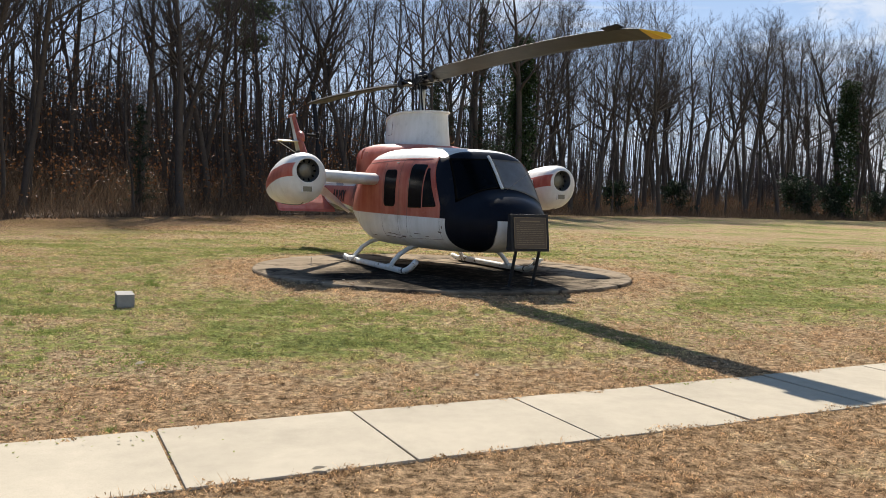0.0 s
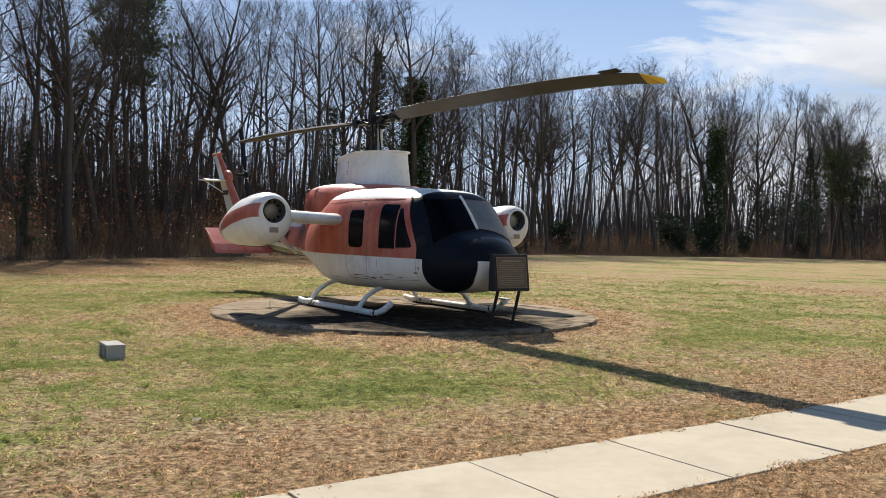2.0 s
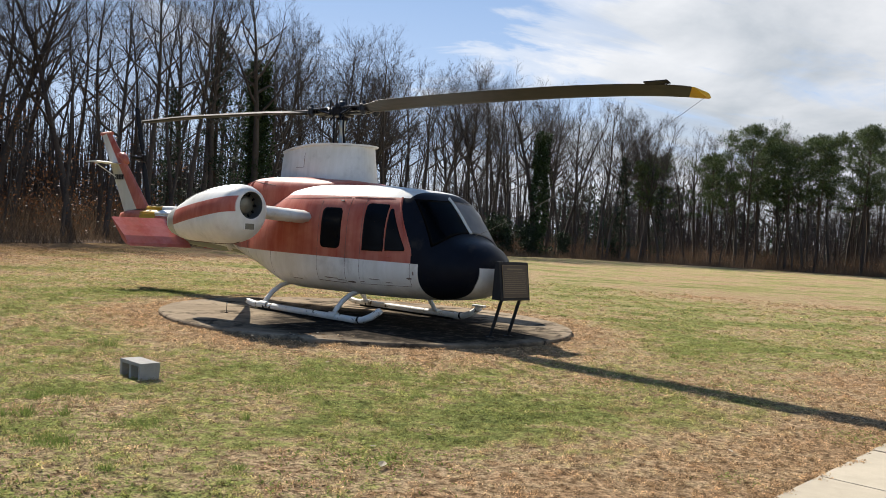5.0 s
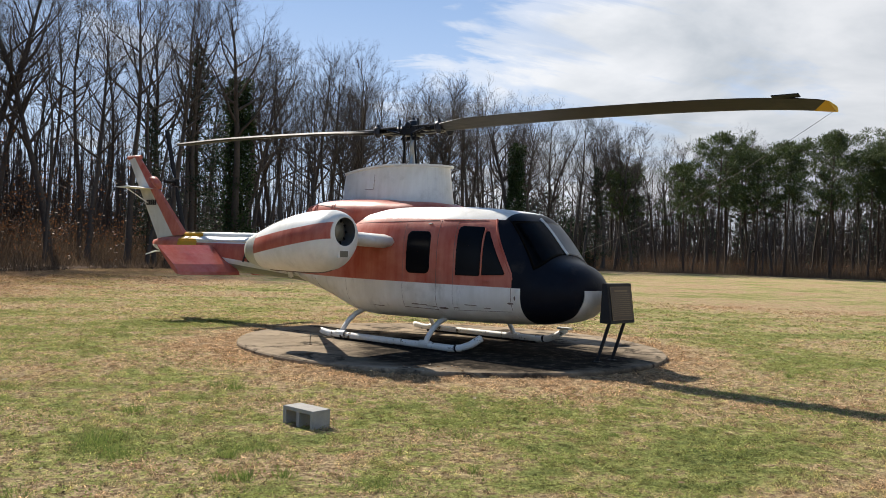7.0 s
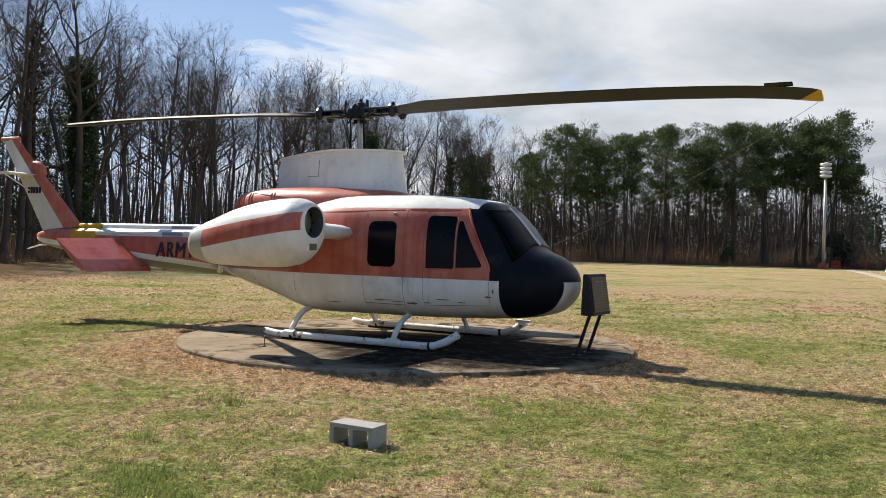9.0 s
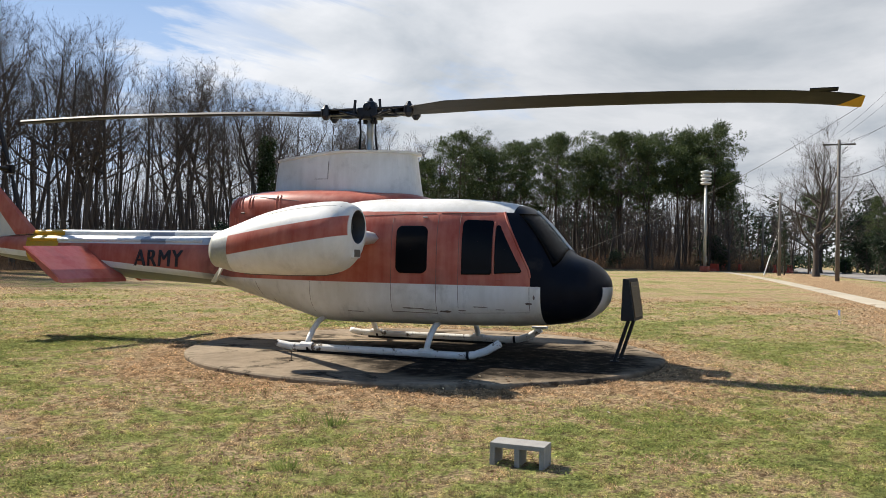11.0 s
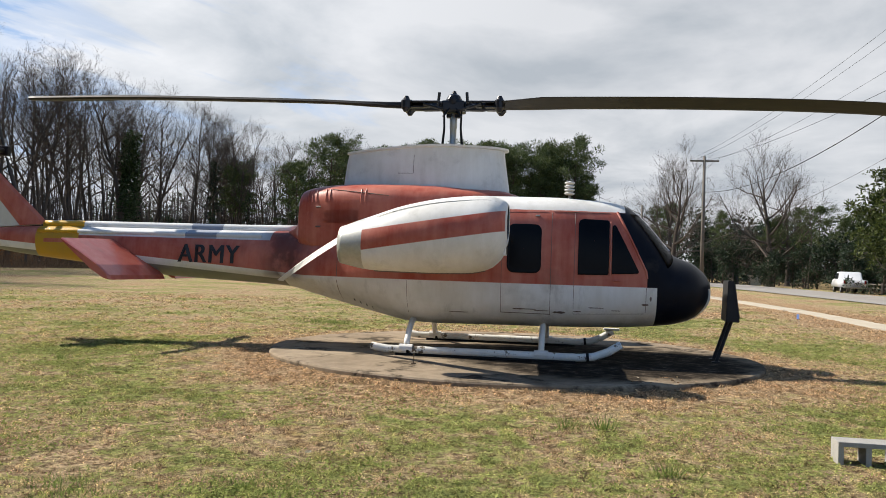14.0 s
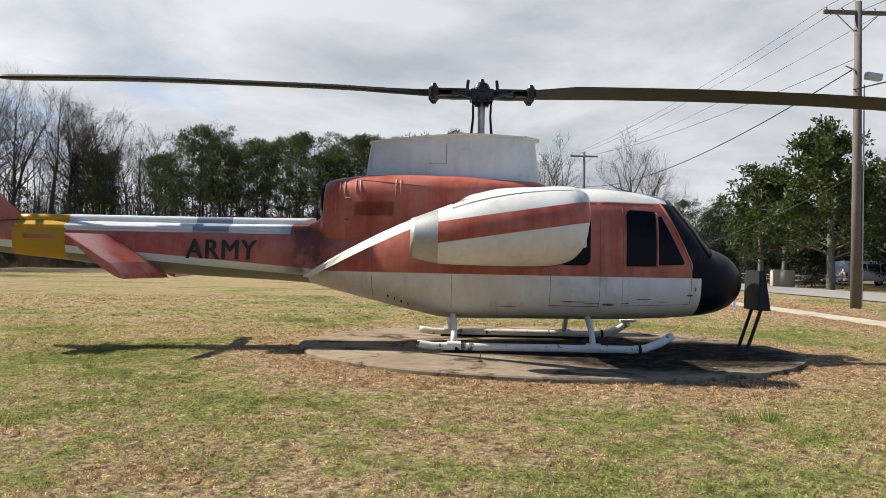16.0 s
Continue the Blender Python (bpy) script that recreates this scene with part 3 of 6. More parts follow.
def build_hull():
    bm = bmesh.new()
    xs = list(np.arange(-7.62, -2.4, 0.16)) + list(np.arange(-2.4, 2.2, 0.07)) + list(np.arange(2.2, 3.58, 0.03)) + list(np.arange(3.58, 3.67, 0.0125)) + [3.672]
    loft(bm, [hull_ring(x) for x in xs][::-1], True, True)
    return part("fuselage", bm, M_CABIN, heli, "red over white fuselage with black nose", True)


hull = build_hull()

for near in (-1, 1):
    part("cabin_window", rounded_pane(0.93, 1.37, 1.245, 1.885, near), M_GLASS, heli, "dark rounded cabin window")
    part("door_window", outline_pane([(1.845, 1.245), (2.225, 1.25), (2.24, 1.28), (2.24, 1.935), (2.222, 1.965), (1.905, 1.975), (1.862, 1.955), (1.845, 1.91)], near), M_GLASS, heli, "dark door window")
    part("quarter_window", outline_pane([(2.28, 1.265), (2.615, 1.28), (2.63, 1.305), (2.325, 1.90), (2.297, 1.905), (2.28, 1.885)], near), M_GLASS, heli, "dark triangular quarter window")
    for pts, w in (([(1.80, 1.20), (1.80, 2.05)], 0.007), ([(1.80, 1.20), (1.80, 0.73), (2.72, 0.76)], 0.006), ([(1.50, 2.05), (1.50, 0.71)], 0.007),
                   ([(0.86, 2.0), (0.86, 0.72)], 0.006), ([(0.86, 0.72), (1.50, 0.715)], 0.010), ([(2.73, 1.10), (2.73, 0.78)], 0.008), ([(-0.4, 1.10), (-0.4, 0.58)], 0.006), ([(-1.45, 1.55), (-1.45, 0.78)], 0.010),
                   ([(1.52, 2.06), (2.25, 2.06)], 0.008), ([(-0.3, 2.0), (1.45, 2.055)], 0.007)):
        part("panel_seam", strip(pts, near, w, 0.0), M_SEAM, heli)
    part("windscreen_frame", strip([(2.345, 2.08), (2.72, 1.31), (2.735, 1.22)], near, 0.036, -0.004), M_RED, heli)
    part("window_divider", strip([(2.26, 1.25), (2.26, 1.945)], near, 0.03, 0.004), M_RED, heli)
    part("door_handle", strip([(2.31, 1.18), (2.39, 1.18)], near, 0.022, 0.015), M_RED, heli)
    part("door_latch", strip([(1.28, 2.0), (1.34, 2.0)], near, 0.025, 0.01), M_METAL, heli)


def windscreen(near):
    """Half the windscreen, from the middle post to the side frame."""
    bm = bmesh.new()
    k, grid = 14, []
    for j in range(k + 1):
        v = j / k
        row = []
        for i in range(k + 1):
            u = i / k
            z = (1.60 - 0.24 * u ** 2) * (1 - v) + (2.085 - 0.02 * u) * v
            y = near * (0.03 + (0.80 * (1 - v) + 0.69 * v - 0.03) * u)
            row.append(bm.verts.new((hull_x(y, z) + 0.007, y, z + 0.004)))
        grid.append(row)
    for r0, r1 in zip(grid, grid[1:]):
        for i in range(k):
            f = (r0[i], r0[i + 1], r1[i + 1], r1[i])
            bm.faces.new(f if near > 0 else f[::-1])
    bmesh.ops.solidify(bm, geom=bm.faces[:], thickness=0.01)
    return bm


part("windscreen_pane", windscreen(-1), M_GLASS, heli, "blackened windscreen pane", True)
part("windscreen_pane", windscreen(1), M_GLASS_GREY, heli, "hazy windscreen pane, grey with the sky's painted reflection", True)
bm = bmesh.new()
tube(bm, [(hull_x(0.0, z) + 0.008, 0.0, z) for z in np.linspace(1.60, 2.13, 12)], 0.026, 8)
part("windscreen_post", bm, M_WHITE, heli, "white centre post")

# engine cowling, pylon fairing, exhaust
COWL = smooth_table([(-2.36, 1.68, 1.745, 0.22), (-2.25, 1.64, 1.79, 0.33), (-2.18, 1.60, 1.87, 0.40), (-2.15, 1.57, 2.02, 0.45), (-2.14, 1.55, 2.22, 0.47), (-2.125, 1.53, 2.31, 0.49), (-2.05, 1.50, 2.355, 0.53), (-1.85, 1.40, 2.395, 0.60), (-1.5, 1.32, 2.43, 0.70), (-0.9, 1.32, 2.44, 0.80), (-0.2, 1.5, 2.43, 0.82), (0.3, 1.75, 2.40, 0.74), (0.75, 2.0, 2.38, 0.56), (1.0, 2.15, 2.32, 0.30), (1.12, 2.2, 2.26, 0.12)])


def cowl_ring(x, k=40):
    zb, zt, w = COWL(x)
    out = []
    for i in range(k):
        a = 2 * math.pi * i / k
        c, s = math.cos(a), math.sin(a)
        e = 3.8 if s > 0 else 7.0
        r = (abs(c) ** e + abs(s) ** e) ** (-1 / e)
        zm = zt - min(0.40, (zt - zb) / 2)
        z = zm + ((zt - zm) if s > 0 else (zm - zb)) * r * s
        yy = w * r * c
        out.append(Vector((x, yy, z)))
    return out


bm = bmesh.new()
loft(bm, [cowl_ring(x) for x in list(np.linspace(-2.36, -2.10, 27)) + list(np.linspace(-2.06, 1.12, 60))][::-1], True, True)
cowl = part("engine_cowling", bm, M_RED, heli, "faded red engine cowling", True)


def cowl_y(x, z):
    zb, zt, w = COWL(x)
    zm = zt - min(0.40, (zt - zb) / 2)
    k = max(0.0, (z - zm) / (zt - zm))
    return w * max(0, 1 - k ** 3.8) ** (1 / 3.8)


for near in (-1, 1):
    for x0, n_, zc, hgt in ((-1.97, 3, 2.23, 0.17), (-1.69, 2, 2.245, 0.17), (-1.15, 2, 2.23, 0.20), (-1.97, 2, 1.95, 0.12)):
        for i in range(n_):
            x = x0 + i * 0.065
            bm = bmesh.new()
            tube(bm, [(x, near * (cowl_y(x, z) + 0.002), z) for z in np.linspace(zc - hgt / 2, zc + hgt / 2, 6)], 0.010, 6)
            part("louvre", bm, M_RED, cowl)
    bm = bmesh.new()
    grid = [[bm.verts.new((x, near * (cowl_y(x, z) + 0.006), z)) for z in np.linspace(1.85, 2.03, 5)] for x in np.linspace(-1.70, -1.18, 9)]
    for r0, r1 in zip(grid, grid[1:]):
        for i in range(4):
            f = (r0[i], r1[i], r1[i + 1], r0[i + 1])
            bm.faces.new(f if near < 0 else f[::-1])
    bmesh.ops.solidify(bm, geom=bm.faces[:], thickness=0.008)
    part("access_panel", bm, M_RED, cowl, "flush red access panel")
    for z in (1.80, 2.08):
        bm = bmesh.new()
        tube(bm, [(-1.83, near * (cowl_y(-1.83, z) + 0.006), z), (-1.76, near * (cowl_y(-1.76, z) + 0.006), z)], 0.014, 6)
        part("hinge", bm, M_SEAM, cowl)
    bm = bmesh.new()
    tube(bm, [(x, near * (cowl_y(x, 2.33 - 0.10 * (x + 1.6)) + 0.002), 2.33 - 0.10 * (x + 1.6)) for x in np.linspace(-1.6, -0.75, 10)], 0.005, 5)
    part("panel_seam", bm, M_SEAM, cowl)
bm = bmesh.new()
lathe(bm, [(0.0, 0.215), (-0.07, 0.225), (-0.09, 0.215), (-0.085, 0.19), (0.10, 0.18), (0.16, 0.02)], (-2.12, 0, 2.10), (1, 0, 0), 28)
part("exhaust", bm, M_STEEL, heli, "black exhaust outlet", True)


def fairing_ring(z, x0, x1, w, k=64):
    out = []
    for i in range(k):
        a = 2 * math.pi * i / k
        c, s = math.cos(a), math.sin(a)
        r = (abs(c) ** 2.7 + abs(s) ** 2.4) ** (-1 / 2.55)
        x = (x0 + x1) / 2 + (x1 - x0) / 2 * max(-1, min(1, r * c))
        taper = 1.0 - 0.55 * max(0.0, (-0.3 - x) / 1.3) ** 1.5
        out.append(Vector((x, w * r * s * taper, z if not callable(z) else z(x))))
    return out


def fairing_top(x):
    return 3.02 - 0.065 * max(0.0, (-x - 0.2)) ** 1.1 - 0.025 * max(0, x)


bm = bmesh.new()
loft(bm, [fairing_ring(2.15, -1.63, 0.88, 0.46), fairing_ring(2.40, -1.61, 0.845, 0.435), fairing_ring(2.75, -1.57, 0.79, 0.40), fairing_ring(lambda x: fairing_top(x) - 0.035, -1.54, 0.76, 0.385),
          fairing_ring(lambda x: fairing_top(x) - 0.028, -1.57, 0.82, 0.418), fairing_ring(fairing_top, -1.57, 0.825, 0.42), fairing_ring(lambda x: fairing_top(x) + 0.006, -1.5, 0.76, 0.37),
          fairing_ring(lambda x: fairing_top(x) - 0.02, -0.3, 0.2, 0.15), fairing_ring(lambda x: fairing_top(x) - 0.02, -0.1, 0.09, 0.08)], True, True)
fairing = part("mast_fairing", bm, M_WHITE, heli, "white sheet-metal mast fairing with a lip")
for near in (-1, 1):
    bm = bmesh.new()
    tube(bm, [(-0.72, near * 0.386, 2.60), (-0.49, near * 0.411, 2.60), (-0.49, near * 0.392, 2.86)], 0.004, 5)
    part("panel_seam", bm, M_SEAM, fairing)
for x in np.linspace(-1.35, 0.6, 6):
    bm = bmesh.new()
    lathe(bm, [(0, 0.014), (0.008, 0.013), (0.013, 0.0)], (x, -0.30, fairing_top(x) - 0.002), (0, 0, 1), 6)
    part("rivet", bm, M_METAL, fairing)

# mast, hub and rotor
bm = bmesh.new()
lathe(bm, [(0, 0.075), (0.03, 0.075), (0.05, 0.05), (0.30, 0.048), (0.31, 0.055), (0.52, 0.055)], (0, 0, 3.0), (0, 0, 1), 20, True)
part("mast", bm, M_METAL, heli, "grey steel rotor mast", True)


ROTOR = smooth_table([(-6.75, 3.725), (-5.0, 3.745), (-3.4, 3.722), (-2.0, 3.69), (-0.9, 3.64), (0.0, 3.63), (0.9, 3.64), (1.5, 3.655), (2.8, 3.66), (4.4, 3.642), (5.6, 3.602), (6.3, 3.55), (6.75, 3.49)])


def rotor_z(x):
    return ROTOR(x)[0]


bm = bmesh.new()
box(bm, (-0.17, -0.13, 3.53), (0.17, 0.13, 3.70), 0.03)
hub = part("rotor_hub", bm, M_GREASE, heli, "black oily rotor hub")
bm = bmesh.new()
lathe(bm, [(0, 0.13), (0.06, 0.12), (0.12, 0.09), (0.15, 0.04), (0.19, 0.025), (0.20, 0.0)], (0, 0, 3.66), (0, 0, 1), 18)
part("hub_cap", bm, M_GREASE, hub)
bm = bmesh.new()
lathe(bm, [(-0.02, 0.0), (0, 0.055), (0.02, 0.055), (0.03, 0.0)], (0, -0.135, 3.70), (0, -1, 0), 14)
part("trunnion", bm, M_GREASE, hub)
for s in (-1, 1):
    bm = bmesh.new()
    tube(bm, [(s * 0.15, 0, 3.63), (s * 0.42, 0, 3.635), (s * 0.50, 0, 3.635), (s * 0.64, 0, 3.635)], [0.075, 0.085, 0.07, 0.07], 12)
    part("yoke_arm", bm, M_GREASE, hub)
    bm = bmesh.new()
    box(bm, (s * 0.38 - 0.05, -0.17, 3.585), (s * 0.38 + 0.05, 0.17, 3.685), 0.02)
    part("pillow_block", bm, M_GREASE, hub)
    bm = bmesh.new()
    tube(bm, [(s * 0.2, -0.20, 3.66), (s * 0.60, -0.17, 3.665)], 0.018, 8)
    part("drag_brace", bm, M_GREASE, hub)
    bm = bmesh.new()
    tube(bm, [(s * 0.15, -0.17, 3.56), (s * 0.42, -0.20, 3.63)], 0.022, 8)
    part("pitch_horn", bm, M_GREASE, hub)
    bm = bmesh.new()
    tube(bm, [(s * 0.22, -0.12, 3.58), (s * 0.20, -0.12, 3.81)], 0.022, 8)
    part("damper_post", bm, M_GREASE, hub)
for s in (-1, 1):
    bm = bmesh.new()
    box(bm, (s * 0.56 - 0.09, -0.17, 3.585), (s * 0.56 + 0.15, 0.17, 3.60), 0.006)
    box(bm, (s * 0.56 - 0.09, -0.17, 3.67), (s * 0.56 + 0.15, 0.17, 3.685), 0.006)
    for y in (-0.15, 0.15):
        lathe(bm, [(0, 0.0), (0.0, 0.03), (0.03, 0.05), (0.06, 0.075), (0.16, 0.075), (0.19, 0.05), (0.23, 0.03), (0.235, 0.0)], (s * 0.68, y, 3.52), (0, 0, 1), 12)
    part("blade_grip", bm, M_GREASE, hub)
    bm = bmesh.new()
    tube(bm, [(s * 0.15, -0.05, 2.98), (s * 0.12, -0.08, 3.30), (s * 0.13, -0.10, 3.60)], [0.02, 0.016, 0.014], 8)
    part("pitch_link", bm, M_STEEL, hub)
bm = bmesh.new()
box(bm, (-0.10, -0.05, 3.46), (0.10, 0.05, 3.52), 0.01)
tube(bm, [(-0.13, -0.16, 3.45), (-0.05, -0.12, 3.58)], 0.015, 6), tube(bm, [(0.13, -0.16, 3.45), (0.05, -0.12, 3.58)], 0.015, 6)
part("scissor_link", bm, M_STEEL, hub)


def blade(sign):
    """One rotor blade: flat-bottomed section, leading edge thick, slight nose-down pitch."""
    bm = bmesh.new()
    shape = [(0.16, 0.0), (0.13, 0.028), (0.05, 0.036), (-0.10, 0.026), (-0.36, 0.006), (-0.37, 0.0), (-0.36, -0.005), (-0.10, -0.022), (0.05, -0.03), (0.13, -0.024)]
    rings = []
    for r in [0.66, 0.74, 0.95, 1.3] + list(np.linspace(1.7, 6.6, 22)) + [6.68, 6.72]:
        chord = 0.55 + 0.45 * min(1, max(0, (r - 0.66) / 0.60)) if r < 6.65 else 1.0 - (r - 6.65) * 2.2
        thick = 1.6 - 0.6 * min(1, (r - 0.66) / 0.9)
        pitch = radians(-7.0 + 1.5 * r / 6.7)
        ring = []
        for c, t in shape:
            c, t = c * chord, t * thick
            cc, tt = c * math.cos(pitch) - t * math.sin(pitch), c * math.sin(pitch) + t * math.cos(pitch)
            ring.append(Vector((sign * r, sign * cc, rotor_z(sign * r) + tt)))
        rings.append(ring)
    loft(bm, rings, True, True)
    bmesh.ops.recalc_face_normals(bm, faces=bm.faces)
    return bm


for sign in (1, -1):
    b = part("rotor_blade", blade(sign), M_BLADE, heli, "dark drab rotor blade with yellow tip" if sign > 0 else "dark drab rotor blade")
    bm = bmesh.new()
    z = rotor_z(sign * 6.25)
    box(bm, (sign * 6.25 - 0.16, -sign * 0.35 - (0.11 if sign > 0 else 0), z + 0.034), (sign * 6.25 + 0.16, -sign * 0.35 + (0 if sign > 0 else 0.11), z + 0.046), 0, Matrix.Translation((0, -sign * 0.35, z + 0.04)) @ Matrix.Rotation(-sign * radians(12), 4, 'X') @ Matrix.Translation((0, sign * 0.35, -z - 0.04)))
    part("trim_tab", bm, M_STEEL, b)

# jet nacelles on stub wings
NACELLE = smooth_table([(-0.90, 1.51, 0.215, -2.565, 0.205), (-0.60, 1.535, 0.30, -2.565, 0.28), (-0.14, 1.605, 0.385, -2.57, 0.365), (0.30, 1.65, 0.43, -2.575, 0.41), (0.60, 1.67, 0.44, -2.58, 0.415), (0.83, 1.695, 0.42, -2.585, 0.40), (0.965, 1.73, 0.35, -2.585, 0.345), (1.025, 1.77, 0.275, -2.58, 0.275), (1.045, 1.805, 0.215, -2.575, 0.215)])


def nacelle_ring(x, k=40, near=-1):
    zc, rz, yc, ry = NACELLE(x)
    return [Vector((x, -near * yc + ry * math.cos(a), zc + rz * math.sin(a))) for a in (2 * math.pi * i / k for i in range(k))]


def duct(x, r, near, k=40, z=1.81, y=2.575):
    return [Vector((x, near * y + r * math.cos(a), z + r * math.sin(a))) for a in (2 * math.pi * i / k for i in range(k))]


for near in (-1, 1):
    bm = bmesh.new()
    rings = [nacelle_ring(x, 40, near) for x in list(np.linspace(-0.60, 0.88, 26)) + list(np.linspace(0.91, 1.045, 9))]
    rings += [duct(1.047, 0.205, near), duct(1.041, 0.198, near)]
    loft(bm, rings[::-1], True)
    pod = part("engine_nacelle", bm, M_NACELLE, heli, "white jet nacelle with a red band", True)
    bm = bmesh.new()
    loft(bm, ([nacelle_ring(x, 40, near) for x in np.linspace(-0.598, -0.90, 7)] + [[Vector((-0.89, (p.y - near * 2.565) * 0.93 + near * 2.565, (p.z - 1.51) * 0.93 + 1.51)) for p in nacelle_ring(-0.90, 40, near)], [Vector((-0.6, (p.y - near * 2.565) * 0.80 + near * 2.565, (p.z - 1.51) * 0.80 + 1.51)) for p in nacelle_ring(-0.90, 40, near)]]), True)
    part("tailpipe", bm, M_METAL, pod, "bare greenish metal tailpipe", True)
    bm = bmesh.new()
    lathe(bm, [(-0.01, 0.187), (0.0, 0.16), (0.004, 0.145), (0.02, 0.14), (0.045, 0.10), (0.055, 0.0)], (0.875, near * 2.575, 1.81), (1, 0, 0), 24)
    part("intake_hub", bm, M_TUBE, pod, "grey intake hub", True)
    bm = bmesh.new()
    loft(bm, [duct(1.042, 0.199, near), duct(1.005, 0.188, near), duct(0.85, 0.185, near)][::-1], True)
    part("intake_duct", bm, M_DUCT, pod, "dark intake duct", True)
    for i in range(11):
        a = 2 * math.pi * i / 11
        bm = bmesh.new()
        c, s = math.cos(a), math.sin(a)
        tube(bm, [(0.885, near * 2.575 + 0.11 * c, 1.81 + 0.11 * s), (0.885, near * 2.575 + 0.184 * c, 1.81 + 0.184 * s)], [0.012, 0.016], 4)
        part("intake_vane", bm, M_STEEL, pod)
    bm = bmesh.new()
    box(bm, (0.86, near * 2.575 - 0.10, 1.44), (1.034, near * 2.575 + 0.10, 1.56), 0.014)
    scoop = part("oil_cooler_scoop", bm, M_WHITE, pod)
    bm = bmesh.new()
    box(bm, (1.015, near * 2.575 - 0.078, 1.457), (1.038, near * 2.575 + 0.078, 1.543), 0.004)
    part("scoop_opening", bm, M_TUBE, scoop)
    bm = bmesh.new()
    tube(bm, [(x, near * 2.575 + near * 0.535 * NACELLE(x)[3], NACELLE(x)[0] + NACELLE(x)[1] * 0.845 + 0.003) for x in np.linspace(-0.45, 0.92, 16)], 0.005, 5)
    part("panel_seam", bm, M_METAL, pod)
    bm = bmesh.new()
    tube(bm, [(x, near * 2.575, NACELLE(x)[0] - NACELLE(x)[1] - 0.001) for x in np.linspace(-0.5, 0.8, 14)], 0.012, 5)
    part("panel_seam", bm, M_SEAM, pod)
    # wing between hull and nacelle
    bm = bmesh.new()
    sect = [(0.62, 0.0), (0.56, 0.075), (0.40, 0.115), (0.10, 0.10), (-0.35, 0.02), (-0.40, 0.0), (-0.35, -0.02), (0.10, -0.085), (0.40, -0.10), (0.56, -0.065)]
    loft(bm, [[Vector((0.05 + c * (1.0 if y < 2 else 0.95), near * y, z + t)) for c, t in sect] for y, z in ((0.9, 1.70), (1.5, 1.715), (2.0, 1.735), (2.4, 1.75))], True, True)
    bmesh.ops.recalc_face_normals(bm, faces=bm.faces)
    part("stub_wing", bm, M_WHITE, heli, "white stub wing", True)
    # swept strut from the tailpipe down to the hull's flank
    bm = bmesh.new()
    rings = []
    for f in np.linspace(0, 1, 11):
        hi = Vector((-2.38, near * 0.55, 1.03)).lerp(Vector((-0.45, near * 2.36, 1.90)), f) + Vector((0, 0, 0.26 * f * (1 - f)))
        lo = Vector((-2.20, near * 0.58, 1.01)).lerp(Vector((-0.87, near * 2.40, 1.57)), f)
        lo = lo.lerp(hi, 0.5)
        side = Vector((0, near * 0.03, -0.012))
        rings.append([lo + side, hi + side, hi - side, lo - side])
    loft(bm, rings, True, True)
    bmesh.ops.recalc_face_normals(bm, faces=bm.faces)
    part("wing_strut", bm, M_WHITE, heli, "bright swept strut")

# tail: shaft cover, fin, gearbox, tail rotor, stabilisers
bm = bmesh.new()
tube(bm, [(x, 0, HULL(x)[1] + 0.025) for x in np.linspace(-6.42, -2.30, 30)], 0.065, 12)
part("shaft_cover", bm, M_SHAFT, heli, "white and yellow drive shaft cover", True)
for near in (-1, 1):
    bm = bmesh.new()
    tube(bm, [(x, near * (hull_y(x, 1.645) + 0.004), 1.645) for x in np.linspace(-6.42, -2.75, 26)], 0.035, 8)
    part("boom_rail", bm, M_SHAFT, heli, "silver strip along the tail boom", True)
    bm = bmesh.new()
    sect = [(0.0, 0.0), (0.06, 0.035), (0.28, 0.05), (0.65, 0.03), (0.96, 0.004), (0.96, -0.004), (0.65, -0.03), (0.28, -0.05), (0.06, -0.035)]
    d, up = Vector((-0.80, 0, 0.58)).normalized(), Vector((0.58, 0, 0.80)).normalized()
    loft(bm, [[Vector((x0, near * y, z0)) + d * c * k + up * t for c, t in sect] for y, x0, z0, k in ((0.18, -4.30, 0.965, 1.02), (1.46, -4.42, 0.965, 0.98), (1.50, -4.46, 0.985, 0.92))], True, True)
    bmesh.ops.recalc_face_normals(bm, faces=bm.faces)
    part("stabiliser", bm, M_STABILISER, heli, "glossy red stabiliser, tilted nose down")
bm = bmesh.new()
rings = []
for f in np.linspace(0, 1, 8):
    lead, trail, z = -6.36 + (-8.33 + 6.36) * f, -7.50 + (-8.80 + 7.50) * f, 1.66 + 1.85 * f
    c = lead - trail
    rings.append([Vector((lead - c * u, v * (1 - 0.35 * f), z + (0.10 * (1 - f) * (1 - u)))) for u, v in ((0, 0), (0.06, 0.045), (0.3, 0.075), (0.7, 0.045), (1, 0.006), (1, -0.006), (0.7, -0.045), (0.3, -0.075), (0.06, -0.045))])
loft(bm, rings, True, True)
bmesh.ops.recalc_face_normals(bm, faces=bm.faces)
fin = part("tail_fin", bm, M_FIN, heli, "white tail fin with a red leading edge")
bm = bmesh.new()
tube(bm, [(-8.30, 0, 3.515), (-8.82, 0, 3.52)], [0.05, 0.045], 8)
part("fin_cap", bm, M_RED, fin)
bm = bmesh.new()
tube(bm, [(-7.92, 0, 3.00), (-7.72, 0, 2.97), (-7.58, 0.0, 2.88), (-7.50, 0.02, 2.78)], [0.05, 0.09, 0.085, 0.04], 12)
part("gearbox_fairing", bm, M_RED, fin, "red gearbox fairing", True)
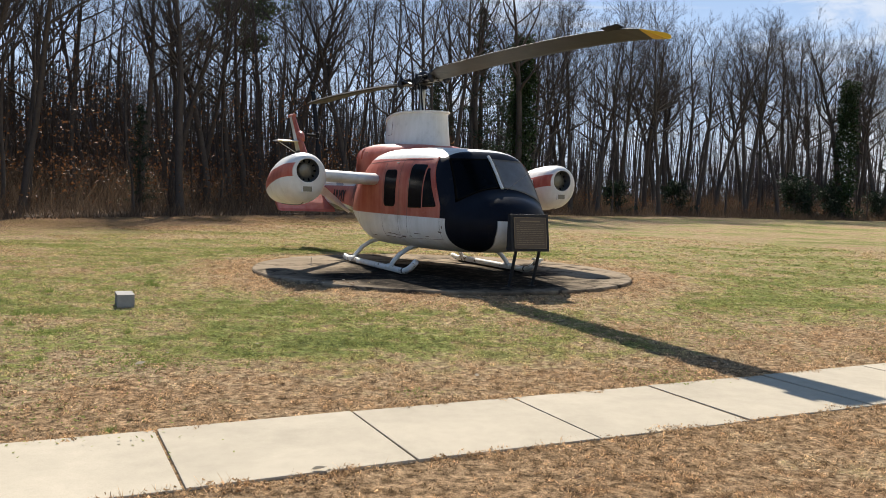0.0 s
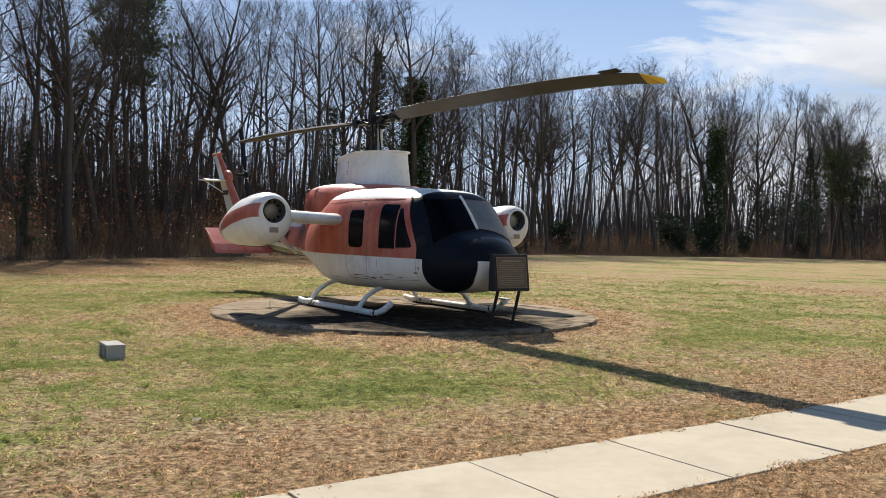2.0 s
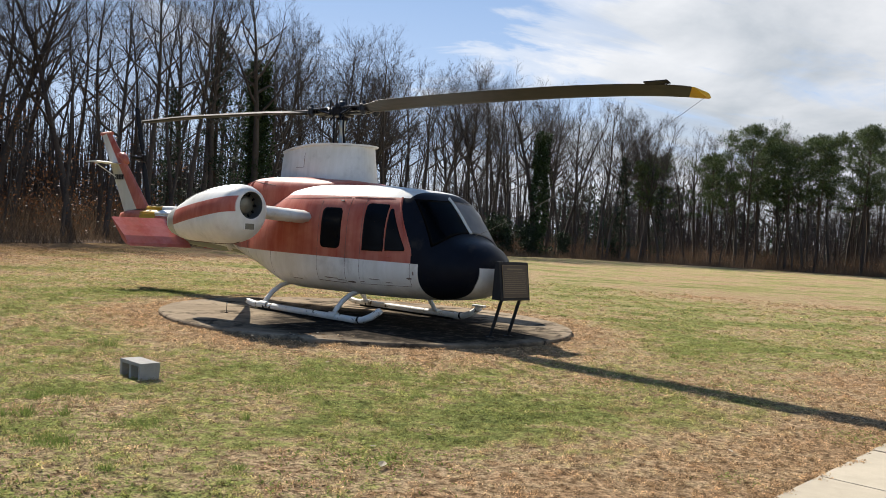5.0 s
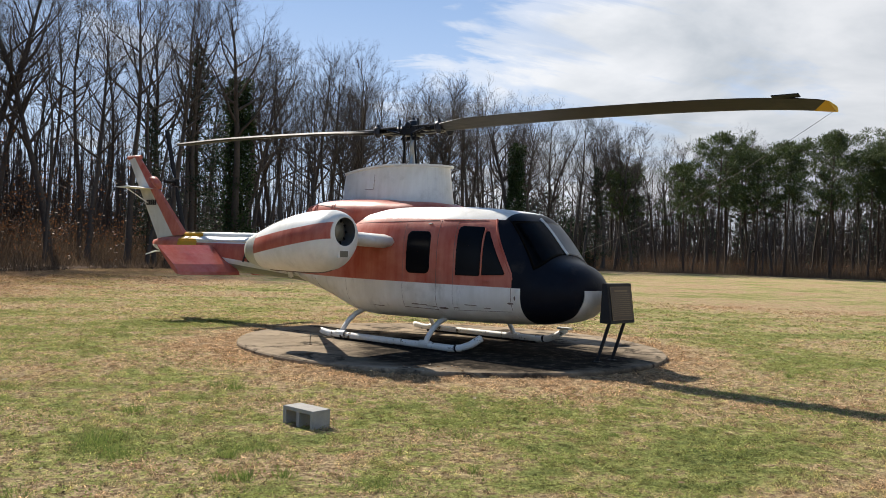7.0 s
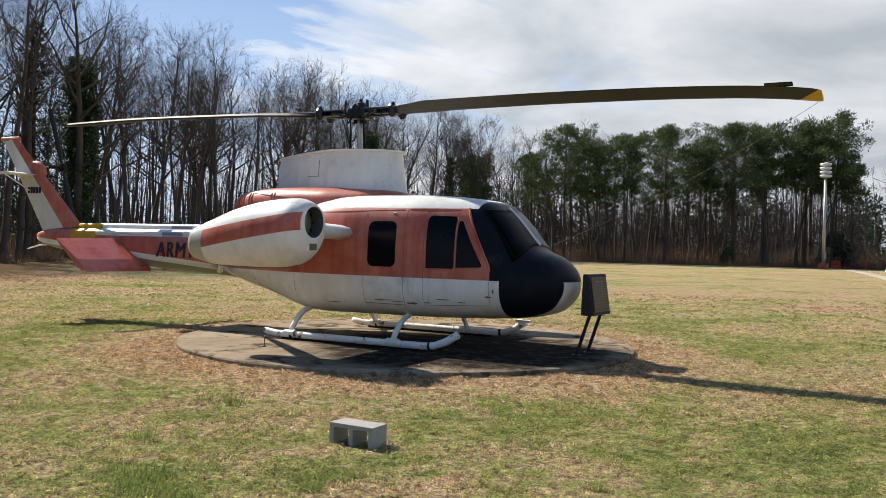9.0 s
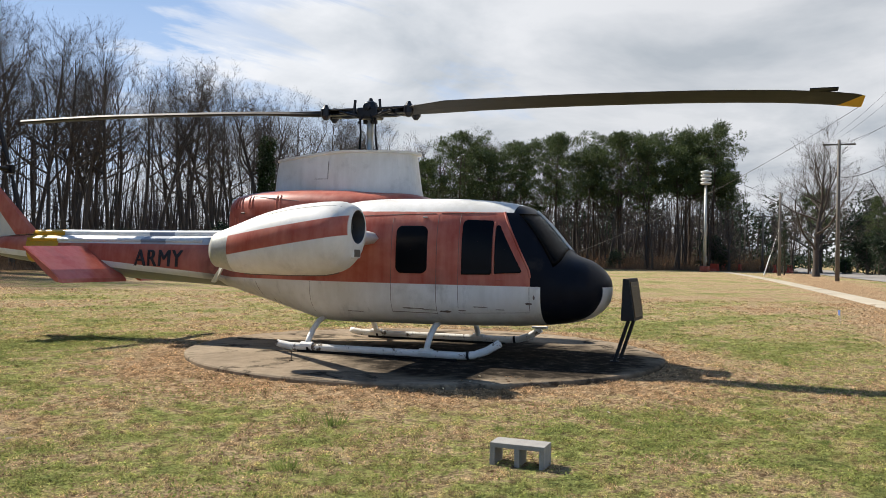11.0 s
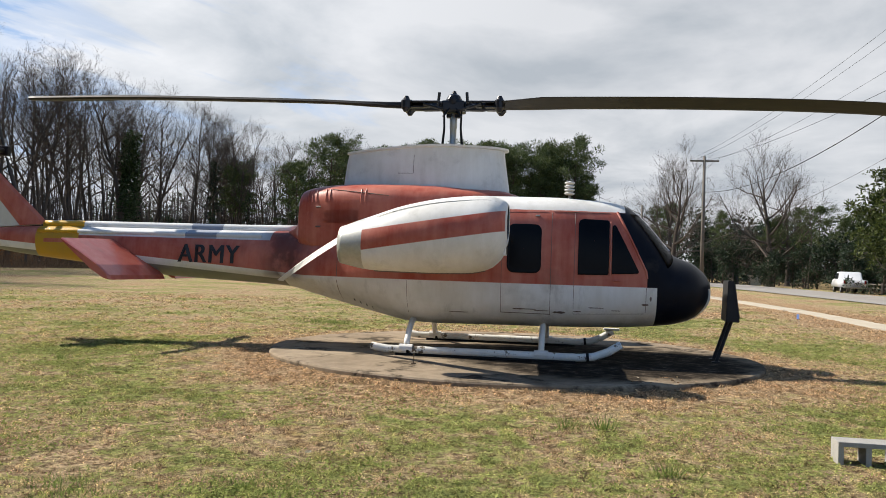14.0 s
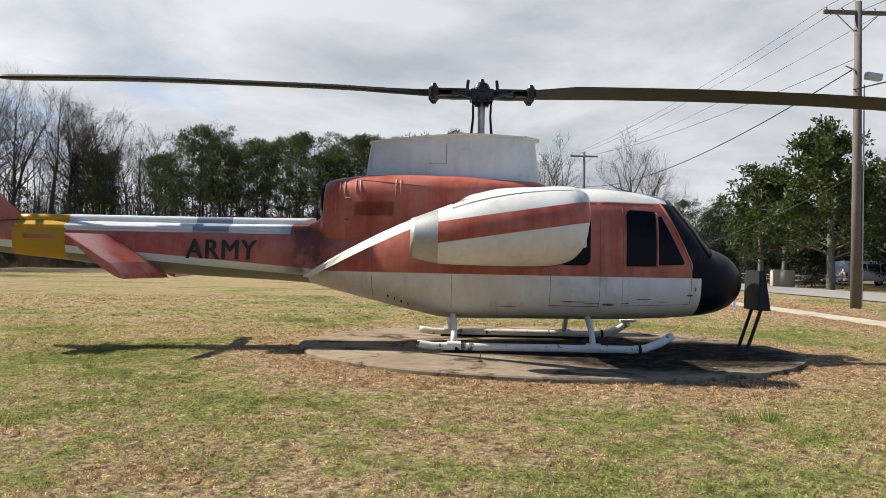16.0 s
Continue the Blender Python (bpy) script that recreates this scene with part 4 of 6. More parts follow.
# bars of the serial's size
for near in (-1, 1):
    bm = bmesh.new()
    for i in range(5):
        box(bm, (-7.90 + i * 0.082, near * 0.067 - 0.003, 2.40), (-7.84 + i * 0.082, near * 0.067 + 0.003, 2.52))
    part("serial_bars", bm, M_LETTER, fin)
bm = bmesh.new()
loft(bm, [[Vector((x, y, z)) for x, z in ((-7.66, 2.77), (-7.80, 2.80), (-8.25, 2.785), (-8.27, 2.77), (-7.80, 2.755))] for y in (-0.62, 0.0)], True, True)
bmesh.ops.recalc_face_normals(bm, faces=bm.faces)
winglet = part("winglet", bm, M_WHITE, fin, "small cream winglet")
bm = bmesh.new()
tube(bm, [(-7.95, -0.56, 2.76), (-7.85, -0.06, 2.45)], 0.012, 6)
part("brace", bm, M_WHITE, winglet)
bm = bmesh.new()
tube(bm, [(-7.45, 0.08, 2.94), (-7.45, 0.42, 2.94)], 0.04, 10)
box(bm, (-7.53, 0.33, 2.86), (-7.37, 0.42, 3.02), 0.02)
tail_rotor = part("tail_rotor_hub", bm, M_STEEL, heli, "black tail rotor hub")
for s in (1, -1):
    bm = bmesh.new()
    tube(bm, [(-7.45 - s * 0.03, 0.38, 2.94 + s * 0.10), (-7.45 - s * 0.10, 0.38, 2.94 + s * 0.3), (-7.45 - s * 0.42, 0.38, 2.94 + s * 1.22)], [0.025, 0.06, 0.06], 10, True, 0.2)
    part("tail_rotor_blade", bm, M_STEEL, tail_rotor)
bm = bmesh.new()
tube(bm, [(-7.1, 0, 1.40), (-7.6, 0, 1.36), (-7.95, 0, 1.28)], [0.02, 0.018, 0.012], 8)
part("tail_skid", bm, M_WHITE, heli, "white tail skid")

# lettering on the boom
for near in (-1, 1):
    curve = bpy.data.curves.new("army_lettering", "FONT")
    curve.body, curve.size, curve.extrude, curve.space_character = "ARMY", 0.385, 0.004, 1.10
    tmp = bpy.data.objects.new("army_lettering", curve)
    scene.collection.objects.link(tmp)
    dg = bpy.context.evaluated_depsgraph_get()
    me = bpy.data.meshes.new_from_object(tmp.evaluated_get(dg))
    bpy.data.objects.remove(tmp)
    bold = bmesh.new()
    for k in (-0.010, 0.0, 0.010):
        at = len(bold.verts)
        bold.from_mesh(me)
        bold.verts.ensure_lookup_table()
        for v in bold.verts[at:]:
            v.co.x += k + 0.010
            v.co.z += abs(k) * 0.05
    bold.to_mesh(me)
    bold.free()
    wide = max(v.co.x for v in me.vertices)
    for v in me.vertices:
        x = -4.02 + v.co.x / wide * 0.98 if near < 0 else -3.04 - v.co.x / wide * 0.98
        z = 1.235 + v.co.y
        v.co = Vector((x, near * (hull_y(x, z) + 0.013 + v.co.z), z))
    me.materials.clear()
    me.materials.append(M_LETTER)
    ob = new("army_lettering", me)
    ob.parent = heli
    ob["label"] = "black painted word ARMY"

# worn spots and drain slots along the lower hull
def hull_mark(x, z, long_, high, mat, name, label=""):
    bm = bmesh.new()
    r = random.Random(int(x * 100 + z * 37))
    top, low = [], []
    for i in range(7):
        u = x + long_ * (i / 6 - 0.5)
        h = high * (0.35 + 0.65 * math.sin(math.pi * (i + 0.5) / 7)) * r.uniform(0.6, 1.2)
        top.append(bm.verts.new((u, -hull_y(u, z + h / 2) - 0.003, z + h / 2)))
        low.append(bm.verts.new((u, -hull_y(u, z - h / 2) - 0.003, z - h / 2)))
    for i in range(6):
        bm.faces.new((low[i], low[i + 1], top[i + 1], top[i]))
    bmesh.ops.solidify(bm, geom=bm.faces[:], thickness=-0.002)
    part(name, bm, mat, heli, label)


for i in range(4):
    hull_mark(-1.24 + i * 0.09, 0.785 - i * 0.033, 0.022, 0.05, M_STEEL, "drain_slot", "small dark slot")
for x, z, long_, high in ((1.17, 0.775, 0.30, 0.018), (1.62, 0.745, 0.16, 0.03), (1.40, 0.76, 0.20, 0.012), (2.09, 0.82, 0.20, 0.016), (2.79, 0.96, 0.025, 0.08), (2.72, 0.88, 0.09, 0.03), (0.30, 0.70, 0.25, 0.012), (2.35, 0.79, 0.12, 0.012), (1.85, 0.765, 0.10, 0.016)):
    hull_mark(x, z, long_, high, M_SEAM, "worn_spot", "paint worn down to dark metal")

# skids
for near in (-1, 1):
    bm = bmesh.new()
    z = PAD_TOP + 0.075
    pts = [(-0.83, near * 1.19, z + 0.035), (-0.76, near * 1.19, z + 0.02), (-0.62, near * 1.19, z), (1.9, near * 1.19, z), (2.08, near * 1.19, z + 0.02), (2.25, near * 1.185, z + 0.085), (2.42, near * 1.18, z + 0.19)]
    tube(bm, pts, [0.045] + [0.052] * 6, 14)
    skid = part("skid", bm, M_SKID, heli, "chipped white skid tube", True)
    for x in (-0.33, 2.0):
        bm = bmesh.new()
        tube(bm, [(x - 0.018, near * 1.19, z + (0.012 if x > 1 else 0)), (x + 0.018, near * 1.19, z + (0.016 if x > 1 else 0))], 0.0545, 14)
        part("clamp_band", bm, M_STEEL, skid)
    bm = bmesh.new()
    box(bm, (-0.5, near * 1.19 - 0.03, PAD_TOP + 0.001), (1.85, near * 1.19 + 0.03, z - 0.035), 0.008)
    part("skid_shoe", bm, M_STEEL, skid)
    bm = bmesh.new()
    if near > 0:
        box(bm, (2.28, near * 1.18 - 0.05, z + 0.20), (2.52, near * 1.18 + 0.05, z + 0.235), 0.01)
        part("step_plate", bm, M_SKID, skid)
    else:
        bm.free()
for x in (1.41, -0.36):
    bm = bmesh.new()
    half = [(x, 1.19, PAD_TOP + 0.10), (x, 1.13, 0.30), (x, 1.02, 0.42), (x, 0.86, 0.52), (x, 0.66, 0.58), (x, 0.35, 0.60)]
    tube(bm, [(a, -b, c) for a, b, c in half] + half[::-1], 0.04, 12)
    ct = part("cross_tube", bm, M_WHITE, heli, "arched white cross tube", True)
    for near in (-1, 1):
        bm = bmesh.new()
        tube(bm, [(x - 0.09, near * 1.19, PAD_TOP + 0.09), (x + 0.09, near * 1.19, PAD_TOP + 0.09)], [0.058, 0.058], 12)
        part("saddle", bm, M_WHITE, ct)
bm = bmesh.new()
tube(bm, [Vector((6.72, 0.0, 3.47)).lerp(Vector((3.16, 0.0, 1.56)), f) - Vector((0, 0, 0.5 * f * (1 - f))) for f in np.linspace(0, 1, 16)], 0.0025, 4)
part("tie_down_rope", bm, M_POLE, heli, "thin rope tying the blade tip to the nose")


# ---- sign on two legs ----
def build_sign():
    s = thing("information_sign", HELI @ pose(3.92, -0.02, PAD_TOP, 0, 0, -4), "black sign box with a bronze text plaque on two slanted legs", "sign")
    bm = bmesh.new()
    prof = [(-0.045, 1.115), (0.03, 1.115), (0.115, 0.56), (-0.065, 0.56)]
    loft(bm, [[Vector((x, y, z)) for x, z in prof] for y in (-0.325, 0.325)], True, True)
    bmesh.ops.recalc_face_normals(bm, faces=bm.faces)
    bmesh.ops.bevel(bm, geom=bm.edges[:], offset=0.006, segments=2, affect="EDGES")
    b = part("sign_box", bm, M_SIGN, s, "matt black wedge-shaped box")
    d = (Vector((0.115, 0, 0.56)) - Vector((0.03, 0, 1.115))).normalized()
    nrm = Vector((0.988, 0, 0.151)).normalized()
    face = Matrix((Vector((0, 1, 0)), -d, nrm)).transposed().to_4x4()
    face.translation = Vector((0.0725, 0, 0.8375)) + nrm * 0.004
    bm = bmesh.new()
    box(bm, (-0.275, -0.235, 0), (0.275, 0.235, 0.008), 0.003, face)
    pl = part("plaque", bm, M_BRONZE, b, "brown bronze plaque with a gold border")
    bm = bmesh.new()
    for a in ((-0.275, -0.235, 0.275, -0.227), (-0.275, 0.227, 0.275, 0.235), (-0.275, -0.227, -0.267, 0.227), (0.267, -0.227, 0.275, 0.227)):
        box(bm, (a[0], a[1], 0.008), (a[2], a[3], 0.012), 0, face)
    part("plaque_border", bm, M_GOLD, pl)
    rng = random.Random(3)
    bm = bmesh.new()
    box(bm, (-0.17, 0.165, 0.008), (0.17, 0.185, 0.0105), 0, face)
    for i in range(12):
        y = 0.13 - i * 0.028
        x = -0.235
        while x < 0.22:
            w = rng.uniform(0.02, 0.065)
            box(bm, (x, y, 0.008), (min(x + w, 0.235), y + 0.009, 0.0100), 0, face)
            x += w + 0.012
    part("text_bars", bm, M_GOLD, pl)
    for y in (-0.20, 0.20):
        bm = bmesh.new()
        tube(bm, [(-0.165, y, 0.0), (0.03, y, 0.60)], 0.025, 8)
        leg = part("leg", bm, M_SIGN, s)
        bm = bmesh.new()
        box(bm, (-0.22, y - 0.05, 0.0), (-0.11, y + 0.05, 0.012), 0.003)
        part("foot_plate", bm, M_SIGN, leg)
    return s


build_sign()


# ---- cinder block ----
def build_block():
    b = thing("cinder_block", pose(-3.893, 10.24, -0.03, 0, 0, -64.7), "grey hollow concrete block lying in the grass", "cinder block")
    bm = bmesh.new()
    l, w, h = 0.40, 0.20, 0.20
    # two cores run through from side to side
    box(bm, (-l / 2, -w / 2, 0), (l / 2, w / 2, 0.034), 0.004)
    box(bm, (-l / 2, -w / 2, h - 0.034), (l / 2, w / 2, h), 0.004)
    for x in (-l / 2, -0.019, l / 2 - 0.038):
        box(bm, (x, -w / 2 + 0.001, 0.03), (x + 0.038, w / 2 - 0.001, h - 0.03), 0.003)
    part("block_body", bm, M_BLOCK, b)
    return b


build_block()


def metal_stake():
    """A thin rod left standing on the slab."""
    m = HELI @ Matrix.Translation((-0.08, -2.12, PAD_TOP))
    t = thing("metal_stake", m, "thin rusty metal stake standing on the concrete slab", "stake")
    bm = bmesh.new()
    tube(bm, [(0, 0, -0.03), (0.004, 0, 0.15)], 0.006, 6)
    part("rod", bm, M_BRONZE, t)
    bm = bmesh.new()
    tube(bm, [(0.004, 0, 0.135), (0.004, 0, 0.155)], 0.012, 6)
    part("cap", bm, M_METAL, t)
    bm = bmesh.new()
    tube(bm, [(0, 0, 0.0), (0, 0, 0.012)], 0.03, 8)
    part("foot", bm, M_BRONZE, t)


metal_stake()


# ---- trees ----
class Wood:
    """Gathers tubes and leaves into plain lists for one mesh."""

    def __init__(self):
        self.v, self.f = [], []

    def limb(self, pts, radii, sides):
        base, ref = len(self.v), None
        for i, p in enumerate(pts):
            d = (pts[min(i + 1, len(pts) - 1)] - pts[max(i - 1, 0)])
            d = d.normalized() if d.length > 1e-6 else Vector((0, 0, 1))
            if ref is None:
                ref = d.cross(Vector((0.3, 0.9, 0.1))).normalized()
            ref = (ref - d * ref.dot(d)).normalized()
            b = d.cross(ref)
            for k in range(sides):
                a = 2 * math.pi * k / sides
                self.v.append(p + (ref * math.cos(a) + b * math.sin(a)) * radii[i])
        for i in range(len(pts) - 1):
            for k in range(sides):
                o, q = base + i * sides, (k + 1) % sides
                self.f.append((o + k, o + q, o + sides + q, o + sides + k))

    def sliver(self, p, q, w, side):
        """A tapering twig of one triangle pair, folded so that it shows from all round."""
        base = len(self.v)
        self.v += [p + side * w, p - side * w, q]
        self.f.append((base, base + 1, base + 2))

    def leaf(self, p, d, side, long_, wide):
        base = len(self.v)
        self.v += [p, p + d * long_ * 0.5 + side * wide, p + d * long_, p + d * long_ * 0.5 - side * wide]
        self.f.append((base, base + 1, base + 2, base + 3))

    def mesh(self, name, mat, smooth=False):
        me = bpy.data.meshes.new(name)
        me.from_pydata([tuple(p) for p in self.v], [], self.f)
        me.materials.append(mat)
        if smooth:
            me.shade_smooth()
        return me


def rand_dir(rng):
    z, a = rng.uniform(-1, 1), rng.uniform(0, 2 * math.pi)
    r = math.sqrt(1 - z * z)
    return Vector((r * math.cos(a), r * math.sin(a), z))


def wander(rng, p, d, length, steps, bend, lift):
    pts = [p.copy()]
    for _ in range(steps):
        d = (d + rand_dir(rng) * bend + Vector((0, 0, lift))).normalized()
        p = p + d * (length / steps)
        pts.append(p.copy())
    return pts, d


def off_axis(rng, axis, lo, hi):
    """A direction that leaves an axis by an angle between lo and hi degrees."""
    side = axis.cross(rand_dir(rng))
    side = side.normalized() if side.length > 1e-4 else Vector((1, 0, 0))
    a = radians(rng.uniform(lo, hi))
    return axis * math.cos(a) + side * math.sin(a)


def on_line(pts, g):
    k = min(len(pts) - 2, int(g * (len(pts) - 1)))
    return pts[k].lerp(pts[k + 1], g * (len(pts) - 1) - k), (pts[k + 1] - pts[k]).normalized()


def bare_tree(seed, height, girth, first=0.42, limbs=13, rich=1.0, lean=0.05, spread=1.0, rise=1.0):
    """Trunk and limbs in one mesh, twigs in another: limbs climb away from the trunk and fork at narrow angles."""
    rng = random.Random(seed)
    trunk, crown = Wood(), Wood()
    d = Vector((rng.uniform(-lean, lean), rng.uniform(-lean, lean), 1)).normalized()
    steps = 14
    pts, _ = wander(rng, Vector((0, 0, -0.3)), d, height * 0.93, steps, 0.075, 0.03)
    radii = [girth * ((1 - i / steps) ** 0.8 * 0.95 + 0.035) for i in range(steps + 1)]
    radii[0] *= 1.5
    trunk.limb(pts, radii, 8)
    turn = rng.uniform(0, 6.28)
    for i in range(limbs):
        f = first + (0.97 - first) * (i + rng.random() * 0.8) / limbs
        p, _ = on_line(pts, f)
        r = girth * ((1 - f) ** 0.8 * 0.95 + 0.035)
        turn += 2.4 + rng.uniform(-0.6, 0.6)
        t = (f - first) / (1 - first)
        tilt = radians((56 - 28 * t + rng.uniform(-18, 16)) / rise)
        d = Vector((math.cos(turn) * math.sin(tilt), math.sin(turn) * math.sin(tilt), math.cos(tilt)))
        length = height * (0.155 * (1.0 - t) + 0.115) * rng.uniform(0.65, 1.3) * spread * 1.1
        lr = min(r * 0.7, girth * 0.15 + 0.012 * length)
        lp, _ = wander(rng, p, d, length, 7, 0.22, 0.10)
        trunk.limb(lp, [lr * (1 - 0.88 * j / 7) for j in range(8)], 5)
        for _ in range(int((5.0 + length * 1.0) * rich)):
            g = rng.uniform(0.2, 1.0)
            q, ax = on_line(lp, g)
            bl = length * rng.uniform(0.28, 0.5) * (1.15 - g * 0.5) + 0.25
            bp, _ = wander(rng, q, (off_axis(rng, ax, 25, 58) + Vector((0, 0, 0.12))).normalized(), bl, 4, 0.16, 0.07)
            br = max(0.011, lr * 0.32 * (1.1 - g))
            (trunk if br > 0.03 else crown).limb(bp, [br * (1 - 0.8 * m / 4) for m in range(5)], 3)
            for _ in range(int(7 * rich + 0.5)):
                s, ax2 = on_line(bp, rng.uniform(0.2, 1.0))
                td = (off_axis(rng, ax2, 20, 55) + Vector((0, 0, 0.15))).normalized()
                tl = bl * rng.uniform(0.3, 0.6) + 0.25
                end = s + td * tl
                crown.sliver(s, end, 0.0085, td.cross(rand_dir(rng)).normalized())
                for _ in range(int(2 * rich + 0.5)):
                    e = s.lerp(end, rng.uniform(0.2, 0.95))
                    td3 = (off_axis(rng, td, 18, 50) + Vector((0, 0, 0.15))).normalized()
                    crown.sliver(e, e + td3 * tl * rng.uniform(0.35, 0.8), 0.0058, td3.cross(rand_dir(rng)).normalized())
    return trunk, crown


def tuft_of(wood, rng, centre, size, count, long_, wide, flat=0.6):
    for _ in range(count):
        o = rand_dir(rng)
        o.z *= flat
        p = centre + o * size * rng.random() ** 0.5
        d = (o + Vector((0, 0, 0.35)) + rand_dir(rng) * 0.5).normalized()
        wood.leaf(p, d, d.cross(rand_dir(rng)).normalized(), long_ * rng.uniform(0.6, 1.3), wide)


def pine_tree(seed, height, girth, first=0.5, clumps=80, wide=0.17):
    """A tall clear trunk under a rounded crown of dense needle clouds with gaps between them."""
    rng = random.Random(seed)
    trunk, crown = Wood(), Wood()
    steps = 12
    pts, _ = wander(rng, Vector((0, 0, -0.3)), Vector((rng.uniform(-.03, .03), rng.uniform(-.03, .03), 1)), height * 0.97, steps, 0.03, 0.03)
    trunk.limb(pts, [girth * (1 - 0.88 * i / steps) for i in range(steps + 1)], 7)
    turn = 0.0
    count = 36
    for i in range(count):
        t = (i + 0.6 * rng.random()) / count
        p, _ = on_line(pts, first + (0.985 - first) * t)
        turn += 2.4 + rng.uniform(-0.6, 0.6)
        reach = height * wide * (0.10 + 0.90 * math.sin(math.pi * min(1.0, 0.26 + 0.66 * t)) ** 0.8) * rng.uniform(0.4, 1.2)
        lp, _ = wander(rng, p, Vector((math.cos(turn), math.sin(turn), rng.uniform(-0.05, 0.35) + 0.6 * t)).normalized(), reach, 5, 0.14, 0.07)
        trunk.limb(lp, [max(0.014, girth * 0.18 * (1 - t * 0.5) * (1 - 0.85 * j / 5)) for j in range(6)], 4)
        for g in (0.55, 0.80, 1.0):
            ball = 0.038 * height * rng.uniform(0.6, 1.3)
            c, _ = on_line(lp, g)
            c = c + Vector((rng.uniform(-1, 1), rng.uniform(-1, 1), rng.uniform(-0.3, 0.7))) * ball * 0.9
            for _ in range(clumps):
                o = rand_dir(rng) * rng.random() ** 0.45
                q = c + Vector((o.x * 1.15, o.y * 1.15, o.z * 0.72)) * ball
                v = (o + Vector((0, 0, 0.4)) + rand_dir(rng) * 0.5).normalized()
                crown.sliver(q, q + v * rng.uniform(0.25, 0.50), 0.05, v.cross(rand_dir(rng)).normalized())
    c = pts[-1]
    for _ in range(clumps):
        o = rand_dir(rng)
        crown.leaf(c + o * rng.random() * 0.7, (o + Vector((0, 0, 0.6))).normalized(), o.cross(rand_dir(rng)).normalized(), 0.3, 0.05)
    for i in range(8):
        az = rng.uniform(0, 2 * math.pi)
        q, _ = on_line(pts, rng.uniform(0.2, first))
        lp, _ = wander(rng, q, Vector((math.cos(az), math.sin(az), 0.1)).normalized(), rng.uniform(0.4, 1.5), 3, 0.2, 0.0)
        trunk.limb(lp, [0.03, 0.022, 0.015, 0.006], 3)
    return trunk, crown


def cedar_tree(seed, height, girth, wide=0.17):
    rng = random.Random(seed)
    trunk, crown = Wood(), Wood()
    trunk.limb([Vector((0, 0, -0.3)), Vector((0, 0, height * 0.5)), Vector((0, 0, height))], [girth, girth * 0.6, 0.02], 7)
    for i in range(85):
        f = 0.10 + 0.89 * i / 85
        az = rng.uniform(0, 2 * math.pi)
        length = height * wide * (1.02 - f) ** 0.8 * rng.uniform(0.55, 1.2) + 0.15
        lp, _ = wander(rng, Vector((0, 0, f * height)), Vector((math.cos(az), math.sin(az), 0.18)).normalized(), length, 4, 0.12, -0.05)
        trunk.limb(lp, [0.03, 0.025, 0.02, 0.012, 0.004], 3)
        for j in range(1, 5):
            tuft_of(crown, rng, lp[j], 0.22 + 0.13 * length, 16, 0.24, 0.03, 0.5)
    return trunk, crown


def broadleaf(seed, height, girth, radius, leaves=7000, low=0.16, long_=0.26, wide=0.055):
    """A dense evergreen with large leaves in bunches and ragged gaps."""
    rng = random.Random(seed)
    trunk, crown = Wood(), Wood()
    pts, _ = wander(rng, Vector((0, 0, -0.3)), Vector((0, 0, 1)), height * 0.92, 9, 0.05, 0.04)
    trunk.limb(pts, [girth * (1 - 0.9 * i / 9) for i in range(10)], 8)
    ends = []
    for i in range(30):
        f = low + (0.97 - low) * i / 30
        k = min(8, int(f * 9))
        p = pts[k].lerp(pts[k + 1], f * 9 - k)
        az = rng.uniform(0, 2 * math.pi)
        t = (f - low) / (1 - low)
        length = radius * (1.0 - 0.72 * t ** 1.5) * rng.uniform(0.65, 1.12)
        lp, _ = wander(rng, p, Vector((math.cos(az), math.sin(az), rng.uniform(0.0, 0.5))).normalized(), length, 5, 0.16, 0.06)
        trunk.limb(lp, [girth * 0.25 * (1 - 0.85 * j / 5) for j in range(6)], 4)
        for j in (2, 3, 4, 5):
            ends += [lp[j]] * (j - 1)
            for _ in range(2):
                sp, _ = wander(rng, lp[j], (rand_dir(rng) + Vector((0, 0, 0.4))).normalized(), radius * 0.22, 2, 0.2, 0.05)
                trunk.limb(sp, [0.025, 0.018, 0.008], 3)
                ends.append(sp[-1])
    bunch = 14
    for _ in range(leaves // bunch):
        c = rng.choice(ends) + rand_dir(rng) * rng.uniform(0.05, 0.55)
        tuft_of(crown, rng, c, 0.22, bunch, long_, wide, 0.8)
    return trunk, crown


def ivied_tree(seed, height, girth):
    trunk, crown = bare_tree(seed, height, girth, 0.5, 14, 1.0, 0.03, 1.1)
    rng = random.Random(seed + 1)
    ivy = Wood()
    for _ in range(900):
        f = rng.random() ** 0.8
        a = rng.uniform(0, 2 * math.pi)
        bulge = 1.0 + 0.7 * noise.noise(Vector((math.cos(a), math.sin(a), f * 5)))
        r = (girth * 1.5 + 0.55 * (1 - f * 0.5)) * bulge * rng.uniform(0.5, 1.0)
        tuft_of(ivy, rng, Vector((r * math.cos(a), r * math.sin(a), 0.3 + f * height * 0.66)), 0.35, 9, 0.22, 0.075, 1.0)
    return trunk, crown, ivy


def plant_kind(name, label, trunk, crown, bark, leaf, crown_label, extra=None):
    """The first tree of a kind, out of which copies are made."""
    t = thing(name, pose(0, 0, -60), label, "tree")
    ob = new("trunk", trunk.mesh("trunk", bark, True))
    ob.parent = t
    ob = new("crown", crown.mesh("crown", leaf))
    ob.parent = t
    ob["label"] = crown_label
    if extra:
        ob = new("ivy", extra.mesh("ivy", M_IVY))
        ob.parent = t
        ob["label"] = "dark green ivy round the trunk"
    return t


BARE_LABEL = "tall bare winter hardwood at the wood's edge"
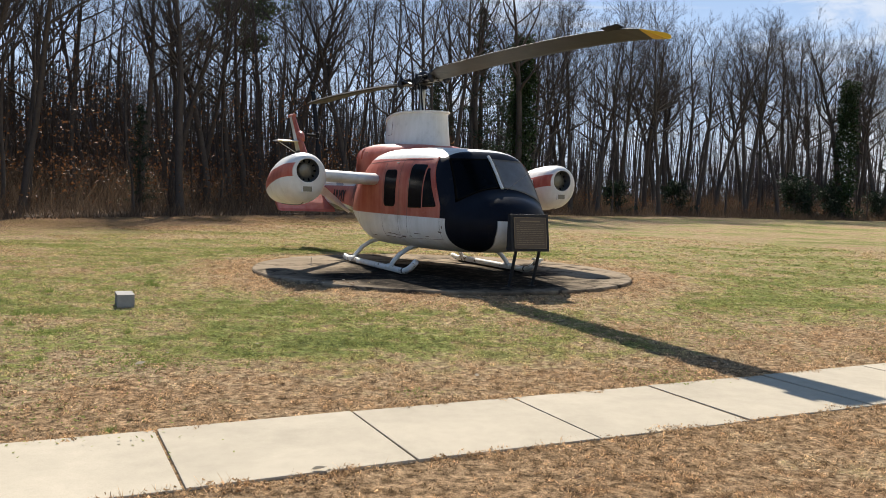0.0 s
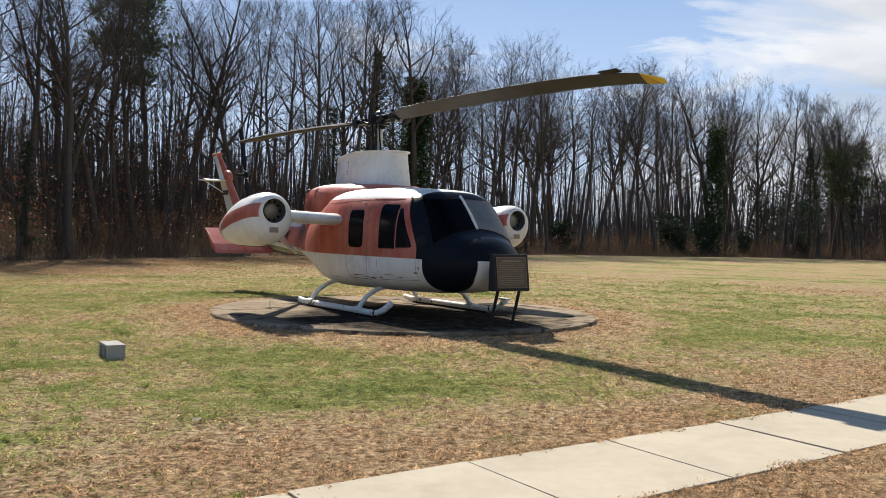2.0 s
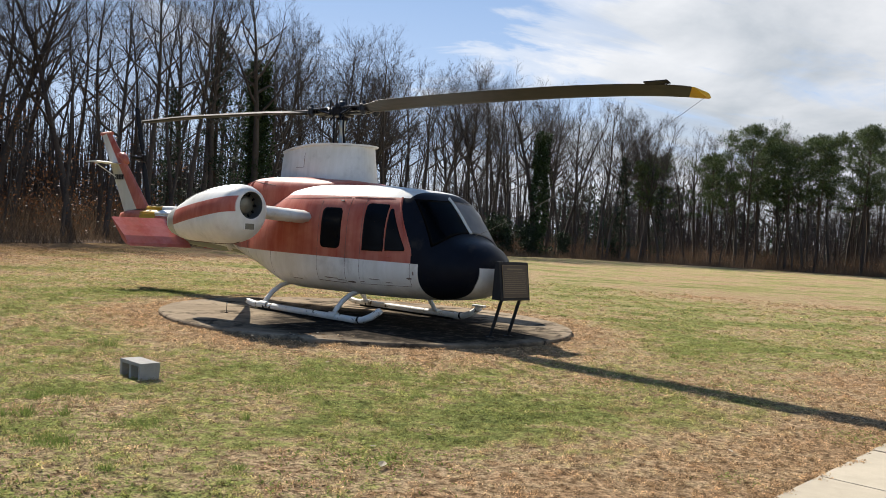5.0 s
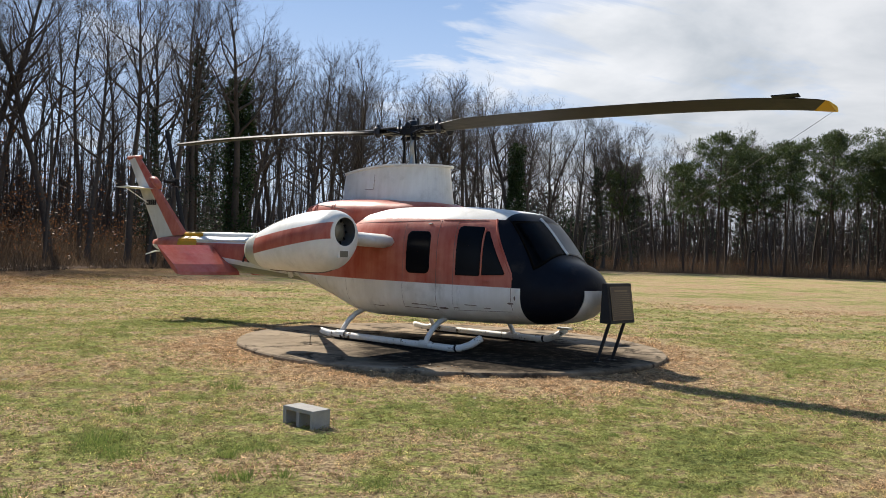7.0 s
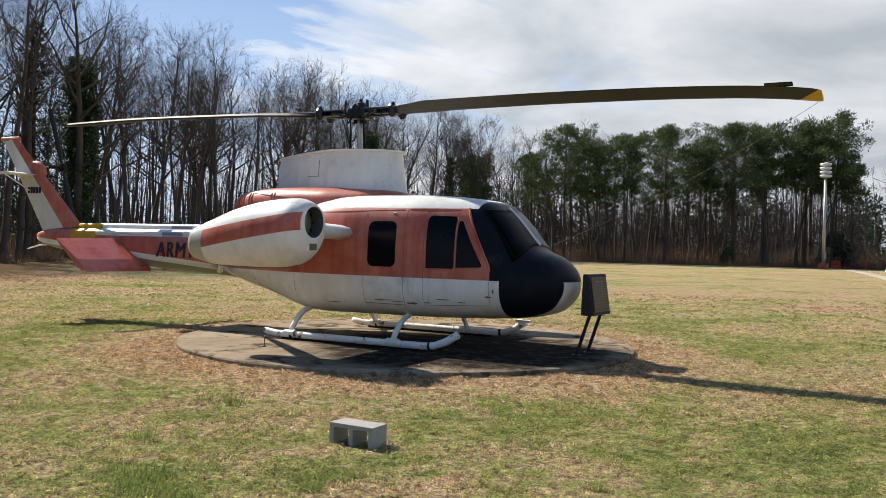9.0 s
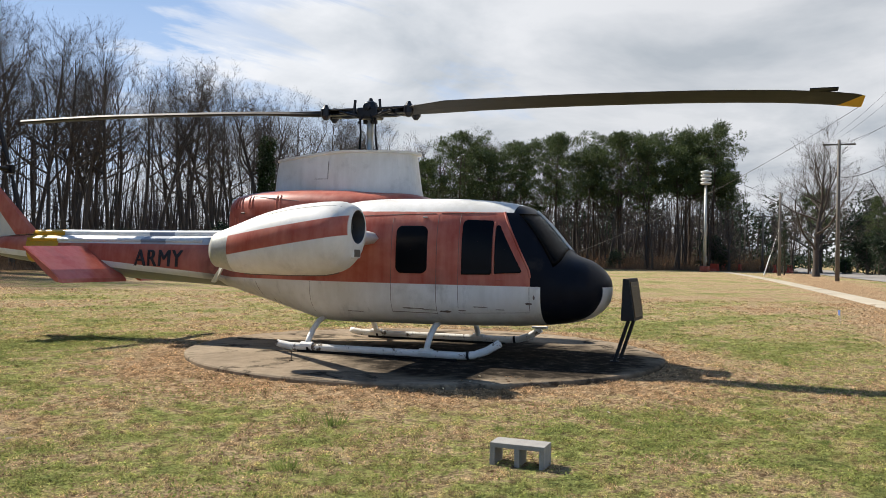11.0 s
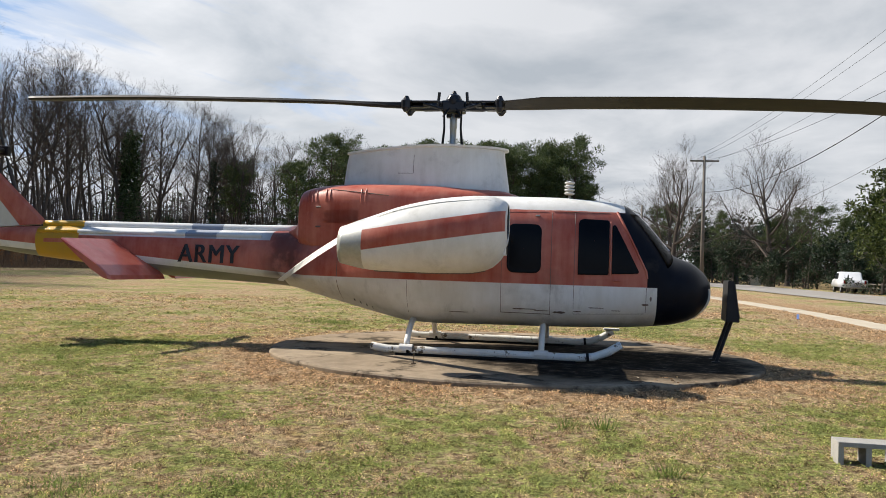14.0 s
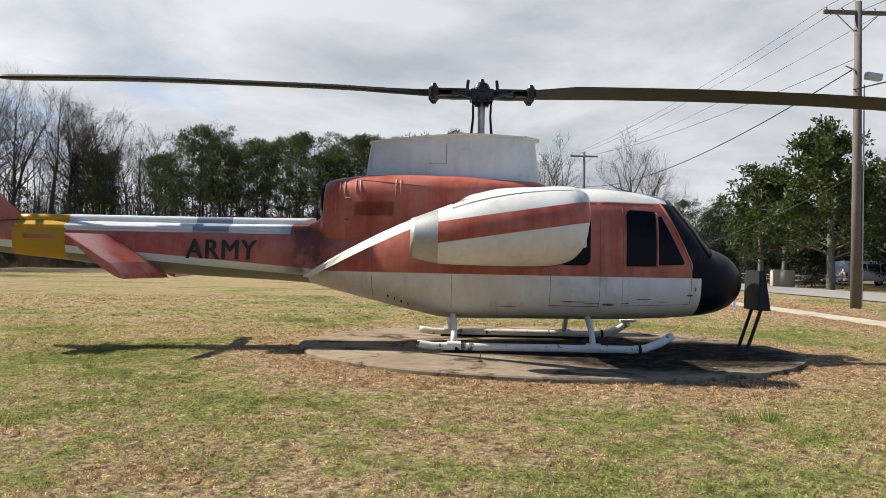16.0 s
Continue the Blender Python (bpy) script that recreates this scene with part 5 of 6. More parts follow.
BARE = [plant_kind("bare_tree", BARE_LABEL, *bare_tree(100 + i, h, g, f, n, 1.0, l, s), M_BARK, M_TWIG, "fine leafless grey-brown twigs")
        for i, (h, g, f, n, l, s) in enumerate(((20, 0.27, 0.42, 15, 0.05, 1.0), (20, 0.23, 0.50, 14, 0.04, 0.9), (20, 0.24, 0.36, 15, 0.09, 1.05), (20, 0.30, 0.45, 15, 0.06, 1.1), (20, 0.18, 0.52, 13, 0.07, 0.85), (20, 0.22, 0.40, 14, 0.12, 1.0), (20, 0.27, 0.48, 15, 0.03, 0.95)))]
THIN = [plant_kind("bare_tree", "slender bare tree inside the wood", *bare_tree(200 + i, h, g, 0.45, 9, 0.62, 0.08, 0.75), M_BARK, M_TWIG, "sparse leafless twigs") for i, (h, g) in enumerate(((17, 0.13), (15, 0.10), (19, 0.15), (13, 0.09)))]
PINES = [plant_kind("pine_tree", "tall pine with a dark green upper crown", *pine_tree(300 + i, h, g, f, c, w), M_BARK_PINE, M_NEEDLE, "dark green needle clumps") for i, (h, g, f, c, w) in enumerate(((19, 0.24, 0.50, 84, 0.235), (18, 0.21, 0.56, 80, 0.21), (20, 0.26, 0.44, 88, 0.25), (17, 0.18, 0.62, 60, 0.19), (19, 0.22, 0.52, 70, 0.20)))]
CEDAR = plant_kind("cedar_tree", "dark pointed cedar among bare trees", *cedar_tree(400, 13, 0.2), M_BARK_PINE, M_CEDAR, "dense dark green foliage")
IVIED = plant_kind("ivied_tree", "bare tree with its trunk wrapped in dark ivy", *ivied_tree(500, 20, 0.34)[:2], M_BARK, M_TWIG, "leafless branching crown", ivied_tree(500, 20, 0.34)[2])
MAGNOLIA = plant_kind("magnolia_tree", "evergreen magnolia with glossy leaves beside the road", *broadleaf(600, 9.5, 0.24, 3.5, 14000, 0.22), M_POLE, M_MAGNOLIA, "glossy olive-green leaves")
OAK = plant_kind("spreading_tree", "wide leafless shade tree beyond the road", *bare_tree(700, 12, 0.33, 0.20, 16, 1.2, 0.03, 2.0, 0.74), M_BARK, M_TWIG, "wide leafless crown")


def plant(kind, x, y, turn, size=1.0, lean=0.0):
    ob = copy_thing(kind, pose(x, y, ground_z(x, y), lean, 0, turn))
    ob.scale = (size, size, size)
    return ob


# the wood's edge, as a line in plan
EDGE = [(-36, 8), (-27, 17), (-20, 26), (-13.5, 37), (-6, 51), (7, 64), (24, 75), (42, 84), (62, 84), (80, 77), (93, 68), (104, 56)]


def edge_at(f):
    lens = [math.dist(a, b) for a, b in zip(EDGE, EDGE[1:])]
    d = f * sum(lens)
    for (a, b), l in zip(zip(EDGE, EDGE[1:]), lens):
        if d <= l:
            t = d / l
            return Vector((a[0] + (b[0] - a[0]) * t, a[1] + (b[1] - a[1]) * t)), Vector((-(b[1] - a[1]), b[0] - a[0])) / l
        d -= l
    return Vector(EDGE[-1]), Vector((0.7, 0.7))


rng = random.Random(21)
for f in np.linspace(0.0, 0.715, 118):
    p, out = edge_at(f + rng.uniform(-0.004, 0.004))
    if rng.random() < (0.12 if f < 0.28 else 0.36 if f < 0.40 else 0.0):
        continue
    tall = 0.88 if f < 0.285 else 0.95 if f < 0.5 else 1.0 if f < 0.66 else 0.90
    q = p + out * rng.uniform(1.5, 11)
    plant(rng.choice(BARE), q.x, q.y, rng.uniform(0, 360), tall * rng.uniform(0.86, 1.03))
for f in np.concatenate((np.linspace(0.0, 0.95, 106), np.linspace(0.13, 0.29, 16), np.linspace(0.4, 0.66, 26))):
    p, out = edge_at(min(0.955, f + rng.uniform(-0.006, 0.006)))
    q = p + out * rng.uniform(1, 22)
    plant(rng.choice(THIN), q.x, q.y, rng.uniform(0, 360), rng.uniform(0.7, 1.05))
for f in np.linspace(0.02, 0.66, 18):
    p, out = edge_at(f + rng.uniform(-0.01, 0.01))
    q = p + out * rng.uniform(10, 26)
    plant(rng.choice(BARE), q.x, q.y, rng.uniform(0, 360), rng.uniform(0.84, 1.0))
# pines take over towards the road, with bare crowns between and behind them
for f, d, size in ((0.682, 3, 0.66), (0.715, 9, 0.72), (0.728, 3, 0.70), (0.742, 11, 0.84), (0.752, 3, 0.90), (0.768, 8, 0.86), (0.776, 2, 0.80), (0.79, 11, 0.92), (0.798, 3, 0.98), (0.812, 8, 0.90), (0.826, 3, 0.94),
                   (0.838, 10, 0.96), (0.852, 4, 0.94), (0.866, 9, 0.98), (0.876, 3, 0.96), (0.89, 10, 1.0), (0.898, 3, 1.0), (0.91, 8, 1.04), (0.918, 2, 1.02), (0.927, 6, 1.08), (0.936, 11, 1.05), (0.942, 3, 1.06), (0.951, 8, 0.98), (0.957, 3, 0.82)):
    p, out = edge_at(f)
    q = p + out * d
    plant(rng.choice(PINES), q.x, q.y, rng.uniform(0, 360), size)
for f in np.linspace(0.70, 0.95, 26):
    p, out = edge_at(f)
    q = p + out * rng.uniform(4, 18)
    plant(rng.choice(BARE), q.x, q.y, rng.uniform(0, 360), rng.uniform(0.76, 0.95))
for x, y, size in ((2.3, 62.5, 1.15), (5.0, 65, 1.05), (-0.8, 60.5, 0.8), (52, 87, 0.95), (-14.5, 40, 0.4), (58, 88, 0.7)):
    plant(CEDAR, x, y, rng.uniform(0, 360), size)
for f in np.linspace(0.13, 0.285, 5):
    p, out = edge_at(f)
    q = p + out * rng.uniform(6, 22)
    plant(rng.choice(BARE), q.x, q.y, rng.uniform(0, 360), rng.uniform(0.8, 1.0))
for f, d in ((0.08, 12), (0.30, 16)):
    p, out = edge_at(f)
    q = p + out * d
    plant(PINES[3], q.x, q.y, rng.uniform(0, 360), rng.uniform(1.1, 1.25))
plant(IVIED, 39.5, 84.5, 40, 1.0)
plant(IVIED, 5.5, 64.5, 150, 0.98)


def build_undergrowth():
    """Dry brush and saplings along the wood's edge."""
    r = random.Random(31)
    w = Wood()
    for _ in range(19000):
        f = r.random()
        p, out = edge_at(f)
        d = r.random() ** 1.6 * 20
        q = p + out * (d - 0.8 + 2.0 * noise.noise(Vector((p.x * 0.12, p.y * 0.12, 0))))
        base = Vector((q.x, q.y, 0))
        h = (0.35 + min(d, 8) * 0.36) * r.uniform(0.4, 1.3)
        for _ in range(4):
            v = (Vector((0, 0, 1)) + rand_dir(r) * 0.55).normalized()
            o = base + Vector((r.uniform(-.4, .4), r.uniform(-.4, .4), 0))
            w.sliver(o, o + v * h * r.uniform(0.5, 1.1), 0.016, v.cross(rand_dir(r)).normalized())
    ob = new("undergrowth", w.mesh("undergrowth", M_BRUSH))
    tagged(ob, "dry brown brush along the wood's edge", "undergrowth", kind="stuff")
    w = Wood()
    for _ in range(2600):
        f = r.random()
        p, out = edge_at(f)
        q = p + out * r.uniform(1, 16)
        tuft_of(w, r, Vector((q.x, q.y, r.uniform(0.2, 2.6 if f < 0.4 else 1.6))), 0.5, 7, 0.16, 0.05, 0.7)
    for _ in range(1500):
        p, out = edge_at(r.uniform(0.0, 0.36))
        q = p + out * r.uniform(2, 22)
        tuft_of(w, r, Vector((q.x, q.y, r.uniform(1.0, 9.5) * r.random() + 0.6)), 0.9, 9, 0.17, 0.05, 0.7)
    ob = new("dead_leaves", w.mesh("dead_leaves", M_BROWN_LEAF))
    tagged(ob, "withered brown leaves hanging in the brush", "leaves", kind="stuff")


def build_far_woods():
    """Trunks and twigs deep in the wood, past telling apart."""
    r = random.Random(41)
    w = Wood()
    for i in range(5200):
        f = r.random() ** 1.1 if i < 3400 else r.uniform(0.02, 0.40)
        p, out = edge_at(f)
        q = p + out * (14 + 62 * r.random() ** 0.8)
        h, g = r.uniform(8, 15), r.uniform(0.06, 0.17)
        pts, _ = wander(r, Vector((q.x, q.y, -0.2)), Vector((r.uniform(-.06, .06), r.uniform(-.06, .06), 1)), h, 4, 0.05, 0.02)
        w.limb(pts, [g * (1 - 0.85 * i / 4) for i in range(5)], 3)
        for _ in range(9):
            v = (rand_dir(r) + Vector((0, 0, 0.8))).normalized()
            o, _ = on_line(pts, r.uniform(0.2, 1.0))
            e = o + v * h * r.uniform(0.1, 0.24)
            w.sliver(o, e, 0.035, v.cross(rand_dir(r)).normalized())
            for _ in range(3):
                v2 = (v + rand_dir(r) * 0.9).normalized()
                k = o.lerp(e, r.uniform(0.3, 1.0))
                w.sliver(k, k + v2 * r.uniform(0.5, 1.6), 0.02, v2.cross(rand_dir(r)).normalized())
        for _ in range(15):
            o = Vector((q.x + r.gauss(0, 2.2), q.y + r.gauss(0, 2.2), r.uniform(0, 6.0) * r.random()))
            v = (Vector((0, 0, 1)) + rand_dir(r) * 0.9).normalized()
            w.sliver(o, o + v * r.uniform(1.2, 3.2), 0.04, v.cross(rand_dir(r)).normalized())
    ob = new("far_woods", w.mesh("far_woods", M_TWIG))
    tagged(ob, "deep bare woodland behind the first trees", "woods", kind="stuff")


def build_forest_floor():
    bm = bmesh.new()
    rows = []
    for f in np.linspace(0, 1, 90):
        p, out = edge_at(f)
        wob = 1.6 * noise.noise(Vector((p.x * 0.2, p.y * 0.2, 3)))
        row = []
        for d, z in ((wob, 0.0), (wob + 0.6, 0.06), (6, 0.10), (20, 0.2), (45, 0.5), (90, 1.2)):
            q = p + out * d
            row.append(bm.verts.new((q.x, q.y, z + 0.004)))
        rows.append(row)
    for r0, r1 in zip(rows, rows[1:]):
        for i in range(5):
            bm.faces.new((r0[i], r0[i + 1], r1[i + 1], r1[i]))
    bmesh.ops.recalc_face_normals(bm, faces=bm.faces)
    tagged(link_mesh("forest_floor", bm, M_LITTER, True), "brown leaf litter under the trees", "forest floor", kind="structure")


build_undergrowth()
build_far_woods()
build_forest_floor()
SHRUB = plant_kind("evergreen_shrub", "dark evergreen shrub at the wood's edge", *broadleaf(650, 4.0, 0.09, 2.0, 3200, 0.08, 0.20, 0.05), M_BARK, M_CEDAR, "dark evergreen leaves")
for f, d, size in ((0.565, 2, 1.0), (0.575, 4, 1.2), (0.59, 2, 0.9), (0.605, 3, 1.1), (0.62, 3, 0.8), (0.45, 3, 0.8), (0.50, 5, 0.9), (0.66, 4, 0.7), (0.87, 2, 0.7), (0.40, 4, 0.8)):
    p, out = edge_at(f)
    q = p + out * d
    plant(SHRUB, q.x, q.y, rng.uniform(0, 360), size)


# ---- street side ----
def utility_pole(x, y, height, turn, lamp=False, arm=True, label="weathered timber utility pole with a crossarm"):
    t = thing("utility_pole", pose(x, y, 0, 0, 0, turn), label, "utility pole")
    bm = bmesh.new()
    tube(bm, [(0, 0, -0.3), (0.02, 0, height * 0.5), (0.05, 0, height)], [0.17, 0.145, 0.11], 12)
    part("post", bm, M_POLE, t, "grey timber post", True)
    if arm:
        bm = bmesh.new()
        box(bm, (-0.02, -1.2, height - 0.45), (0.10, 1.2, height - 0.32), 0.01)
        a = part("crossarm", bm, M_POLE, t)
        for yy in (-1.1, -0.55, 0.55, 1.1):
            bm = bmesh.new()
            lathe(bm, [(0, 0.02), (0.03, 0.045), (0.06, 0.03), (0.09, 0.045), (0.12, 0.02)], (0.04, yy, height - 0.33), (0, 0, 1), 8, True)
            part("insulator", bm, M_METAL, a)
        for s in (-1, 1):
            bm = bmesh.new()
            tube(bm, [(0.10, 0, height - 1.1), (0.10, s * 0.7, height - 0.45)], 0.02, 6)
            part("brace", bm, M_METAL, a)
    if lamp:
        bm = bmesh.new()
        tube(bm, [(0, 0.1, 8.0), (0, 0.45, 8.15)], 0.03, 8)
        box(bm, (-0.13, 0.30, 7.78), (0.13, 0.85, 8.02), 0.05, pose(0, 0, 0, 8, 0, 0) @ pose(0, 0.0, -0.1))
        part("street_lamp", bm, M_METAL, t, "grey box-shaped street lamp")
        bm = bmesh.new()
        tube(bm, [(-0.1, -0.16, 0), (-0.1, -0.16, 7.5)], 0.025, 8)
        part("conduit", bm, M_METAL, t)
    return t


POLE_A, POLE_B, POLE_C, POLE_0 = (20.1, 11.6), (60.0, 33.2), (103.5, 60.4), (-19.0, -9.6)
utility_pole(*POLE_A, 10.35, 28, True, label="weathered timber utility pole with a street lamp")
utility_pole(*POLE_B, 11.2, 28)
utility_pole(*POLE_C, 8.0, 30)
utility_pole(138.0, 80.5, 8.0, 30)
utility_pole(*POLE_0, 10.3, 28)
thin = utility_pole(77.3, 45.9, 8.6, 0, False, False, "slim bare pole with a white guy-wire guard")
bm = bmesh.new()
tube(bm, [(-0.1, 0, 5.0), (-2.1, 0.6, 0)], 0.010, 5)
guy = part("guy_wire", bm, M_METAL, thin)
bm = bmesh.new()
tube(bm, [(-1.3, 0.36, 2.1), (-2.15, 0.62, 0.02)], 0.06, 8)
part("guard", bm, M_WHITE, guy, "white plastic guard")


def wire(a, b, sag, r):
    bm = bmesh.new()
    a, b = Vector(a), Vector(b)
    tube(bm, [a.lerp(b, f) - Vector((0, 0, 4 * sag * f * (1 - f))) for f in np.linspace(0, 1, 14)], r, 4)
    ob = link_mesh("overhead_wire", bm, M_STEEL)
    tagged(ob, "black overhead wire strung between the poles", "wire", "overhead wires")


across = Vector((-math.sin(radians(28)), math.cos(radians(28))))
for (a, ha), (b, hb) in (((POLE_0, 10.3), (POLE_A, 10.35)), ((POLE_A, 10.35), (POLE_B, 11.2)), ((POLE_B, 11.2), (POLE_C, 8.0)), ((POLE_C, 8.0), ((138.0, 80.5), 8.0))):
    for off in (-1.1, 0.55, 1.1):
        wire((a[0] + across.x * off, a[1] + across.y * off, ha - 0.2), (b[0] + across.x * off, b[1] + across.y * off, hb - 0.2), 0.5, 0.008)
    wire((a[0], a[1], ha - 1.9), (b[0], b[1], hb - 0.35), 0.5, 0.010)
    wire((a[0] + across.x * 0.16, a[1] + across.y * 0.16, ha - 2.3), (b[0] + across.x * 0.16, b[1] + across.y * 0.16, hb - 3.0), 1.15, 0.022)


def build_siren():
    t = thing("warning_siren", pose(88.0, 60.4, 0), "tall grey siren pole with stacked white discs", "siren")
    bm = bmesh.new()
    tube(bm, [(0, 0, -0.2), (0, 0, 11.0)], [0.21, 0.15], 12)
    part("pole", bm, M_METAL, t, "slim grey pole", True)
    for i in range(4):
        bm = bmesh.new()
        lathe(bm, [(0, 0.10), (0.02, 0.5), (0.16, 0.66), (0.30, 0.66), (0.36, 0.45), (0.42, 0.12), (0.46, 0.1)], (0, 0, 10.9 + 0.46 * i), (0, 0, 1), 20, True)
        part("horn", bm, M_WHITE, t, "white siren disc", True)
    bm = bmesh.new()
    box(bm, (-0.25, -0.2, 1.2), (0.25, -0.16 + 0.0, 2.0), 0.02)
    part("control_box", bm, M_METAL, t, "grey control box on the pole")
    bm = bmesh.new()
    box(bm, (-0.35, -0.5, 0), (0.35, 0.5, 0.7), 0.03)
    part("cabinet", bm, M_RED, t, "red cabinet at its foot")


build_siren()


def build_treeline():
    """Far trees that close the view down the road."""
    r = random.Random(51)
    w, lf = Wood(), Wood()
    for _ in range(560):
        a, d = radians(r.uniform(-38, 62)), r.uniform(150, 260)
        x, y = d * math.cos(a) + 5, d * math.sin(a) + 8
        if abs(along(x, y)[1] + 12) < 9 and d < 225:
            continue
        h = r.uniform(9, 17) * (d / 200)
        pts, _ = wander(r, Vector((x, y, -0.3)), Vector((0, 0, 1)), h, 4, 0.06, 0.02)
        w.limb(pts, [0.25, 0.2, 0.16, 0.1, 0.03], 3)
        evergreen = r.random() < 0.45
        for _ in range(26):
            c = pts[0].lerp(pts[-1], r.uniform(0.25, 1.0)) + rand_dir(r) * h * 0.2 * r.random()
            if evergreen:
                tuft_of(lf, r, c, 1.1, 9, 1.1, 0.22, 0.6)
            else:
                for _ in range(4):
                    v = (rand_dir(r) + Vector((0, 0, 0.5))).normalized()
                    w.sliver(c, c + v * r.uniform(1, 2.6), 0.05, v.cross(rand_dir(r)).normalized())
        for _ in range(8):
            tuft_of(lf, r, Vector((x + r.uniform(-5, 5), y + r.uniform(-5, 5), r.uniform(0.3, 2.5))), 1.6, 10, 1.0, 0.25, 0.6)
    tagged(new("distant_treeline", w.mesh("distant_treeline", M_TWIG)), "far bare trees along the road", "woods", kind="stuff")
    tagged(new("distant_foliage", lf.mesh("distant_foliage", M_CEDAR)), "dark far evergreens along the road", "woods", kind="stuff")


build_treeline()

# trees by the road
for x, y, size, turn in ((54.5, 18.0, 1.03, 10), (49.5, 13.2, 1.26, 120), (62, 17, 1.0, 200), (58, 8, 1.15, 80), (70, 12, 1.2, 30), (52, 2, 1.2, 160)):
    plant(MAGNOLIA, x, y, turn, size)
plant(OAK, 91.5, 36.0, 20, 1.2)
plant(OAK, 79.0, 42.8, 140, 1.06)
plant(OAK, 104.0, 37.0, 60, 1.1)
plant(OAK, 102.0, 52.0, 260, 1.15)
for x, y, size in ((92, 36, 0.45), (95, 33, 0.5), (88, 30, 0.46), (84, 26.5, 0.42), (80, 22, 0.4), (76, 18, 0.42), (100, 44, 0.5), (104, 38, 0.5), (112, 56, 0.62), (118, 60, 0.62), (90, 20, 0.5), (95, 27, 0.52)):
    plant(rng.choice(PINES), x, y, rng.uniform(0, 360), size)
for x, y, size in ((108.6, 48.6, 0.62), (82, 47.5, 0.45), (90, 33, 0.42), (80, 26, 0.36), (94, 50, 0.5)):
    plant(CEDAR, x, y, rng.uniform(0, 360), size)
for x, y, size in ((67, 20.5, 1.3), (70, 17, 1.5), (60, 6, 1.5), (74, 24, 1.2), (100, 66, 1.3), (107, 70, 1.4), (98, 42, 1.5), (102, 46, 1.5), (66, 8, 1.8), (57, 0, 1.8), (75, 20, 1.6), (79, 23, 1.5), (71, 14, 1.8), (83, 27, 1.5), (87, 31, 1.3), (76, 16, 1.8), (90, 35, 1.1), (74, 8, 2.3), (76, 2, 2.2), (72, -4, 2.3), (80, 12, 2.4), (82, 18, 2.2), (78, -8, 2.4), (70, 4, 1.6), (86, 23, 2.1), (68, -8, 2.2), (84, 8, 2.5), (114, 43, 2.2), (118, 48, 2.3), (120, 54, 2.4), (112, 38, 2.0), (124, 46, 2.3)):
    plant(SHRUB, x, y, rng.uniform(0, 360), size)
for x, y in ((99, 63), (108, 66), (112, 60), (116, 72), (122, 66), (128, 78), (132, 70), (142, 84), (84, 30), (110, 48), (106, 44)):
    plant(rng.choice(THIN + [OAK]), x, y, rng.uniform(0, 360), rng.uniform(0.6, 0.8))


def leafy_box(name, x, y, turn, size, label):
    r = random.Random(int(x * 7))
    t = thing(name, pose(x, y, 0, 0, 0, turn), label, "hedge")
    w, st = Wood(), Wood()
    for _ in range(int(60 * size[0])):
        c = Vector((r.uniform(-.5, .5) * size[0], r.uniform(-.5, .5) * size[1], r.uniform(0.1, 1) * size[2] * (0.93 + 0.1 * r.random())))
        tuft_of(w, r, c, 0.16, 16, 0.13, 0.05, 1.0)
    for i in range(int(size[0] * 2)):
        p = Vector(((i + 0.5) / (size[0] * 2) * size[0] - size[0] / 2, 0, 0))
        st.limb([p, p + Vector((0.1, 0.05, size[2] * 0.8))], [0.03, 0.01], 4)
    ob = new("foliage", w.mesh("foliage", M_IVY))
    ob.parent = t
    ob = new("stems", st.mesh("stems", M_BARK))
    ob.parent = t
    return t


leafy_box("hedge", 108.8, 46.2, 25, (7.5, 1.5, 1.7), "clipped dark green hedge beyond the road")
leafy_box("hedge", 104.9, 49.9, 25, (4.0, 1.5, 1.8), "clipped green hedge beyond the road")


def build_pillar():
    t = thing("masonry_pillar", pose(102.6, 40.7, 0, 0, 0, 25) @ Matrix.Scale(1.3, 4), "pale masonry pillar with a flat cap", "pillar")
    bm = bmesh.new()
    box(bm, (-0.7, -0.5, -0.1), (0.7, 0.5, 0.85), 0.02)
    part("shaft", bm, M_WALK, t)
    bm = bmesh.new()
    box(bm, (-0.8, -0.6, 0.85), (0.8, 0.6, 0.98), 0.02)
    part("cap", bm, M_WALK, t)


build_pillar()


def rail_fence(s0, s1, n):
    t = thing("rail_fence", pose(0, 0, 0), "low weathered timber rail fence along the road", "fence")
    k = int((s1 - s0) / 2.4)
    for i in range(k + 1):
        x, y = spot(s0 + i * 2.4, n)
        bm = bmesh.new()
        box(bm, (x - 0.07, y - 0.07, -0.1), (x + 0.07, y + 0.07, 0.95), 0.01)
        part("post", bm, M_POLE, t)
        if i < k:
            x1, y1 = spot(s0 + (i + 1) * 2.4, n)
            for z in (0.45, 0.82):
                bm = bmesh.new()
                tube(bm, [(x, y, z), (x1, y1, z)], 0.05, 6)
                part("rail", bm, M_POLE, t)


rail_fence(50, 84, -17.5)

M_CARPAINT = plain("white_car_paint", (0.70, 0.71, 0.72), 0.25, 0, 4, 0.05, 0.02, 0.6)
M_TYRE = plain("tyre_rubber", (0.015, 0.015, 0.016), 0.9, 0, 40, 0.3)
M_CARGLASS = plain("car_glass", (0.02, 0.024, 0.028), 0.08, 0, 4, 0.1, 0.0, 0.6)
M_TAIL = plain("tail_lamp", (0.30, 0.01, 0.01), 0.25, 0, 10, 0.1)
M_BARRIER = plain("red_plastic", (0.48, 0.05, 0.025), 0.5, 0, 8, 0.2)


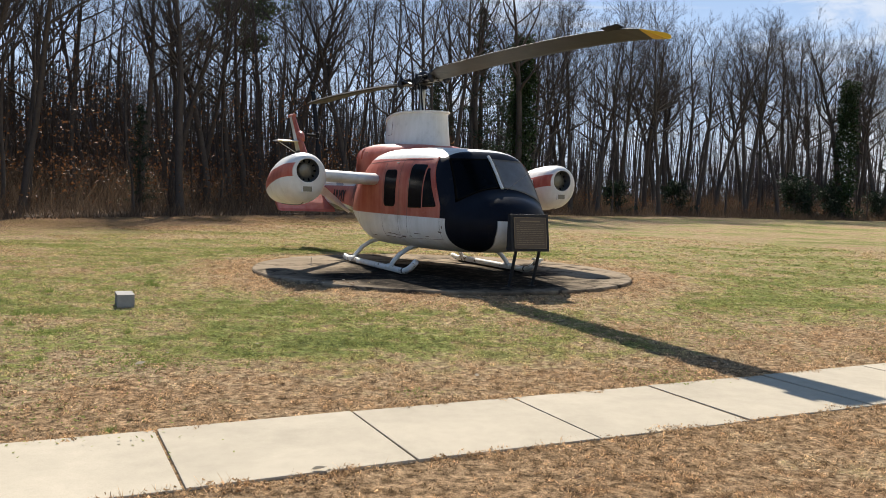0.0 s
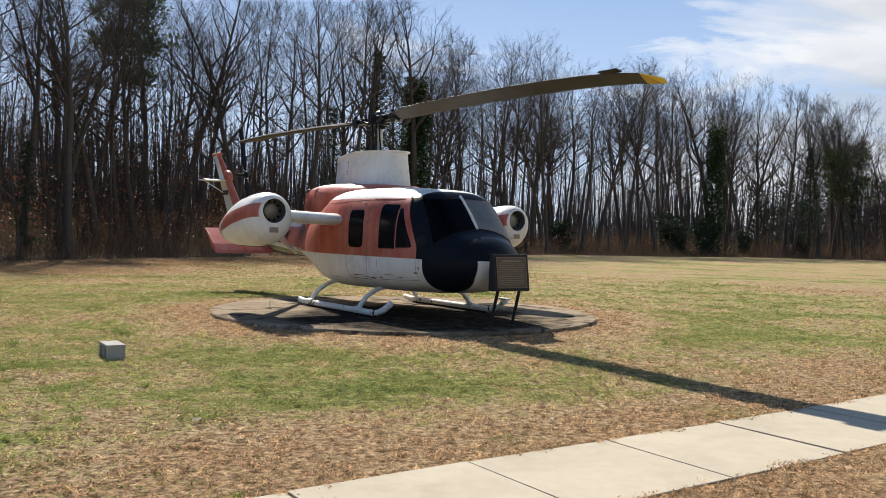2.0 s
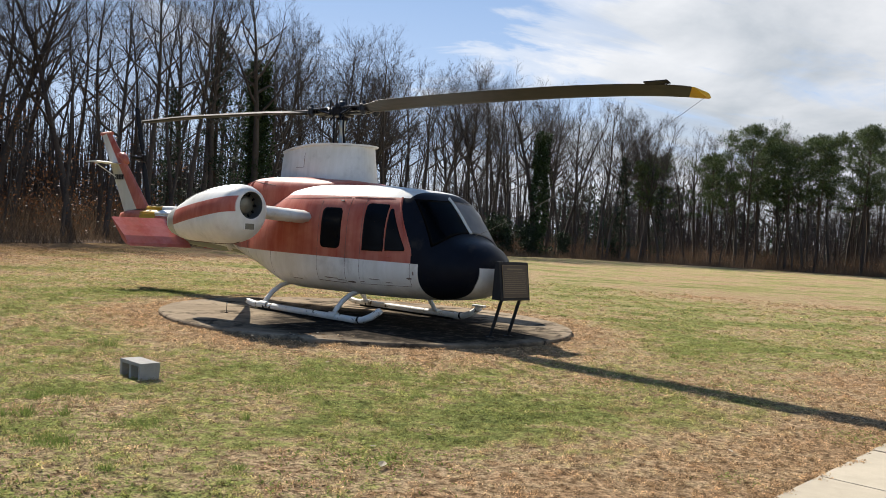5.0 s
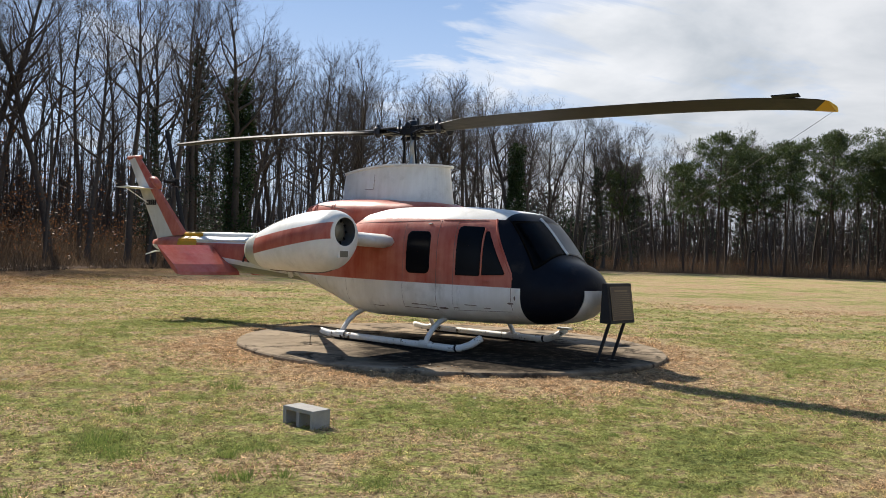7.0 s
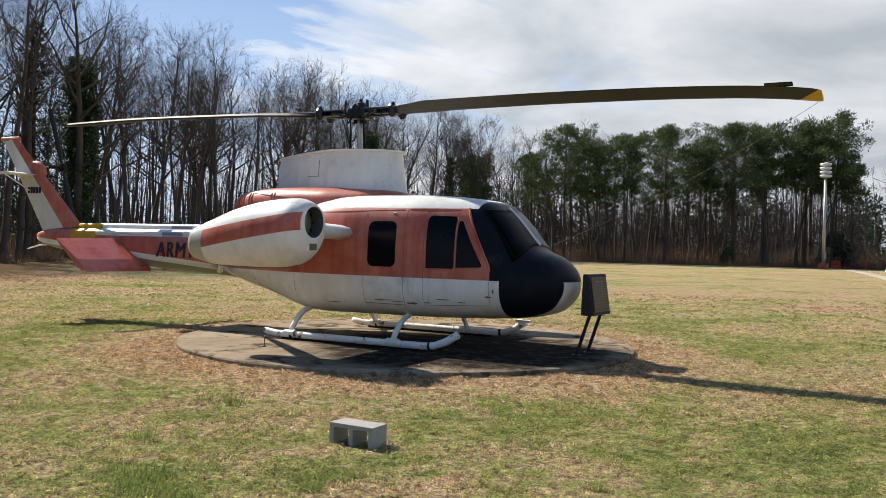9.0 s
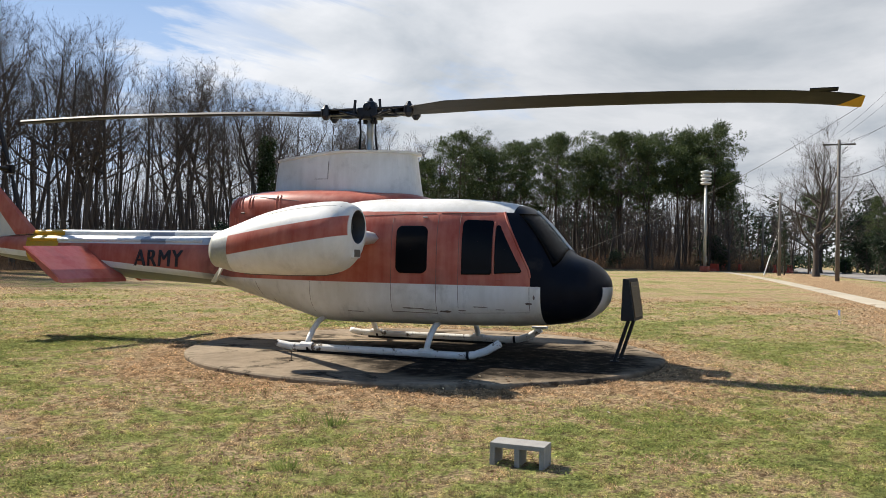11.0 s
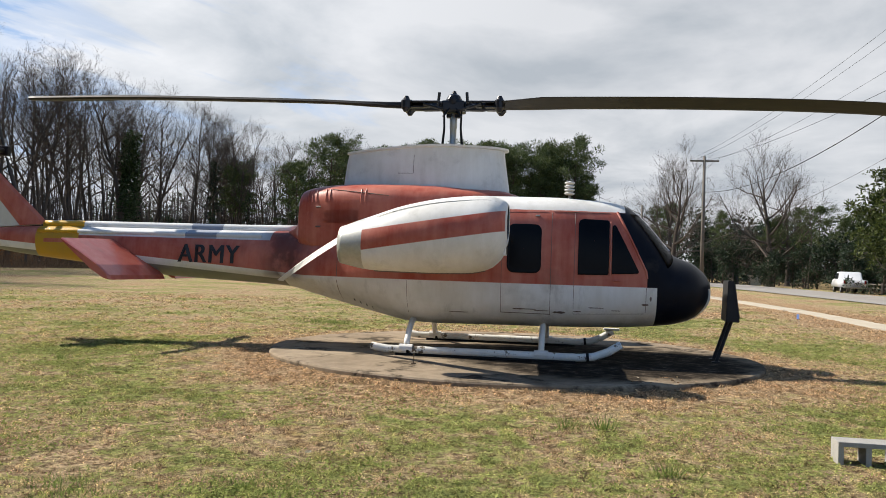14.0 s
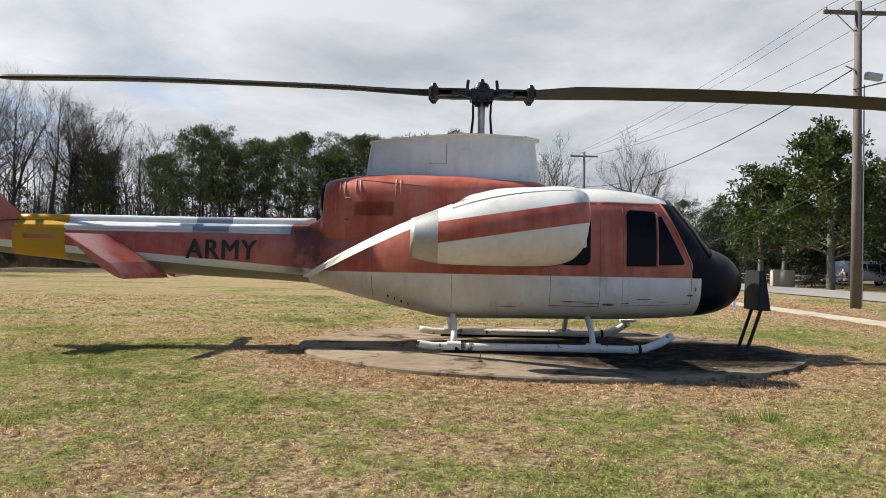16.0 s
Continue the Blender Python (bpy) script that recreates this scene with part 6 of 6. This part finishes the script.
def vehicle(name, x, y, turn, profile, roof, wheels, windows, label, category):
    """A road vehicle from its side profile (x, z), lofted across its width."""
    t = thing(name, pose(x, y, 0.03, 0, 0, turn), label, category)
    bm = bmesh.new()
    rings = []
    for yy, k in ((-0.98, 0.93), (-0.95, 0.985), (-0.85, 1.0), (0.85, 1.0), (0.95, 0.985), (0.98, 0.93)):
        rings.append([Vector((px, yy * (1 - 0.14 * max(0, (pz - 1.0))), 0.45 + (pz - 0.45) * k)) for px, pz in profile])
    loft(bm, rings, True, True)
    bmesh.ops.recalc_face_normals(bm, faces=bm.faces)
    body = part("body", bm, M_CARPAINT, t, "white bodywork", True)
    for wx in wheels:
        for s in (-1, 1):
            bm = bmesh.new()
            lathe(bm, [(-0.11, 0.18), (-0.11, 0.33), (-0.08, 0.36), (0.08, 0.36), (0.11, 0.33), (0.11, 0.18)], (wx, s * 0.86, 0.36), (0, 1, 0), 18)
            wh = part("wheel", bm, M_TYRE, t)
            bm = bmesh.new()
            lathe(bm, [(-0.10, 0.0), (-0.10, 0.19), (0.10, 0.19), (0.10, 0.0)], (wx, s * 0.87, 0.36), (0, 1, 0), 14)
            part("rim", bm, M_METAL, wh)
    for x0, x1, z0, z1, lean in windows:
        for s in (-1, 1):
            bm = bmesh.new()
            def side(z): return s * (0.985 * (1 - 0.14 * max(0, z - 1.0)) + 0.004)
            q = [Vector((x0, side(z0), z0)), Vector((x1, side(z0), z0)), Vector((x1 - lean, side(z1), z1)), Vector((x0 + 0.04, side(z1), z1))]
            loft(bm, [q, [p + Vector((0, -s * 0.02, 0)) for p in q]], True, True)
            part("side_window", bm, M_CARGLASS, body)
    for s in (-1, 1):
        bm = bmesh.new()
        lo = min(p[0] for p in profile)
        box(bm, (lo - 0.015, s * 0.80 - 0.09, 0.80), (lo + 0.05, s * 0.80 + 0.09, 1.10), 0.01)
        part("tail_lamp", bm, M_TAIL, body)
    bm = bmesh.new()
    box(bm, (min(p[0] for p in profile) - 0.08, -0.9, 0.42), (min(p[0] for p in profile) + 0.04, 0.9, 0.58), 0.03)
    part("bumper", bm, M_METAL, t)
    return t


VAN = [(-2.6, 0.45), (-2.62, 1.2), (-2.55, 1.95), (-2.3, 2.05), (0.9, 2.05), (1.25, 1.95), (1.95, 1.25), (2.55, 1.05), (2.65, 0.8), (2.6, 0.42)]
PICKUP = [(-2.75, 0.5), (-2.78, 1.12), (-0.75, 1.14), (-0.55, 1.75), (-0.3, 1.82), (0.75, 1.80), (1.45, 1.20), (2.55, 1.08), (2.75, 0.95), (2.72, 0.5)]
vehicle("van", 65.5, 10.9, -50, VAN, 2.05, (-1.7, 1.75), ((-2.3, -0.9, 1.25, 1.82, 0.0), (-0.8, 0.35, 1.25, 1.82, 0.0), (0.45, 1.65, 1.25, 1.82, 0.4)), "white passenger van parked under the trees", "van")
vehicle("pickup_truck", 70.0, 23.6, 20, PICKUP, 1.8, (-1.75, 1.75), ((-0.5, 0.25, 1.18, 1.68, 0.0), (0.3, 1.25, 1.18, 1.68, 0.45)), "white pickup truck parked beyond the road", "pickup truck")


def barricade(x, y, turn):
    t = thing("barricade", pose(x, y, 0, 0, 0, turn), "red plastic traffic barricade at the road's far end", "barricade", "traffic barricades")
    bm = bmesh.new()
    loft(bm, [[Vector((xx, yy, z)) for yy, z in ((-0.3, 0), (0.3, 0), (0.12, 0.35), (0.09, 1.0), (-0.09, 1.0), (-0.12, 0.35))] for xx in (-0.9, 0.9)], True, True)
    bmesh.ops.recalc_face_normals(bm, faces=bm.faces)
    part("shell", bm, M_BARRIER, t)
    for s in (-1, 1):
        bm = bmesh.new()
        box(bm, (s * 0.6 - 0.12, -0.31, 0.0), (s * 0.6 + 0.12, 0.31, 0.05), 0.01)
        part("foot", bm, M_TYRE, t)


for x, y, a in ((99.6, 56.8, 30), (101.4, 55.6, 10), (101.2, 64.9, 40), (102.4, 63.1, 20), (97.0, 64.0, 60)):
    barricade(x, y, a)


def picnic_table(x, y, turn):
    t = thing("picnic_table", pose(x, y, 0, 0, 0, turn), "dark timber picnic table under the magnolias", "picnic table")
    bm = bmesh.new()
    box(bm, (-0.9, -0.38, 0.70), (0.9, 0.38, 0.75), 0.01)
    part("tabletop", bm, M_POLE, t)
    for s in (-1, 1):
        bm = bmesh.new()
        box(bm, (-0.9, s * 0.72 - 0.13, 0.42), (0.9, s * 0.72 + 0.13, 0.46), 0.01)
        part("bench", bm, M_POLE, t)
        bm = bmesh.new()
        tube(bm, [(s * 0.6, -0.75, 0), (s * 0.6, -0.2, 0.7)], 0.04, 6), tube(bm, [(s * 0.6, 0.75, 0), (s * 0.6, 0.2, 0.7)], 0.04, 6), tube(bm, [(s * 0.6, -0.75, 0.40), (s * 0.6, 0.75, 0.40)], 0.035, 6)
        part("leg_frame", bm, M_POLE, t)


picnic_table(56.5, 14.6, 15)
picnic_table(60.0, 15.5, 40)


def stone_ring():
    t = thing("stone_cylinder", pose(55.5, 16.6, 0), "squat pale stone cylinder under the trees", "stone planter")
    bm = bmesh.new()
    lathe(bm, [(0, 0.75), (0.1, 0.85), (1.15, 0.85), (1.3, 0.75), (1.3, 0.55), (0.9, 0.5), (0.88, 0.0)], (0, 0, -0.05), (0, 0, 1), 24)
    part("wall", bm, M_WALK, t, "", True)


stone_ring()


# ---- pavement slabs, road ----
walk_ob = thing("pavement", pose(0, 0, 0), "narrow concrete footpath of square slabs across the lawn", "footpath", kind="structure")
bm = bmesh.new()
box(bm, (0.005, -WALK_WIDTH, -0.10), (SLAB - 0.012, 0.0, 0.012), 0.006)
slab_mesh = bpy.data.meshes.new("slab")
bm.to_mesh(slab_mesh)
bm.free()
slab_mesh.materials.append(M_WALK)
rng = random.Random(11)
# far off, footpath and road swing towards the wood
BEND = smooth_table([(-200, 0.0), (24, 0.0), (30, 0.3), (40, 1.0), (53, 2.1), (68, 3.4), (82, 4.9), (110, 8.5), (330, 45.0)])
for i in range(-12, 84):
    x, y = spot(i * SLAB, BEND(i * SLAB)[0])
    x1, y1 = spot((i + 1) * SLAB, BEND((i + 1) * SLAB)[0])
    ob = new("slab", slab_mesh)
    ob.parent = walk_ob
    ob.matrix_basis = pose(x, y, ground_z(x, y) + rng.uniform(-0.004, 0.004), rng.uniform(-0.2, 0.2), rng.uniform(-0.25, 0.25), math.degrees(math.atan2(y1 - y, x1 - x)) + rng.uniform(-0.15, 0.15))

bm = bmesh.new()
rows = [[bm.verts.new((*spot(s, n + BEND(s)[0] * (0.7 + 0.034 * (n + 8))), 0.035 - 0.0015 * (n + 12) ** 2 * 0.1)) for n in (-8.0, -10.0, -12.0, -14.0, -15.5)] for s in np.linspace(-120, 330, 60)]
for r0, r1 in zip(rows, rows[1:]):
    for i in range(4):
        bm.faces.new((r0[i + 1], r1[i + 1], r1[i], r0[i]))
road = tagged(link_mesh("road", bm, M_ASPHALT), "pale worn asphalt road beyond the verge", "road", kind="structure")


# ---- grass and litter on the lawn ----
def build_grass():
    """Short winter grass: single blades, dense in the strip beside the footpath's bend, thinning out over the field."""
    r = np.random.default_rng(5)
    u, v = np.array((0.70, 0.714)), np.array((-0.714, 0.70))
    spots = []
    for d0, d1, e0, e1, density, size in ((-0.2, 2.2, 2, 14, 1200, 0.9), (2.2, 3.6, -9, 19, 2200, 0.75), (3.6, 6.0, -10, 20, 4200, 0.62), (6.0, 8.5, -11, 22, 2900, 0.74), (8.5, 12, -13, 24, 1500, 0.85), (12, 18, -17, 28, 760, 1.1), (18, 30, -26, 34, 170, 1.8)):
        # blades stand in small bunches with thatch showing between them
        per = 18
        k = int((d1 - d0) * (e1 - e0) * density / per)
        d, e = r.uniform(d0, d1, k), r.uniform(e0, e1, k)
        centre = np.repeat(np.outer(d, u) + np.outer(e, v), per, 0)
        bunch = np.repeat(r.uniform(0.55, 1.5, k), per)
        here = centre + r.normal(0, 0.024 * size, centre.shape)
        spots.append(np.c_[here, np.full(len(here), size), bunch])
    # a ragged fringe that hangs over both edges of the footpath
    k = 26000
    along_walk = r.uniform(-10, 26, k)
    side_off = np.where(r.random(k) < 0.5, 0.03, -WALK_WIDTH - 0.03) + r.normal(0, 0.028, k)
    fringe = np.array(WALK_O) + np.outer(along_walk, np.array(WALK_U)) + np.outer(side_off, np.array(WALK_N))
    spots.append(np.c_[fringe, np.full(k, 0.7), r.uniform(1.0, 2.2, k)])
    p = np.concatenate(spots)
    rel = p[:, :2] - np.array(WALK_O)
    off = rel @ np.array(WALK_N)
    edge_wob = 0.03 * np.sin(p[:, 0] * 9.0) + 0.025 * np.sin(p[:, 1] * 23.0)
    keep = (off > 0.0 - 0.03 + edge_wob * 1.4) | (off < -WALK_WIDTH + 0.035 + edge_wob * 1.4)
    keep &= off > -7.6
    keep &= np.hypot(p[:, 0] - PAD.x, p[:, 1] - PAD.y) > PAD_R + 0.01
    c, s = math.cos(radians(64.7)), math.sin(radians(64.7))
    bx, by = p[:, 0] + 3.893, p[:, 1] - 10.24
    keep &= ~((abs(bx * c - by * s) < 0.20) & (abs(bx * s + by * c) < 0.10))
    p = p[keep]
    # clumps of a hand's width stand taller, with bare thatch between them
    table = r.random((256, 256))

    def lumps(scale):
        g = p[:, :2] * scale
        c0 = np.floor(g).astype(int)
        w = g - c0
        w = w * w * (3 - 2 * w)
        i, j = c0[:, 0] % 256, c0[:, 1] % 256
        i1, j1 = (i + 1) % 256, (j + 1) % 256
        return (table[i, j] * (1 - w[:, 0]) + table[i1, j] * w[:, 0]) * (1 - w[:, 1]) + (table[i, j1] * (1 - w[:, 0]) + table[i1, j1] * w[:, 0]) * w[:, 1]

    mound = 0.6 * lumps(8.0) + 0.4 * lumps(2.7)
    keep = r.random(len(p)) < np.clip((mound - 0.20) * 3.4, 0.30, 1.0)
    p, mound = p[keep], mound[keep]
    k = len(p)
    clump = np.sin(p[:, 0] * 3.1 + 1.3 * np.sin(p[:, 1] * 2.3)) * np.sin(p[:, 1] * 2.7 + 1.1 * np.sin(p[:, 0] * 3.7))
    tall = (0.010 + 0.016 * r.random(k) + 0.010 * np.clip(clump, 0, 1) * r.random(k) + 0.040 * np.clip(mound - 0.45, 0, 1)) * (0.6 + 0.4 * p[:, 2]) * p[:, 3]
    z = 0.085 * np.exp(-((p[:, 0] - PAD.x) ** 2 + (p[:, 1] - PAD.y) ** 2) / 30.0) - 0.012
    az, lean = r.uniform(0, 2 * np.pi, k), r.uniform(0.2, 1.8, k)
    wide = (0.0024 + 0.0030 * r.random(k)) * p[:, 2]
    base = np.c_[p[:, :2], z]
    side = np.c_[-np.sin(az), np.cos(az), np.zeros(k)] * wide[:, None]
    tip = base + np.c_[np.cos(az) * lean * tall, np.sin(az) * lean * tall, tall]
    verts = np.stack((base - side, base + side, tip), 1)
    # curled dry scraps lie in among the blades
    scrap = r.random(k) < 0.62
    m = int(scrap.sum())
    way = r.normal(0, 1, (m, 3)) * np.array((1, 1, 0.75))
    way /= np.linalg.norm(way, axis=1)[:, None]
    over = np.cross(way, r.normal(0, 1, (m, 3)))
    over /= np.linalg.norm(over, axis=1)[:, None]
    size = (p[scrap, 2] * r.uniform(0.6, 1.4, m))[:, None]
    heart = base[scrap] + np.c_[r.normal(0, 0.02, (m, 2)), 0.008 + 0.045 * np.clip(mound[scrap] - 0.25, 0, 1) * r.random(m) ** 0.7]
    verts[scrap] = np.stack((heart - way * size * 0.012 - over * size * 0.0062, heart - way * size * 0.009 + over * size * 0.0062, heart + way * size * 0.019), 1)
    verts = verts.reshape(-1, 3)
    me = bpy.data.meshes.new("grass")
    me.vertices.add(3 * k), me.loops.add(3 * k), me.polygons.add(k)
    me.vertices.foreach_set("co", verts.ravel())
    me.loops.foreach_set("vertex_index", np.arange(3 * k, dtype=np.int32))
    me.polygons.foreach_set("loop_start", np.arange(0, 3 * k, 3, dtype=np.int32))
    me.update(calc_edges=True)
    me.materials.append(M_GRASS)
    tagged(new("grass", me), "short dry and green blades of winter grass", "grass", kind="stuff")
    return k


build_grass()


def build_clover():
    """Low broad-leaved green growth in patches."""
    r = np.random.default_rng(8)
    u, v = np.array((0.70, 0.714)), np.array((-0.714, 0.70))
    out = []
    for _ in range(1000):
        d, e = 0.5 + 13 * r.random() ** 1.2, r.uniform(-9, 20)
        c = u * d + v * e
        off = (c - np.array(WALK_O)) @ np.array(WALK_N)
        if off < 0.2 or (off < 1.6 and r.random() < 0.6) or math.hypot(c[0] - PAD.x, c[1] - PAD.y) < PAD_R + 1.0:
            continue
        k = int(r.uniform(60, 330))
        spread = r.uniform(0.12, 0.55)
        out.append(c + r.normal(0, 1, (k, 2)) * np.array((spread, spread * r.uniform(0.5, 1.0))))
    p = np.concatenate(out)
    k = len(p)
    z = 0.085 * np.exp(-((p[:, 0] - PAD.x) ** 2 + (p[:, 1] - PAD.y) ** 2) / 30.0) + r.uniform(-0.004, 0.022, k)
    az, size, tilt = r.uniform(0, 2 * np.pi, k), r.uniform(0.007, 0.015, k), r.uniform(-0.3, 0.9, k)
    a = np.c_[np.cos(az), np.sin(az), tilt] * size[:, None]
    b = np.c_[-np.sin(az), np.cos(az), r.uniform(-0.3, 0.3, k)] * (size * 0.62)[:, None]
    c = np.c_[p, z]
    verts = np.stack((c - a, c + b, c + a, c - b), 1).reshape(-1, 3)
    me = bpy.data.meshes.new("clover")
    me.vertices.add(4 * k), me.loops.add(4 * k), me.polygons.add(k)
    me.vertices.foreach_set("co", verts.ravel())
    me.loops.foreach_set("vertex_index", np.arange(4 * k, dtype=np.int32))
    me.polygons.foreach_set("loop_start", np.arange(0, 4 * k, 4, dtype=np.int32))
    me.update(calc_edges=True)
    me.materials.append(leaf_material("clover_leaves", (0.14, 0.18, 0.038), (0.34, 0.36, 0.11), 0.9, 0.05, 0.3))
    tagged(new("clover", me), "low green clover patches in the lawn", "clover", kind="stuff")


build_clover()


def grass_tuft(seed):
    r = random.Random(seed)
    w = Wood()
    for _ in range(90):
        a, d = r.uniform(0, 2 * math.pi), abs(r.gauss(0, 0.06))
        p = Vector((d * math.cos(a), d * math.sin(a), -0.01))
        v = (Vector((math.cos(a), math.sin(a), 0)) * r.uniform(0.0, 0.6) + Vector((0, 0, 1))).normalized()
        w.sliver(p, p + v * r.uniform(0.06, 0.20), 0.0035, v.cross(rand_dir(r)).normalized())
    return w


M_TUFT = leaf_material("green_tuft", (0.10, 0.15, 0.035), (0.26, 0.31, 0.085), 0.6, 0.2, 0.4)
tuft0 = new("grass_tuft", grass_tuft(1).mesh("grass_tuft", M_TUFT))
tagged(tuft0, "taller green grass tuft in the lawn", "grass tuft", "grass tufts")
tuft0.matrix_basis = pose(3.26, 11.55, ground_z(3.26, 11.55), 0, 0, 20)
tuft0.scale = (0.7, 0.7, 0.6)
rng = random.Random(77)
for x, y, s in ((-4.18, 12.1, 1.1), (-5.25, 11.15, 1.1), (-4.89, 8.71, 0.8), (-4.74, 8.69, 0.9), (-4.48, 8.67, 0.8), (-4.17, 7.16, 0.7), (-1.42, 9.09, 0.6), (-3.4, 7.05, 0.6), (-4.33, 12.36, 0.9), (4.64, 17.1, 0.7), (-2.02, 5.08, 0.5), (-3.2, 11.09, 0.6), (-4.85, 18.97, 0.9), (-4.73, 9.3, 0.8), (-1.54, 9.06, 0.4), (-6.6, 10.7, 0.6), (-3.16, 8.39, 0.6)):
    copy_thing(tuft0, pose(x, y, ground_z(x, y), 0, 0, rng.uniform(0, 360))).scale = (s, s, s * rng.uniform(0.6, 0.9))


def grass_patch(x, y, reach, count, tall):
    r = random.Random(int(x * 100))
    w = Wood()
    for _ in range(count):
        p = Vector((r.gauss(0, reach), r.gauss(0, reach * 0.6), -0.01))
        v = (Vector((0, 0, 1)) + rand_dir(r) * 0.8)
        v.z = abs(v.z) + 0.3
        v.normalize()
        w.sliver(p, p + v * r.uniform(0.4, 1.0) * tall, 0.004, v.cross(rand_dir(r)).normalized())
    ob = new("grass_patch", w.mesh("grass_patch", M_TUFT))
    ob.matrix_basis = pose(x, y, ground_z(x, y), 0, 0, r.uniform(0, 180))
    tagged(ob, "lush bright green patch of longer grass", "grass patch", "grass patches", "stuff")


for x, y, reach, count, tall in ((-4.52, 7.87, 0.12, 420, 0.08), (-5.59, 10.08, 0.17, 620, 0.09), (-5.5, 9.65, 0.14, 420, 0.08), (-4.48, 9.45, 0.15, 350, 0.07), (2.4, 21.45, 0.35, 500, 0.16), (-2.73, 9.54, 0.14, 300, 0.06), (-3.9, 8.3, 0.16, 350, 0.06), (-7.2, 12.9, 0.18, 420, 0.07), (-7.9, 13.6, 0.2, 420, 0.07), (-2.2, 10.4, 0.2, 350, 0.06), (-6.2, 8.6, 0.15, 320, 0.07), (5.6, 16.6, 0.45, 700, 0.08), (7.4, 18.4, 0.5, 700, 0.08), (6.2, 15.2, 0.3, 400, 0.07), (9.0, 19.0, 0.5, 500, 0.08)):
    grass_patch(x, y, reach, count, tall)


def fallen_leaf(x, y, turn, size, colour, high=0.0):
    bm = bmesh.new()
    rows = []
    for i in range(7):
        u = i / 6
        half = 0.5 * size * math.sin(math.pi * min(0.97, 0.06 + 0.9 * u)) * 0.55
        rows.append([bm.verts.new((size * (u - 0.5), s * half, 0.012 + 0.25 * size * (u - 0.5) ** 2 * 4 * 0.3 + abs(s) * half * 0.45)) for s in (-1, 0, 1)])
    for r0, r1 in zip(rows, rows[1:]):
        for i in range(2):
            bm.faces.new((r0[i], r1[i], r1[i + 1], r0[i + 1]))
    bmesh.ops.solidify(bm, geom=bm.faces[:], thickness=0.001)
    ob = link_mesh("fallen_leaf", bm, colour)
    ob.matrix_basis = pose(x, y, max(high, ground_z(x, y) + 0.012), 8, -6, turn)
    tagged(ob, "pale dry fallen leaf on the grass", "leaf", "fallen leaves")


M_PALE_LEAF = plain("pale_leaf", (0.52, 0.45, 0.34), 0.8, 0, 30, 0.2)
M_TAN_LEAF = plain("tan_leaf", (0.30, 0.19, 0.10), 0.8, 0, 30, 0.2)
for x, y, a, s in ((-2.5, 6.93, 60, 0.10), (-0.64, 4.46, 20, 0.075), (-0.58, 4.43, 70, 0.05), (-6.42, 13.2, 10, 0.07), (-1.9, 10.9, 50, 0.06), (0.3, 6.9, 80, 0.07)):
    fallen_leaf(x, y, a, s, M_PALE_LEAF)
for _ in range(90):
    d, e = rng.uniform(1.5, 9), rng.uniform(-6, 18)
    x, y = 0.70 * d - 0.714 * e, 0.714 * d + 0.70 * e
    off = along(x, y)[1]
    if (off > 0.1 or off < -1.2) and math.hypot(x - PAD.x, y - PAD.y) > PAD_R + 0.1:
        fallen_leaf(x, y, rng.uniform(0, 360), rng.uniform(0.03, 0.065), rng.choice((M_TAN_LEAF, M_TAN_LEAF, M_PALE_LEAF)))

for _ in range(22):
    fallen_leaf(-1.7 + rng.gauss(0, 0.28), 12.6 + rng.gauss(0, 0.16), rng.uniform(0, 360), rng.uniform(0.04, 0.07), rng.choice((M_TAN_LEAF, M_TAN_LEAF, M_PALE_LEAF)), PAD_TOP + 0.002)


def marker_flag():
    t = thing("marker_flag", pose(12.7, 14.5, 0, 0, 0, 40), "small blue marker flag on a wire stem", "marker flag")
    bm = bmesh.new()
    tube(bm, [(0, 0, -0.05), (0, 0, 0.34)], 0.006, 6)
    part("stem", bm, M_METAL, t)
    bm = bmesh.new()
    box(bm, (0.0, -0.004, 0.20), (0.13, 0.004, 0.33), 0.002)
    part("flag", bm, plain("blue_plastic", (0.10, 0.16, 0.38), 0.5), t)


marker_flag()
